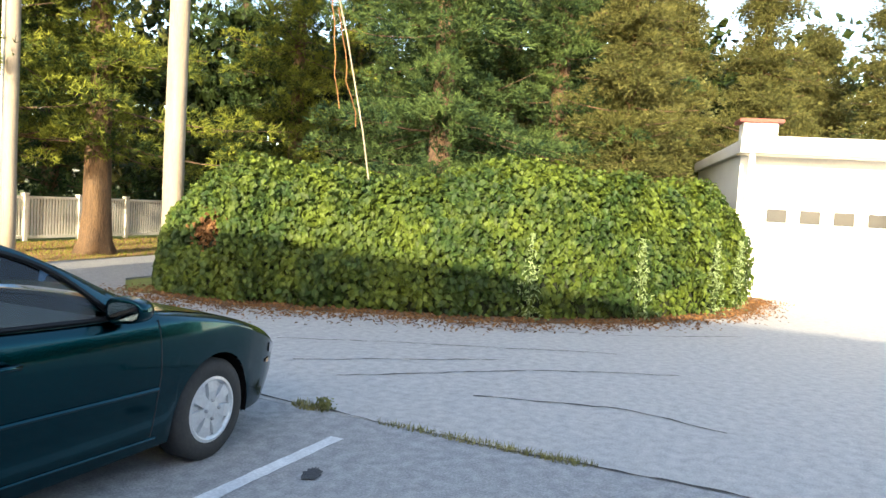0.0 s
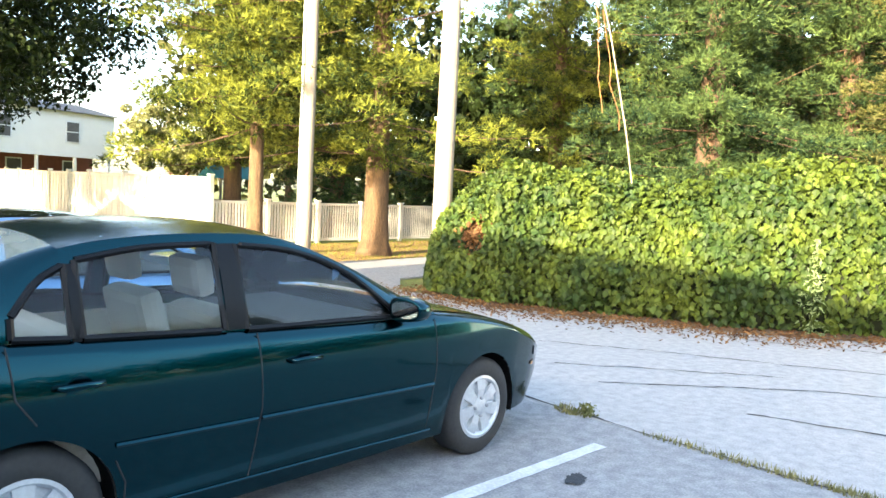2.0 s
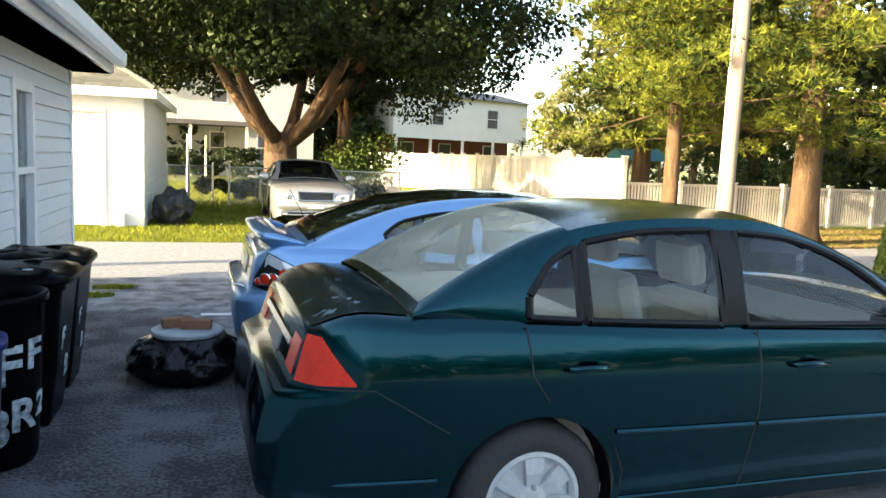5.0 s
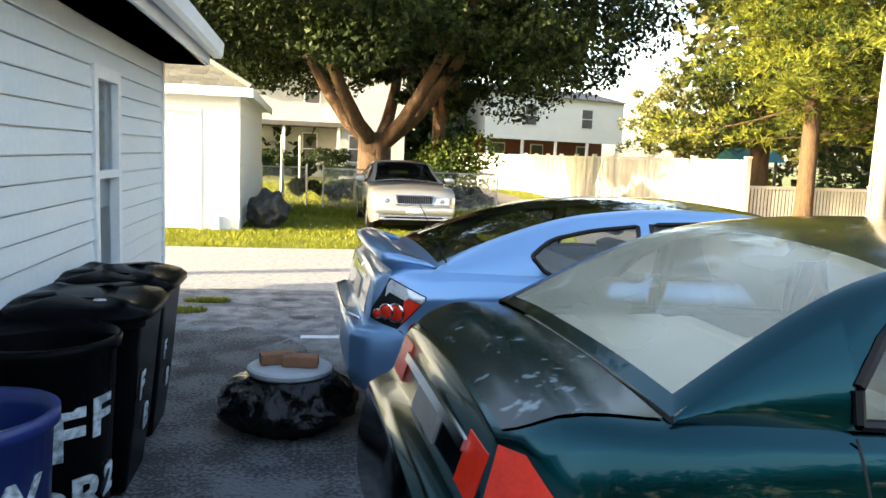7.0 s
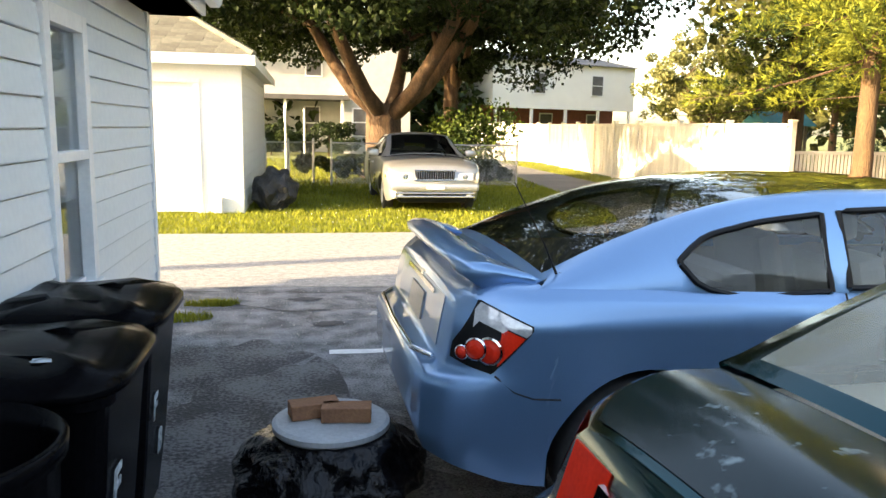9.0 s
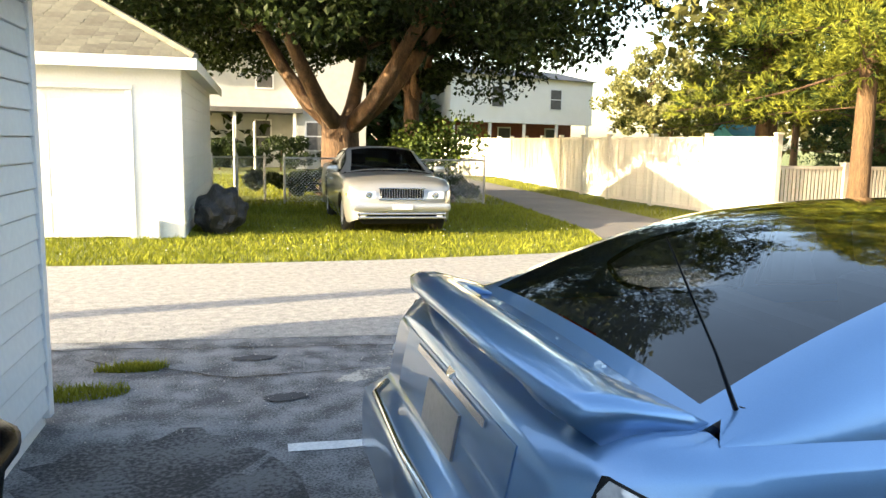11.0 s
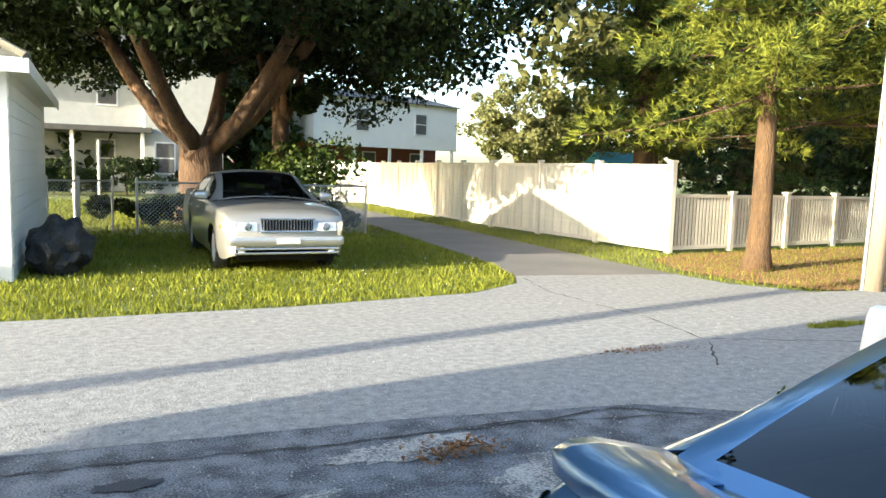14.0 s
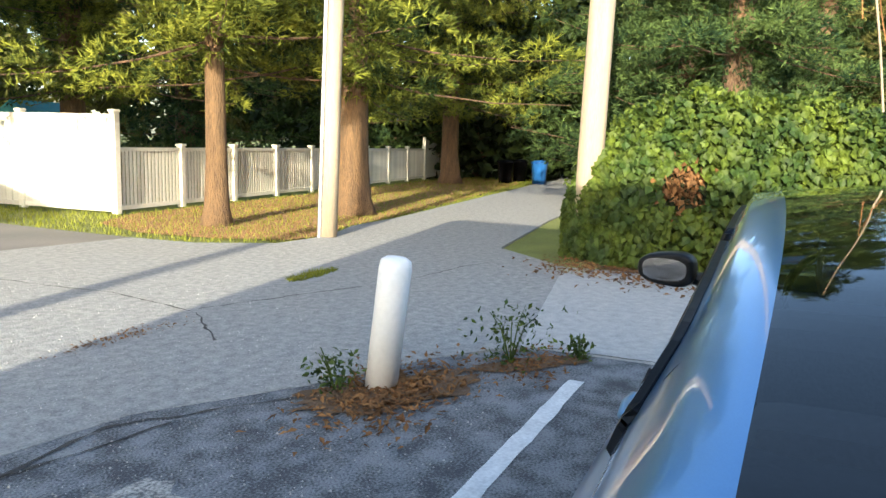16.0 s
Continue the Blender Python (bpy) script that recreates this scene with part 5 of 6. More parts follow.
part("tub", bm, BINBLUE, bb, smooth=True)
letters_round("W", 0.17, 0.196, 0.46, -40, bb, 0.054)
# barrel in a black bag with a lid and two bricks
bag = thing("bagged_barrel", "low barrel wrapped in crumpled black plastic, pale lid on top", "trash bag", pose(-0.36, 6.10, 0))
bm = bmesh.new()
bmesh.ops.create_icosphere(bm, subdivisions=5, radius=1.0)
for v in bm.verts:
    p = v.co.copy()
    n1 = noise.noise(p * 2.0) * 0.30 + 0.20 * (0.5 - abs(noise.noise(Vector((p.x * 5, p.y * 5, p.z * 1.5)) + Vector((7, 7, 7)))) * 2)
    rad = 0.36 * (1 + 0.5 * n1) * (1.06 if p.z < 0.1 else 1)
    v.co = Vector((p.x * rad, p.y * rad, min(0.31, max(0.0, 0.15 + p.z * 0.20 * (1 + 0.25 * n1)))))
part("bag", bm, BAGM, bag, smooth=True)
bm = lathe(bmesh.new(), [(0.225, 0.300), (0.24, 0.315), (0.24, 0.335), (0.225, 0.345), (0.001, 0.352)], 36)
part("lid", bm, mat("pale_lid", (0.44, 0.47, 0.49), (0.32, 0.35, 0.37), 0.5, scale=6), bag, "pale grey-white round lid")
BRK = mat("loose_brick", (0.33, 0.16, 0.08), (0.24, 0.11, 0.06), 0.9, scale=10, fine=80, bump=0.5)
for x, y, a in ((-0.43, 6.12, 12), (-0.30, 6.06, -6)):
    o = part("brick", bbox(-0.10, 0.10, -0.048, 0.048, 0, 0.06, 0.004), BRK)
    o.matrix_basis = pose(x, y, 0.352, 0, 0, a)
    tagged(o, "orange-brown clay brick lying on the barrel lid", "brick", "bricks on the lid")
cov = thing("covered_heap", "dark tarpaulin-covered heap against the garage wall", "tarp heap", pose(-1.08, 17.3, 0) @ Matrix.Diagonal((0.8, 0.9, 0.9, 1)))
bm = bmesh.new()
bmesh.ops.create_icosphere(bm, subdivisions=4, radius=1.0)
for v in bm.verts:
    p = v.co.copy()
    k = 1 + 0.35 * noise.noise(p * 2.2)
    v.co = Vector((p.x * 0.48 * k, p.y * 0.6 * k, max(0, 0.35 + p.z * 0.45 * k)))
part("cover", bm, mat("dark_tarp", (0.03, 0.031, 0.033), (0.012, 0.012, 0.013), 0.6, scale=6, fine=25, bump=0.8, dist=0.03), cov)
for i, (x, y, lab) in enumerate(((26.3, 16.6, "dark bin far down the lane"), (27.9, 16.6, "dark bin far down the lane"), (26.9, 15.5, "blue plastic bin far down the lane"))):
    r = thing("lane_bin", lab, "trash bin", pose(x, y, 0), "bins far down the lane")
    bm = lathe(bmesh.new(), [(0.24, 0), (0.30, 0.72), (0.33, 0.74), (0.33, 0.80), (0.2, 0.86), (0.001, 0.87)], 20)
    part("tub", bm, (BINB, BINB, mat("bright_blue", (0.03, 0.16, 0.5), rough=0.4))[i], r, smooth=True)


# ---- far houses ----
def win_unit(parent, m, w, h, glass=ROOMD):
    o = part("window", bbox(-w / 2 - 0.08, w / 2 + 0.08, -0.05, 0.0, -0.08, h + 0.08, 0.01), TRIM, parent)
    o.matrix_basis = m
    part("pane", bbox(-w / 2, w / 2, -0.065, -0.052, 0, h / 2 - 0.03), glass, o)
    part("pane", bbox(-w / 2, w / 2, -0.065, -0.052, h / 2 + 0.03, h), glass, o)
    return o


wh = thing("white_house", "white two-storey house with a posted porch over red brick", "house", pose(10.4, 48.3, 0, 0, 0, 18.8))
part("upper_wall", bbox(0, 11.2, 0, 8, 2.95, 5.6), WHITEW, wh)
brk = part("brick_wall", bbox(0.2, 11.0, 1.8, 8, 0, 2.95), BRICKR, wh)
bm = bmesh.new()
v = [bm.verts.new(p) for p in ((-0.3, -0.3, 5.6), (11.5, -0.3, 5.6), (11.5, 8.3, 5.6), (-0.3, 8.3, 5.6), (-0.3, 4, 6.5), (11.5, 4, 6.5))]
for f in ((0, 1, 5, 4), (2, 3, 4, 5), (0, 4, 3), (1, 2, 5), (3, 2, 1, 0)):
    bm.faces.new([v[i] for i in f])
part("roof", bm, ROOFD, wh)
part("porch_beam", bbox(0, 11.2, -0.04, 0.15, 2.78, 2.95, 0.01), WHITEW, wh)
for k in range(5):
    part("post", bbox(0.2 + k * 2.65, 0.36 + k * 2.65, 0, 0.16, 0, 2.8, 0.01), WHITEW, wh)
for x, z, w, h in ((3.4, 3.75, 0.85, 1.2), (8.0, 3.75, 0.85, 1.2)):
    win_unit(wh, pose(x, 0, z), w, h)
for x in (2.2, 5.3, 9.2):
    win_unit(wh, pose(x, 1.8, 1.2), 0.9, 1.3)
part("porch_floor", bbox(0, 11.2, 0, 1.8, 0, 0.3), STONE, wh)
gh = thing("grey_house", "pale grey two-storey house with a shaded front porch", "house", pose(-9, 45, 0))
GREYS = mat("grey_siding", (0.42, 0.43, 0.42), (0.34, 0.35, 0.34), 0.7)
part("wall", bbox(10.4, 14.0, 0, 8, 0, 6.2), GREYS, gh)
part("upper_wall", bbox(0, 10.4, 1.2, 8, 2.9, 6.2), GREYS, gh)
part("porch_wall", bbox(0, 10.4, 2.2, 8, 0, 2.9), GREYS, gh)
part("porch_roof", bbox(-0.3, 10.7, -0.5, 2.2, 2.85, 3.10, 0.03), ROOFD, gh)
for x in (4.0, 7.2, 10.2):
    part("post", bbox(x, x + 0.16, -0.3, -0.14, 0, 2.9, 0.01), WHITEW, gh)
win_unit(gh, pose(8.7, 2.2, 0.75), 0.75, 1.75, ROOMD)
win_unit(gh, pose(11.3, 0, 1.0), 0.8, 1.4)
win_unit(gh, pose(8.8, 1.2, 4.2), 0.8, 1.3)
bm = bmesh.new()
v = [bm.verts.new(p) for p in ((-0.4, -0.4, 6.2), (14.4, -0.4, 6.2), (14.4, 8.4, 6.2), (-0.4, 8.4, 6.2), (3, 4, 8.6), (11, 4, 8.6))]
for f in ((0, 1, 5, 4), (1, 2, 5), (2, 3, 4, 5), (3, 0, 4), (3, 2, 1, 0)):
    bm.faces.new([v[i] for i in f])
part("roof", bm, ROOFD, gh)
rh = thing("brick_house", "red brick gabled house with a white chimney edge", "house", pose(9.6, 53, 0))
part("wall", bbox(-2.0, 1.2, 0, 6, 0, 4.6), BRICKR, rh)
bm = bmesh.new()
v = [bm.verts.new(p) for p in ((-2.3, -0.3, 4.6), (1.5, -0.3, 4.6), (-0.4, -0.3, 7.4), (-2.3, 6.3, 4.6), (1.5, 6.3, 4.6), (-0.4, 6.3, 7.4))]
for f in ((0, 1, 2), (3, 5, 4), (0, 2, 5, 3), (1, 4, 5, 2), (0, 3, 4, 1)):
    bm.faces.new([v[i] for i in f])
part("roof", bm, mat("tan_shingle", (0.30, 0.24, 0.19), (0.22, 0.17, 0.14), 0.9), rh)
for s, x0 in ((1, -2.3), (-1, 1.5)):
    part("barge_board", tube(bmesh.new(), [(x0, -0.35, 4.6), (-0.4, -0.35, 7.45)], 0.12, 4), WHITEW, rh)
ps = thing("play_set", "garden play set with a teal canopy", "play set", pose(15.0, 27.0, 0))
for x in (0, 1.4):
    for y in (0, 1.2):
        part("post", bbox(x, x + 0.09, y, y + 0.09, 0, 1.85, 0.01), WOODP, ps)
bm = bmesh.new()
v = [bm.verts.new(p) for p in ((-0.2, -0.2, 1.8), (1.7, -0.2, 1.8), (1.7, 1.5, 1.8), (-0.2, 1.5, 1.8), (-0.2, 0.65, 2.3), (1.7, 0.65, 2.3))]
for f in ((0, 1, 5, 4), (2, 3, 4, 5), (0, 4, 3), (1, 2, 5)):
    bm.faces.new([v[i] for i in f])
part("canopy", bm, TEAL, ps)
part("deck", bbox(0, 1.5, 0, 1.3, 0.9, 0.96, 0.01), WOODP, ps)
for x, y in ((-1.15, 26.5), (-0.6, 27.2)):
    cp_ = thing("clothes_post", "thin white clothes-line post on the lawn", "post", pose(x, y, 0), "clothes-line posts")
    part("pipe", tube(bmesh.new(), [(0, 0, 0), (0, 0, 2.0)], 0.035, 8), WHITEW, cp_)


# ---- plants ----
def leaf_cloud(name, spots, size, material, parent, seed, droop=0.3, aspect=0.75, normals=None, fold=0.12, ruffle=0.38):
    """Many small folded leaves at given places, joined in one mesh."""
    r = np.random.default_rng(seed)
    P = np.asarray(spots, float)
    n = len(P)
    nrm = r.normal(size=(n, 3)) if normals is None else np.asarray(normals) + r.normal(scale=ruffle, size=(n, 3))
    nrm /= np.linalg.norm(nrm, axis=1, keepdims=True) + 1e-9
    down = r.normal(scale=0.5, size=(n, 3)) + np.array([0, 0, -droop])
    t = down - (down * nrm).sum(1, keepdims=True) * nrm
    t /= np.linalg.norm(t, axis=1, keepdims=True) + 1e-9
    b = np.cross(nrm, t)
    s = size * r.uniform(0.6, 1.3, (n, 1))
    V = np.stack([P - t * s * 0.5, P - t * s * 0.1 + b * s * aspect * 0.5 + nrm * s * fold, P + t * s * 0.55, P - t * s * 0.1 - b * s * aspect * 0.5 + nrm * s * fold], 1).reshape(-1, 3)
    i = np.arange(n)[:, None] * 4
    F = np.concatenate([i + [0, 1, 2], i + [0, 2, 3]], 1).reshape(-1, 3)
    return raw(name, V.tolist(), F.tolist(), material, parent)


def blobs(r, centres, radii, per, flat=0.7):
    """Points on the shells of many small clumps."""
    out = []
    for c, rad in zip(centres, radii):
        d_ = r.normal(size=(per, 3))
        d_ /= np.linalg.norm(d_, axis=1, keepdims=True)
        out.append(np.asarray(c) + d_ * rad * r.uniform(0.35, 1.0, (per, 1)) ** 0.5 * np.array([1, 1, flat]))
    return np.concatenate(out)


def limb_tree(name, label, m, material, bark, seed, height, spread, trunk, limbs, clumps, per, leaf, low, category="tree", fork=1.6, hollow=0.0, stout=0.55):
    """A broad-leaved tree: forked trunk, limbs and a crown of clumps of leaves."""
    r = np.random.default_rng(seed)
    root = thing(name, label, category, m)
    bm = bmesh.new()
    prof = [(trunk * 1.35, -0.1), (trunk * 1.1, 0.25), (trunk, 0.7), (trunk * 0.95, fork)]
    tube(bm, [(0.02 * math.sin(3 * h), 0.02 * math.cos(2 * h), h) for _, h in prof], [q[0] for q in prof], 14)
    part("trunk", bm, bark, root, smooth=True)
    tips = []
    for k in range(limbs):
        a = math.tau * k / limbs + r.uniform(-0.3, 0.3)
        out = spread * r.uniform(0.35, 0.75)
        top = height * r.uniform(0.55, 0.9)
        pts = []
        for i in range(8):
            t = i / 7
            wob = 0.25 * math.sin(5 * t + k)
            pts.append((math.cos(a) * (out * t ** 0.8 + wob * t) + 0.1, math.sin(a) * (out * t ** 0.8 - wob * t), fork - 0.5 + (top - fork + 0.5) * t ** 1.1))
        bm = tube(bmesh.new(), pts, [trunk * (stout * (1 - t / 7.6) + 0.03) for t in range(8)], 9)
        lb = part("limb", bm, bark, root, smooth=True)
        tips += [Vector(p) for p in pts[3:]]
        for j in range(4):
            base = Vector(pts[3 + j % 4])
            a2 = a + r.uniform(-1.2, 1.2)
            ln_ = spread * r.uniform(0.25, 0.5)
            p2 = [base + Vector((math.cos(a2) * ln_ * t, math.sin(a2) * ln_ * t, ln_ * 0.5 * t)) for t in (0, 0.35, 0.7, 1)]
            part("branch", tube(bmesh.new(), p2, [trunk * 0.16, trunk * 0.12, trunk * 0.07, 0.015], 6), bark, lb)
            tips += p2[1:]
    cents, rads = [], []
    while len(cents) < clumps:
        u = r.normal(size=3)
        u /= np.linalg.norm(u)
        q = r.uniform(0.55, 1.0)
        p = np.array([u[0] * spread * q, u[1] * spread * q, low + (height - low) * (0.42 + 0.56 * u[2] * q)])
        hor = math.hypot(p[0], p[1]) / spread
        floor_ = low + hollow * (1 - min(1, hor * 1.1))
        if p[2] < floor_:
            p[2] = floor_ + r.uniform(0, 0.8)
        cents.append(p)
        rads.append(spread * r.uniform(0.09, 0.19))
    for t in tips[::2]:
        cents.append(np.array(t) + r.normal(scale=0.3, size=3))
        rads.append(spread * 0.12)
        if cents[-1][2] < low + hollow * 0.9:
            cents.pop(), rads.pop()
    leaf_cloud("crown", blobs(r, cents, rads, per), leaf, material, root, seed + 1)
    return root


limb_tree("maple_tree", "large dark-leaved maple with a forked trunk", pose(1.75, 26.3, 0), LEAFM, BARK, 11, 13.0, 9.6, 0.55, 5, 340, 440, 0.165, 3.0, fork=2.2, hollow=3.4, stout=0.44)
limb_tree("broadleaf_tree", "sunlit light-leaved tree beyond the fence", pose(21.5, 44, 0), LEAFY, BARK, 21, 7.4, 3.6, 0.22, 5, 90, 130, 0.20, 2.2)
limb_tree("broadleaf_tree", "light green tree behind the dark pines", pose(28.0, 8.5, 0), LEAFY, BARK, 23, 11.0, 5.0, 0.3, 6, 150, 160, 0.22, 3.0)
sm = limb_tree("thin_tree", "straight young tree beside the maple", pose(4.0, 27.3, 0), LEAFM, BARK, 31, 9.0, 2.6, 0.24, 4, 50, 160, 0.2, 3.2, fork=3.2)


def pine(name, label, m, seed, height, reach, trunk, low, whorls, tufts=66, needle=0.17, material=NEEDLE, blades=5, bark=BARKP, pads=4):
    """A pine: bare lower trunk, tiers of limbs, and fluffy pads of needles along them."""
    r = np.random.default_rng(seed)
    root = thing(name, label, "tree", m, "pines along the lane")
    bm = bmesh.new()
    tube(bm, [(0, 0, -0.1), (0, 0, 0.3), (0.03, 0.02, 1.0), (0.0, 0.03, height * 0.5), (0.05, 0, height)], [trunk * 1.7, trunk * 1.2, trunk, trunk * 0.65, 0.03], 12)
    part("trunk", bm, bark, root, smooth=True)
    base, D = [], []
    limbs = bmesh.new()
    for w in range(whorls):
        t = w / (whorls - 1)
        nb = 5 if t < 0.7 else 4
        for k in range(5):  # short growth that hides the stem
            a = math.tau * k / 5 + w
            c = np.array([0.38 * math.cos(a), 0.38 * math.sin(a), low + 0.25 + (height - low - 0.3) * t + (height - low) / whorls * (k % 3 - 1) / 3])
            u = r.normal(size=(tufts, 3))
            u /= np.linalg.norm(u, axis=1, keepdims=True)
            base.append(np.repeat(c + u * 0.42 * r.uniform(0.5, 1.0, (tufts, 1)), blades, 0))
            D.append(np.repeat(u + [0.4 * math.cos(a), 0.4 * math.sin(a), 0.1], blades, 0))
        for k in range(nb):
            z = low + (height - low - 0.3) * min(1, max(0, t + r.uniform(-0.5, 0.5) / whorls))
            L = reach * (1 - t) ** 0.7 * (0.80 + 0.20 * math.sin(w * 2.3)) + 0.5
            a = math.tau * k / nb + w * 0.9 + r.uniform(-0.4, 0.4)
            ln_ = L * r.uniform(0.5, 1.12)
            dz = r.uniform(-0.42, 0.05)
            p = [Vector((math.cos(a) * ln_ * s, math.sin(a) * ln_ * s, z + dz * ln_ * s + 0.16 * ln_ * s * s)) for s in (0, 0.33, 0.66, 1)]
            tube(limbs, p, [0.026, 0.018, 0.011, 0.006], 4, False)
            for q in range(pads):
                s = 0.16 + 0.86 * (q + r.uniform(0.1, 0.9)) / pads
                off = r.normal(scale=0.16 * ln_ * (1.15 - 0.7 * s))
                c = np.array(p[0].lerp(p[3], min(s, 1.0))) + np.array([-math.sin(a) * off, math.cos(a) * off, r.normal(scale=0.14)])
                size = r.uniform(0.42, 0.80) * (0.6 + 0.4 * min(1, ln_ / 2))
                u = r.normal(size=(tufts, 3))
                u /= np.linalg.norm(u, axis=1, keepdims=True)
                u[:, 2] = np.abs(u[:, 2]) * 1.1 - 0.42
                pts = c + u * size * np.array([1, 1, 0.68]) * r.uniform(0.55, 1.0, (tufts, 1))
                base.append(np.repeat(pts, blades, 0))
                D.append(np.repeat(u * [1, 1, 0.9] + [0.35 * math.cos(a), 0.35 * math.sin(a), 0.15], blades, 0))
    tagged(part("branchwork", limbs, BARK, root), kind="stuff")
    base, D = np.concatenate(base), np.concatenate(D)
    n = len(base)
    D = D + r.normal(scale=0.55, size=(n, 3))
    D /= np.linalg.norm(D, axis=1, keepdims=True)
    B = np.cross(D, r.normal(size=D.shape))
    B /= np.linalg.norm(B, axis=1, keepdims=True) + 1e-9
    ln_ = needle * r.uniform(0.6, 1.25, (n, 1))
    V = np.stack([base - B * 0.015, base + B * 0.015, base + D * ln_], 1).reshape(-1, 3)
    i = np.arange(n)[:, None] * 3
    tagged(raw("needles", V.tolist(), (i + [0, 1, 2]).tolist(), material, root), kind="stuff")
    return root


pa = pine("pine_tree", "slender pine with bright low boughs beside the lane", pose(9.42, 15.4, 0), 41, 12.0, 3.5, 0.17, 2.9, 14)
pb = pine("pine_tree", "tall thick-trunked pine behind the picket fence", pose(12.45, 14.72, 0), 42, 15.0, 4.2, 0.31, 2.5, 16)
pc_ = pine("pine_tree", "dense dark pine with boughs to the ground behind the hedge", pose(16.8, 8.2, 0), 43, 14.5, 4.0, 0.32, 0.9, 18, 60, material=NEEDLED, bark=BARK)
for x, y, rz_, lab in ((24.2, 17.9, 100, "tall dark pine farther down the lane"), (31, 19.4, 10, "tall pine at the end of the lane"), (13.6, 23.6, 150, "dark pine behind the picket fence")):
    tagged(copy_thing(pb, pose(x, y, 0, 0, 0, rz_)), lab)
for x, y, rz_, lab in ((18.6, 9.4, 200, "tall dark pine behind the vine hedge"), (21.0, 6.6, 260, "dark pine behind the vine hedge"), (22.5, 10.5, 70, "dark pine behind the vine hedge"), (32, 10.0, 70, "tall pine at the end of the lane"), (19.5, 25.5, 20, "dark pine behind the picket fence"), (27, 23, 220, "dark pine behind the white panel fence")):
    tagged(copy_thing(pc_, pose(x, y, 0, 0, 0, rz_)), lab)
for x, y, rz_ in ((23.5, 35.0, 30),):
    tagged(copy_thing(pa, pose(x, y, 0, 0, 0, rz_)), "smaller pine among the yard trees")
ca = pine("cedar_tree", "olive-brown cedar with a reddish forked trunk", pose(19.6, 4.3, 0), 51, 8.5, 2.1, 0.16, 2.4, 13, 50, 0.14, CEDAR, 4)
for x, y, rz_ in ((24.5, 1.5, 20), (26.5, -2.0, 80), (27.5, -5.5, 140), (28.5, -9.0, 200), (25.0, 4.0, 260), (30.5, 0.0, 310)):
    tagged(copy_thing(ca, pose(x, y, 0, 0, 0, rz_)), "olive-brown cedar in the tree line")

# far woods that close the view
r = np.random.default_rng(77)
cents, rads = [], []
for k in range(230):
    a = r.uniform(-28, 62)
    rr_ = r.uniform(46, 60)
    cents.append((rr_ * math.cos(radians(a)), rr_ * math.sin(radians(a)), r.uniform(0.5, 11)))
    rads.append(r.uniform(1.5, 3.2))
wood = leaf_cloud("far_woods", blobs(r, cents, rads, 150, 0.9), 0.7, CEDAR, None, 78)
tagged(wood, "dense distant woods beyond the yards", "woods", kind="stuff")
r = np.random.default_rng(79)
cents, rads = [], []
for k in range(160):
    a = r.uniform(80, 112)
    rr_ = r.uniform(48, 56)
    cents.append((rr_ * math.cos(radians(a)), rr_ * math.sin(radians(a)), r.uniform(0.5, 8)))
    rads.append(r.uniform(1.5, 2.8))
tagged(leaf_cloud("far_woods", blobs(r, cents, rads, 120, 0.9), 0.6, LEAFM, None, 80), "dark distant trees behind the grey house", "woods", kind="stuff")

r = np.random.default_rng(81)
cents, rads = [], []
for k in range(260):
    a = r.uniform(-2, 47)
    rr_ = r.uniform(34, 40)
    cents.append((rr_ * math.cos(radians(a)), rr_ * math.sin(radians(a)), r.uniform(0.3, 8.5)))
    rads.append(r.uniform(1.3, 2.4))
tagged(leaf_cloud("far_woods", blobs(r, cents, rads, 120, 0.9), 0.45, LEAFM, None, 82), "dark woods closing the view behind the pines", "woods", kind="stuff")

r = np.random.default_rng(85)
cents, rads = [], []
for k in range(150):
    cents.append((r.uniform(-4, 34), r.uniform(-19, -14), r.uniform(0.3, 5.0)))
    rads.append(r.uniform(1.0, 1.9))
tagged(leaf_cloud("far_woods", blobs(r, cents, rads, 90, 0.9), 0.45, LEAFM, None, 86), "dark trees beyond the open end of the lot", "woods", kind="stuff")

# vine hedge: a core coloured near-black for the shade inside, and a skin of leaves
spine = [(9.62, 9.75), (10.02, 8.35), (10.55, 6.9), (11.2, 5.3), (12.1, 3.95), (13.6, 3.0), (15.6, 2.55), (17.6, 2.45)]
sx_, sy_ = curve([(i, p[0]) for i, p in enumerate(spine)]), curve([(i, p[1]) for i, p in enumerate(spine)])


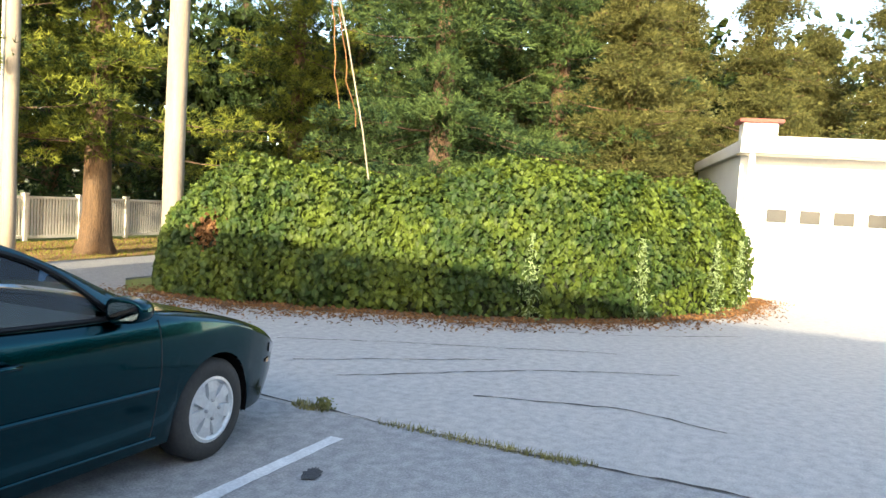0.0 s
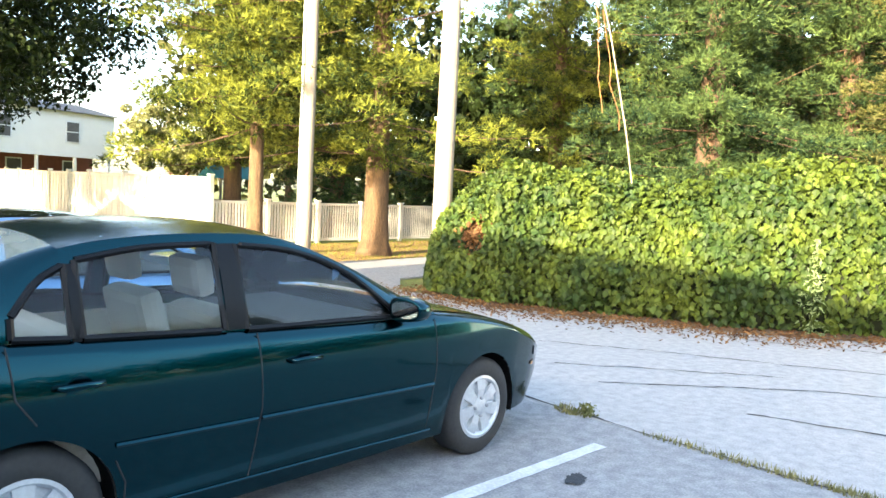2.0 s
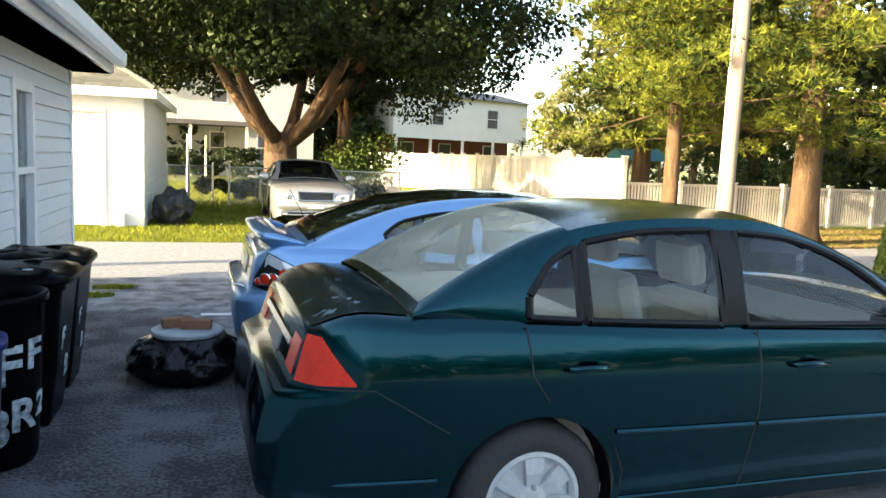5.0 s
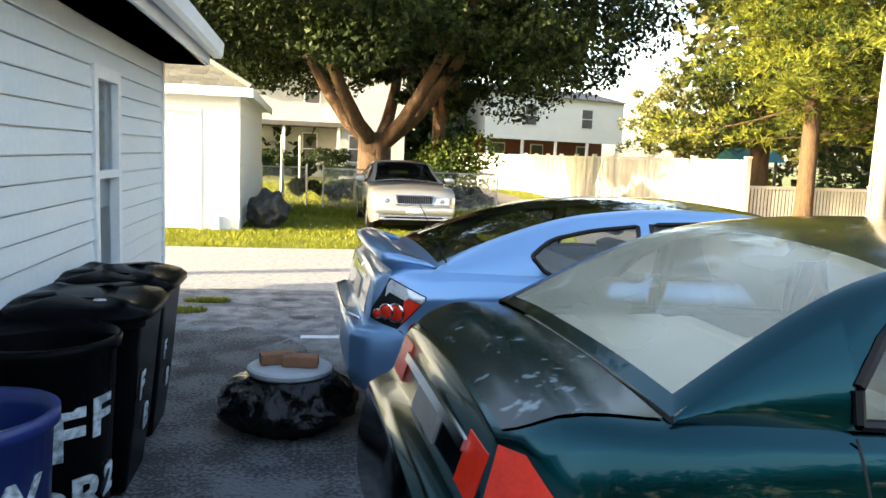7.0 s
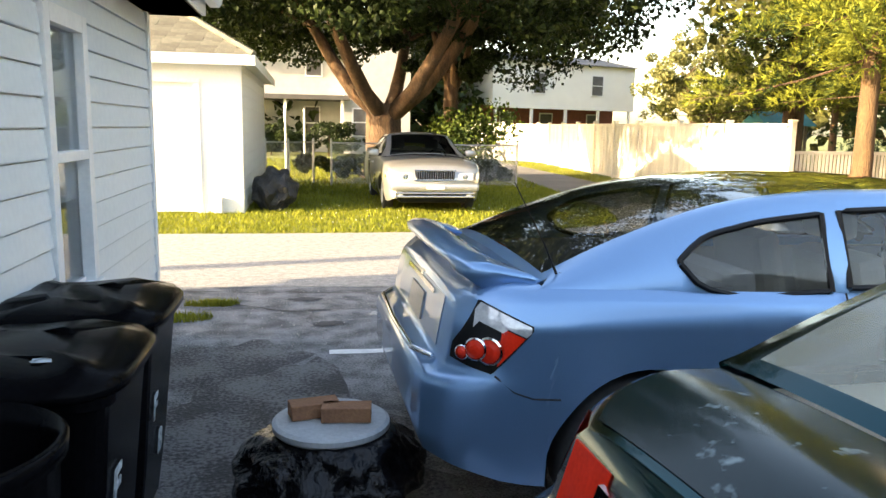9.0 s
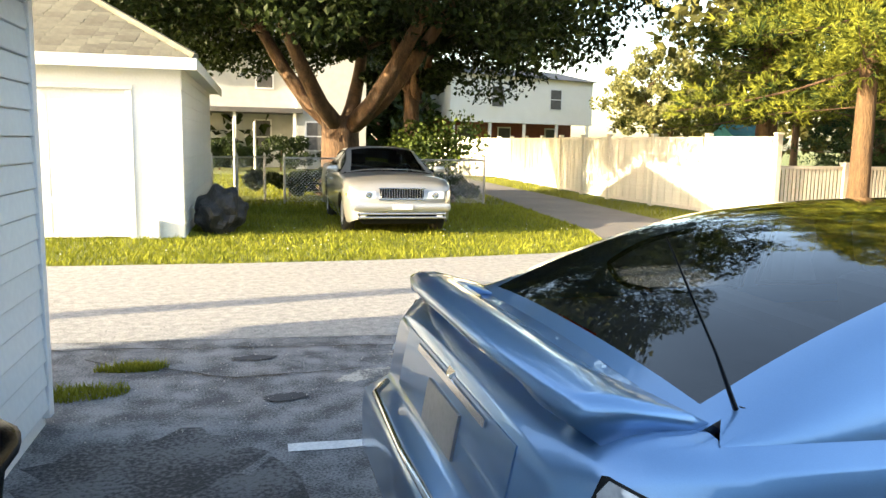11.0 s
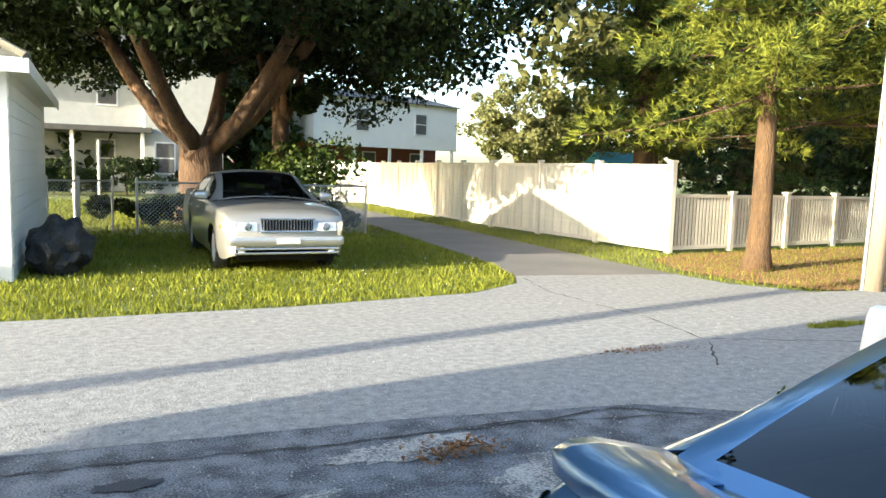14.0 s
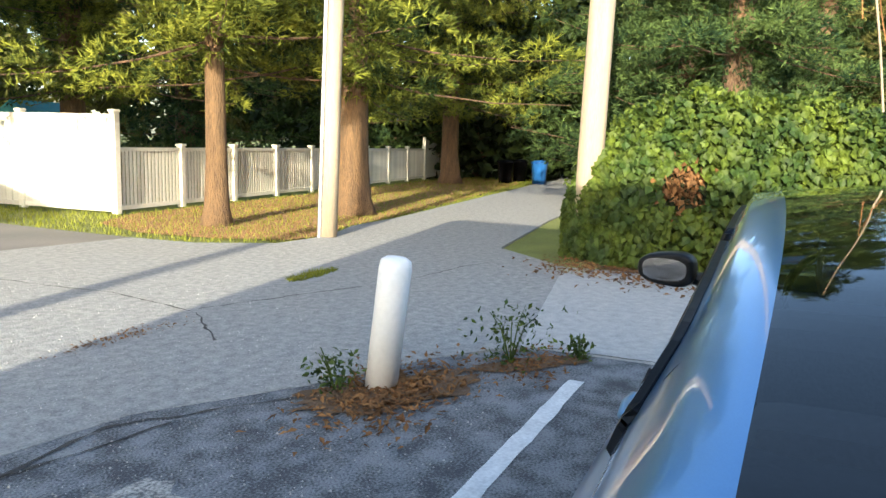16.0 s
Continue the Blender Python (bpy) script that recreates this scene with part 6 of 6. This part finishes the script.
def hedge_point(u, a, k=1.0):
    """u along the hedge 0..7, a round its section 0 (front foot) to pi (back foot)."""
    x, y = sx_(u), sy_(u)
    tx, ty = sx_(min(u + 0.05, 7)) - sx_(max(u - 0.05, 0)), sy_(min(u + 0.05, 7)) - sy_(max(u - 0.05, 0))
    l = math.hypot(tx, ty)
    nx, ny = ty / l, -tx / l  # towards the lot
    if nx > 0:
        nx, ny = -nx, -ny
    end = min(1, 0.62 + 0.7 * u, 0.75 + 0.5 * (7 - u))
    lump = 0.16 * noise.noise(Vector((u * 1.7, a * 1.5, 0.3))) + 0.06 * noise.noise(Vector((u * 5, a * 4, 4)))
    hgt = (2.0 + 0.20 * math.sin(u * 1.9 + 0.4) * (u > 1) + 0.12 * math.sin(u * 4.1)) * (0.78 + 0.22 * min(1, u / 0.9))
    q = min(1.0, u / 1.25)
    dome = math.sqrt(max(0.0, 1 - (1 - q) ** 2))
    hgt *= 0.30 + 0.70 * dome
    w = (1.30 * end + lump) * (0.22 + 0.78 * dome)
    c, s = math.cos(a), math.sin(a)
    rd = min(1.0, u / 1.6)
    px = math.copysign(abs(c) ** (0.95 - 0.35 * rd), c) * w * k * (1.06 - 0.12 * s)
    pz = abs(s) ** (0.85 - 0.2 * rd) * (hgt + lump) * k
    return Vector((x + nx * px, y + ny * px, pz)), Vector((nx * c, ny * c, s * 0.8))


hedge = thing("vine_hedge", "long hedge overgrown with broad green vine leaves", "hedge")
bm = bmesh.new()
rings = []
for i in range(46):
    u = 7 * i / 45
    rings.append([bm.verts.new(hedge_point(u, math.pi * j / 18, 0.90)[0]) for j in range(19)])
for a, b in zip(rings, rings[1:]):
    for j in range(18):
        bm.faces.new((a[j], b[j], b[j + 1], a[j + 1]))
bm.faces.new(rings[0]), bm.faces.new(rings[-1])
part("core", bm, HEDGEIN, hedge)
rng = random.Random(9)
spots, nrms = [], []
while len(spots) < 64000:
    u, a = 7 * rng.random(), math.pi * (rng.random() ** 1.15) * 0.86
    p, n = hedge_point(u, a, 0.885 + 0.175 * rng.random() + 0.07 * noise.noise(Vector((u * 9, a * 8, 2))))
    if (p - Vector((8.95, 8.15, 0.95))).length < 0.28 and p.x < 9.7:
        continue
    spots.append(p), nrms.append(n)
tagged(leaf_cloud("leaves", spots, 0.102, LEAFH, hedge, 91, droop=1.3, aspect=0.9, normals=nrms, ruffle=0.55), kind="stuff")
sp = []
for k in range(520):  # upright sprigs along the top
    u = 7 * rng.random()
    p, n = hedge_point(u, rng.uniform(1.0, 1.9), 1.0)
    for j in range(5):
        sp.append(p + Vector((rng.uniform(-0.05, 0.05), rng.uniform(-0.05, 0.05), 0.05 * j)))
tagged(leaf_cloud("top_growth", sp, 0.075, LEAFH, hedge, 92, droop=0.2), kind="stuff")
sp = [Vector((8.98, 8.15, 0.93)) + Vector((rng.gauss(0, 0.1), rng.gauss(0, 0.13), rng.gauss(0, 0.17))) for k in range(420)]
tagged(leaf_cloud("withered_leaves", sp, 0.09, DRYLEAF, hedge, 93, droop=1.5), kind="stuff")
for u in (5.2, 5.7, 3.6, 4.4):  # tall feathery weeds before the hedge
    p, n = hedge_point(u, 0.0, 1.08)
    wd = thing("tall_weed", "pale feathery weed standing before the hedge", "weed", pose(p.x, p.y, 0), "tall weeds")
    part("stem", tube(bmesh.new(), [(0, 0, 0), (0.03, 0, 0.6), (0.0, 0.03, 1.25)], [0.012, 0.009, 0.003], 6), LEAFH, wd)
    sp = [Vector((rng.gauss(0, 0.09 * (1.2 - h)), rng.gauss(0, 0.09 * (1.2 - h)), h * 1.25)) for h in (rng.random() for _ in range(260))]
    leaf_cloud("leaves", sp, 0.07, mat("pale_leaf", (0.20, 0.26, 0.10), (0.14, 0.19, 0.07), 0.6, island=0.3, bump=0), wd, 95, aspect=0.35)


def bush(label, x, y, w, h, material, seed, n=2600, leaf=0.10, name="bush"):
    r = np.random.default_rng(seed)
    root = thing(name, label, "bush", pose(x, y, 0))
    cents = [(r.normal(scale=w * 0.35), r.normal(scale=w * 0.22), h * r.uniform(0.25, 0.8)) for _ in range(16)]
    part("stems", tube(bmesh.new(), [(0, 0, -0.05), (0.05, 0, h * 0.7)], [0.05, 0.02], 6), BARK, root)
    leaf_cloud("leaves", blobs(r, cents, [h * 0.33] * 16, n // 16), leaf, material, root, seed)
    return root


bush("low dark shrub on the lawn by the fence", 0.3, 25.2, 1.5, 0.75, LEAFM, 101)
bush("round clipped shrub before the grey house", 0.5, 42.5, 3.2, 1.7, LEAFM, 102, 4000, 0.14)
bush("round clipped shrub before the grey house", -2.4, 42.8, 2.6, 1.5, LEAFM, 103, 4000, 0.14)
bush("leafy shrub behind the silver sedan", 4.1, 25.6, 1.4, 2.6, LEAFH, 104, 3600, 0.12)
bush("dark shrub at the fence corner", 4.3, 23.2, 0.9, 0.8, LEAFM, 105)


# ---- grass, straw, weeds ----
def inside(x, y, poly):
    c = False
    for (x0, y0), (x1, y1) in zip(poly, poly[1:] + poly[:1]):
        if (y0 > y) != (y1 > y) and x < (x1 - x0) * (y - y0) / (y1 - y0) + x0:
            c = not c
    return c


def tufts(name, poly, count, size, material, label, seed, wide=0.012):
    r = random.Random(seed)
    xs, ys = [p[0] for p in poly], [p[1] for p in poly]
    V, F = [], []
    while len(F) < count:
        x, y = r.uniform(min(xs), max(xs)), r.uniform(min(ys), max(ys))
        if not inside(x, y, poly):
            continue
        a, h = r.uniform(0, math.tau), size * r.uniform(0.5, 1.3)
        dx, dy = math.cos(a), math.sin(a)
        lx, ly = r.gauss(0, 0.4) * h, r.gauss(0, 0.4) * h
        i = len(V)
        V += [(x - dx * wide, y - dy * wide, -0.02), (x + dx * wide, y + dy * wide, -0.02), (x + lx, y + ly, h)]
        F.append((i, i + 1, i + 2))
    return tagged(raw(name, V, F, material), label, "grass", kind="stuff")


lawn = [(-9, 14.12), (-3.1, 13.97), (-0.8, 13.95), (1.2, 14.02), (3.5, 14.36), (4.52, 14.96), (4.88, 15.6), (5.25, 17.0), (6.05, 26.5), (6.5, 38), (-9, 38)]
front = [(-9, 14.12), (-3.1, 13.97), (-0.8, 13.95), (1.2, 14.02), (3.5, 14.36), (4.52, 14.96), (4.88, 15.6), (5.25, 17.0), (5.7, 22.4), (-9, 22.4)]
verge = [(7.62, 14.2), (8.2, 13.32), (9.3, 13.22), (10.6, 13.62), (12.5, 13.72), (18, 14.45), (30, 16.1), (30, 20), (9.7, 17.8), (9.1, 24.3), (9.8, 37), (8.3, 39), (8.0, 26), (7.55, 17)]
slab("lawn_soil", front, -0.012, GRASSG)
bpy.data.objects["lawn_soil"].name = "lawn"
tagged(bpy.data.objects["lawn"], "short sunlit lawn beside the road", "lawn", kind="structure")
tufts("grass", front, 90000, 0.038, BLADE, "short green lawn grass with clover", 61, 0.009)
tufts("grass", lawn, 30000, 0.07, BLADE, "yard grass behind the chain-link fence", 62, 0.02)
tufts("grass", verge, 20000, 0.05, BLADE, "thin grass along the fences", 63, 0.010)
straw = [(8.15, 14.3), (8.6, 13.45), (9.3, 13.3), (10.6, 13.7), (12.5, 13.85), (18, 14.7), (26, 16.0), (29, 17.0), (29, 19.6), (10.0, 17.75), (9.6, 17.6), (8.5, 17.0), (8.0, 15.6)]
tagged(slab("ground_straw", straw, -0.004, STRAW), "orange-brown pine straw under the pines", "pine straw", kind="structure")
tufts("pine_straw", straw, 16000, 0.03, DRYLEAF, "loose fallen pine needles", 64, 0.008)
rng = random.Random(65)
bm_v, bm_f = [], []
for k in range(60):  # clover heads
    x, y = rng.uniform(-4, 5), rng.uniform(14.1, 17.5)
    if not inside(x, y, front):
        continue
    i = len(bm_v)
    z = rng.uniform(0.05, 0.09)
    for dx, dy, dz in ((0.008, 0, 0), (-0.008, 0, 0), (0, 0.008, 0), (0, -0.008, 0), (0, 0, 0.009), (0, 0, -0.009)):
        bm_v.append((x + dx, y + dy, z + dz))
    bm_f += [(i, i + 2, i + 4), (i + 2, i + 1, i + 4), (i + 1, i + 3, i + 4), (i + 3, i, i + 4), (i + 2, i, i + 5), (i + 1, i + 2, i + 5), (i + 3, i + 1, i + 5), (i, i + 3, i + 5)]
tagged(raw("clover_flowers", bm_v, bm_f, WHITEW), "small white clover flowers in the lawn", "flowers", kind="stuff")


def litter(name, cx, cy, rx, ry_, n, size, material, label, seed, z=0.012):
    r = np.random.default_rng(seed)
    P = np.stack([cx + r.normal(scale=rx * 0.45, size=n), cy + r.normal(scale=ry_ * 0.45, size=n), z + r.uniform(0, 0.015, n)], 1)
    return tagged(leaf_cloud(name, P, size, material, None, seed, normals=np.tile([0, 0, 1.0], (n, 1)), aspect=0.5), label, "litter", kind="stuff")


def patch_ground(name, cx, cy, rx, ry_, material, label, seed, z=0.006, rot=0.0):
    r = random.Random(seed)
    out = []
    for k in range(36):
        a = math.tau * k / 36
        q = 1 + r.uniform(-0.22, 0.22)
        x, y = rx * q * math.cos(a), ry_ * q * math.sin(a)
        out.append((cx + x * math.cos(rot) - y * math.sin(rot), cy + x * math.sin(rot) + y * math.cos(rot)))
    return tagged(slab(name, out, z, material), label, "ground", kind="structure")


patch_ground("ground_dirt", 3.55, 9.02, 0.62, 0.26, SOIL, "brown soil and dead leaves round the bollard", 71, 0.008, -0.6)
patch_ground("ground_dirt", 4.45, 8.50, 0.45, 0.12, SOIL, "soil strip along the edge of the lot", 72, 0.0085, -0.7)
litter("dead_leaves", 3.5, 9.0, 0.75, 0.4, 900, 0.05, DRYLEAF, "brown dead leaves round the bollard", 73)
litter("dead_leaves", 4.4, 8.5, 0.5, 0.3, 300, 0.04, DRYLEAF, "dead leaves at the lot's edge", 74)
litter("dead_leaves", 1.12, 9.62, 0.34, 0.16, 190, 0.04, DRYLEAF, "scrap of reddish dead needles on the asphalt", 75)
litter("dead_leaves", 3.6, 11.2, 0.6, 0.12, 160, 0.03, DRYLEAF, "thin line of dead needles on the road", 76)
for i, t in enumerate(np.linspace(0.2, 6.6, 16)):
    p, n = hedge_point(float(t), 0.0, 1.12)
    litter("dead_leaves", p.x - 0.25, p.y - 0.05, 0.9, 0.6, 420, 0.06, DRYLEAF, "dry fallen leaves along the foot of the hedge", 200 + i)
edge_pts = [hedge_point(7 * i / 30, 0.0, 1.28)[0] for i in range(31)] + [hedge_point(7 * i / 30, 0.0, 0.8)[0] for i in range(30, -1, -1)]
tagged(slab("ground_soil", [(p.x, p.y) for p in edge_pts], 0.012, SOIL), "bare brown soil along the hedge", "soil", kind="structure")


def weed(x, y, h, n, label, seed, material=LEAFH):
    r = random.Random(seed)
    root = thing("weed", label, "weed", pose(x, y, 0), "weeds in the asphalt")
    bm = bmesh.new()
    for k in range(5):
        a = r.uniform(0, math.tau)
        tube(bm, [(0, 0, -0.01), (math.cos(a) * h * 0.2, math.sin(a) * h * 0.2, h * 0.6), (math.cos(a) * h * 0.4, math.sin(a) * h * 0.4, h * r.uniform(0.7, 1.0))], [0.006, 0.004, 0.002], 4)
    part("stems", bm, material, root)
    sp = [Vector((r.gauss(0, h * 0.3), r.gauss(0, h * 0.3), max(0.01, h * r.random() * 0.9))) for _ in range(n)]
    leaf_cloud("leaves", sp, 0.045, material, root, seed, aspect=0.5)
    return root


weed(3.42, 9.32, 0.24, 160, "green weed growing at the bollard's foot", 301)
weed(4.42, 8.62, 0.42, 190, "tall green weed at the end of the parking line", 302)
weed(4.75, 8.25, 0.16, 120, "low green weed at the lot's edge", 303)
weed(4.9, 3.35, 0.10, 90, "small pale weed in the asphalt crack", 304, LEAFY)
for i, (x, y, rx, ry_) in enumerate(((-1.25, 9.62, 0.22, 0.08), (-1.5, 9.15, 0.30, 0.14), (6.4, 11.5, 0.42, 0.12), (4.86, 2.3, 0.06, 0.5), (4.84, 1.6, 0.06, 0.4), (4.9, 3.5, 0.10, 0.15), (8.6, 9.3, 0.5, 0.35))):
    r = random.Random(400 + i)
    poly = [(x + rx * math.cos(a) * r.uniform(0.7, 1.2), y + ry_ * math.sin(a) * r.uniform(0.7, 1.2)) for a in np.linspace(0, math.tau, 14)[:-1]]
    tufts("grass_tuft", poly, 700 if i < 3 else 260, 0.05 if i < 3 else 0.04, BLADE if i < 3 else DRYG, "ragged grass growing through the asphalt", 420 + i, 0.008)

WORN = mat("worn_gravel", (0.44, 0.42, 0.38), (0.14, 0.138, 0.135), 0.95, scale=5, fine=60, bump=1.0, dist=0.012, sharp=0.06)
DARKP = mat("dark_patch", (0.05, 0.053, 0.06), (0.03, 0.032, 0.036), 0.8, scale=5, fine=60, bump=0.8, dist=0.01)
for i, (x, y, rx, ry_, rot, mt, lab) in enumerate(((1.55, 9.15, 0.50, 0.30, 0.3, WORN, "worn pale gravelly spot in the asphalt"), (0.2, 9.25, 0.22, 0.09, 0.6, WORN, "worn pale gravelly spot in the asphalt"), (0.9, 9.75, 0.45, 0.14, 0.1, WORN, "worn pale gravelly spot in the asphalt"), (-0.3, 8.9, 0.13, 0.07, 0.2, DARKP, "dark worn hollow in the asphalt"), (-0.5, 9.75, 0.16, 0.06, 0.0, DARKP, "dark worn hollow in the asphalt"), (3.75, 2.66, 0.10, 0.05, 0.3, DARKP, "dark oil spot in the asphalt"))):
    patch_ground("asphalt_patch", x, y, rx, ry_, mt, lab, 500 + i, 0.003 + 0.0012 * i, rot)

# darker, blotchier asphalt between the house wall and the cars
DARKASPH = mat("darker_asphalt", (0.13, 0.133, 0.14), (0.03, 0.031, 0.034), 0.8, scale=2.6, fine=45, bump=1.0, dist=0.02, sharp=0.055)
for i, (x, y, rx, ry_) in enumerate(((-0.70, 6.2, 0.75, 1.7), (-0.25, 4.9, 0.6, 1.2), (-0.95, 7.9, 0.5, 0.55), (-0.9, 4.6, 0.3, 0.9))):
    patch_ground("asphalt_patch", x, y, rx, ry_, DARKASPH, "darker stretch of the asphalt", 520 + i, 0.0016 + 0.0003 * i)

# cracks and seams in the asphalt, pebbles
def crack(pts, w, seed, z=0.0065):
    r = random.Random(seed)
    V, F = [], []
    dense = []
    for (x0, y0), (x1, y1) in zip(pts, pts[1:]):
        n = max(2, int(math.hypot(x1 - x0, y1 - y0) / 0.09))
        dense += [(x0 + (x1 - x0) * k / n, y0 + (y1 - y0) * k / n) for k in range(n)]
    dense.append(pts[-1])
    off = 0
    for i, (x, y) in enumerate(dense):
        j = min(i + 1, len(dense) - 1)
        k = max(i - 1, 0)
        tx, ty = dense[j][0] - dense[k][0], dense[j][1] - dense[k][1]
        l = math.hypot(tx, ty) or 1
        off = 0.7 * off + r.gauss(0, 0.012)
        ww = w * r.uniform(0.1, 0.8)
        V += [(x - ty / l * (off + ww), y + tx / l * (off + ww), z), (x - ty / l * (off - ww), y + tx / l * (off - ww), z)]
    for i in range(len(dense) - 1):
        F.append((2 * i, 2 * i + 1, 2 * i + 3, 2 * i + 2))
    return tagged(raw("asphalt_crack", V, F, CRACKM), "dark ragged crack in the asphalt", "crack", "asphalt cracks", kind="structure")


crack([(5.0, 4.3), (4.93, 3.8), (4.86, 3.0), (4.83, 1.8), (4.86, 0.6), (4.9, -2)], 0.022, 1)
crack([(4.97, 4.3), (4.9, 6), (4.9, 8.5)], 0.012, 2)
for k, pts in enumerate(([(5.9, 3.9), (7.4, 2.4), (8.1, 1.2)], [(6.2, 4.6), (7.6, 2.9)], [(7.0, 5.4), (8.0, 3.6), (8.8, 2.0)], [(6.0, 2.6), (6.4, 1.4), (6.2, 0.6)], [(9.3, 4.0), (10.2, 2.2), (11.4, 0.8)], [(4.9, 15.4), (4.6, 14.2), (4.7, 12.4), (4.5, 11.3), (3.9, 10.6)], [(4.6, 11.4), (6.5, 10.6), (8.4, 10.3)], [(-2.5, 10.25), (0.5, 9.95), (1.6, 9.95), (2.6, 9.75)], [(1.2, 9.9), (2.4, 9.95), (3.2, 9.45)], [(-1.6, 9.9), (-0.6, 9.3), (0.3, 9.45)])):
    crack(pts, 0.022 if k < 5 else 0.018, 10 + k)
rng = random.Random(88)
V, F = [], []
for k in range(7000):
    if k < 4500:
        x, y = rng.uniform(-2.2, 4.2), rng.uniform(8.3, 10.8)
    else:
        x, y = rng.uniform(-3, 6), rng.uniform(10.4, 13.8)
    s = rng.uniform(0.002, 0.008) * (0.6 if k % 3 else 1.0)
    i = len(V)
    V += [(x + s, y, 0.004), (x - s * 0.6, y + s, 0.004), (x - s * 0.5, y - s, 0.004), (x, y, 0.005 + s)]
    F += [(i, i + 1, i + 3), (i + 1, i + 2, i + 3), (i + 2, i, i + 3)]
tagged(raw("pebbles", V, F, mat("pebble", (0.40, 0.38, 0.35), (0.22, 0.21, 0.20), 0.9, island=0.4)), "loose gravel grains on the asphalt", "gravel", kind="stuff")
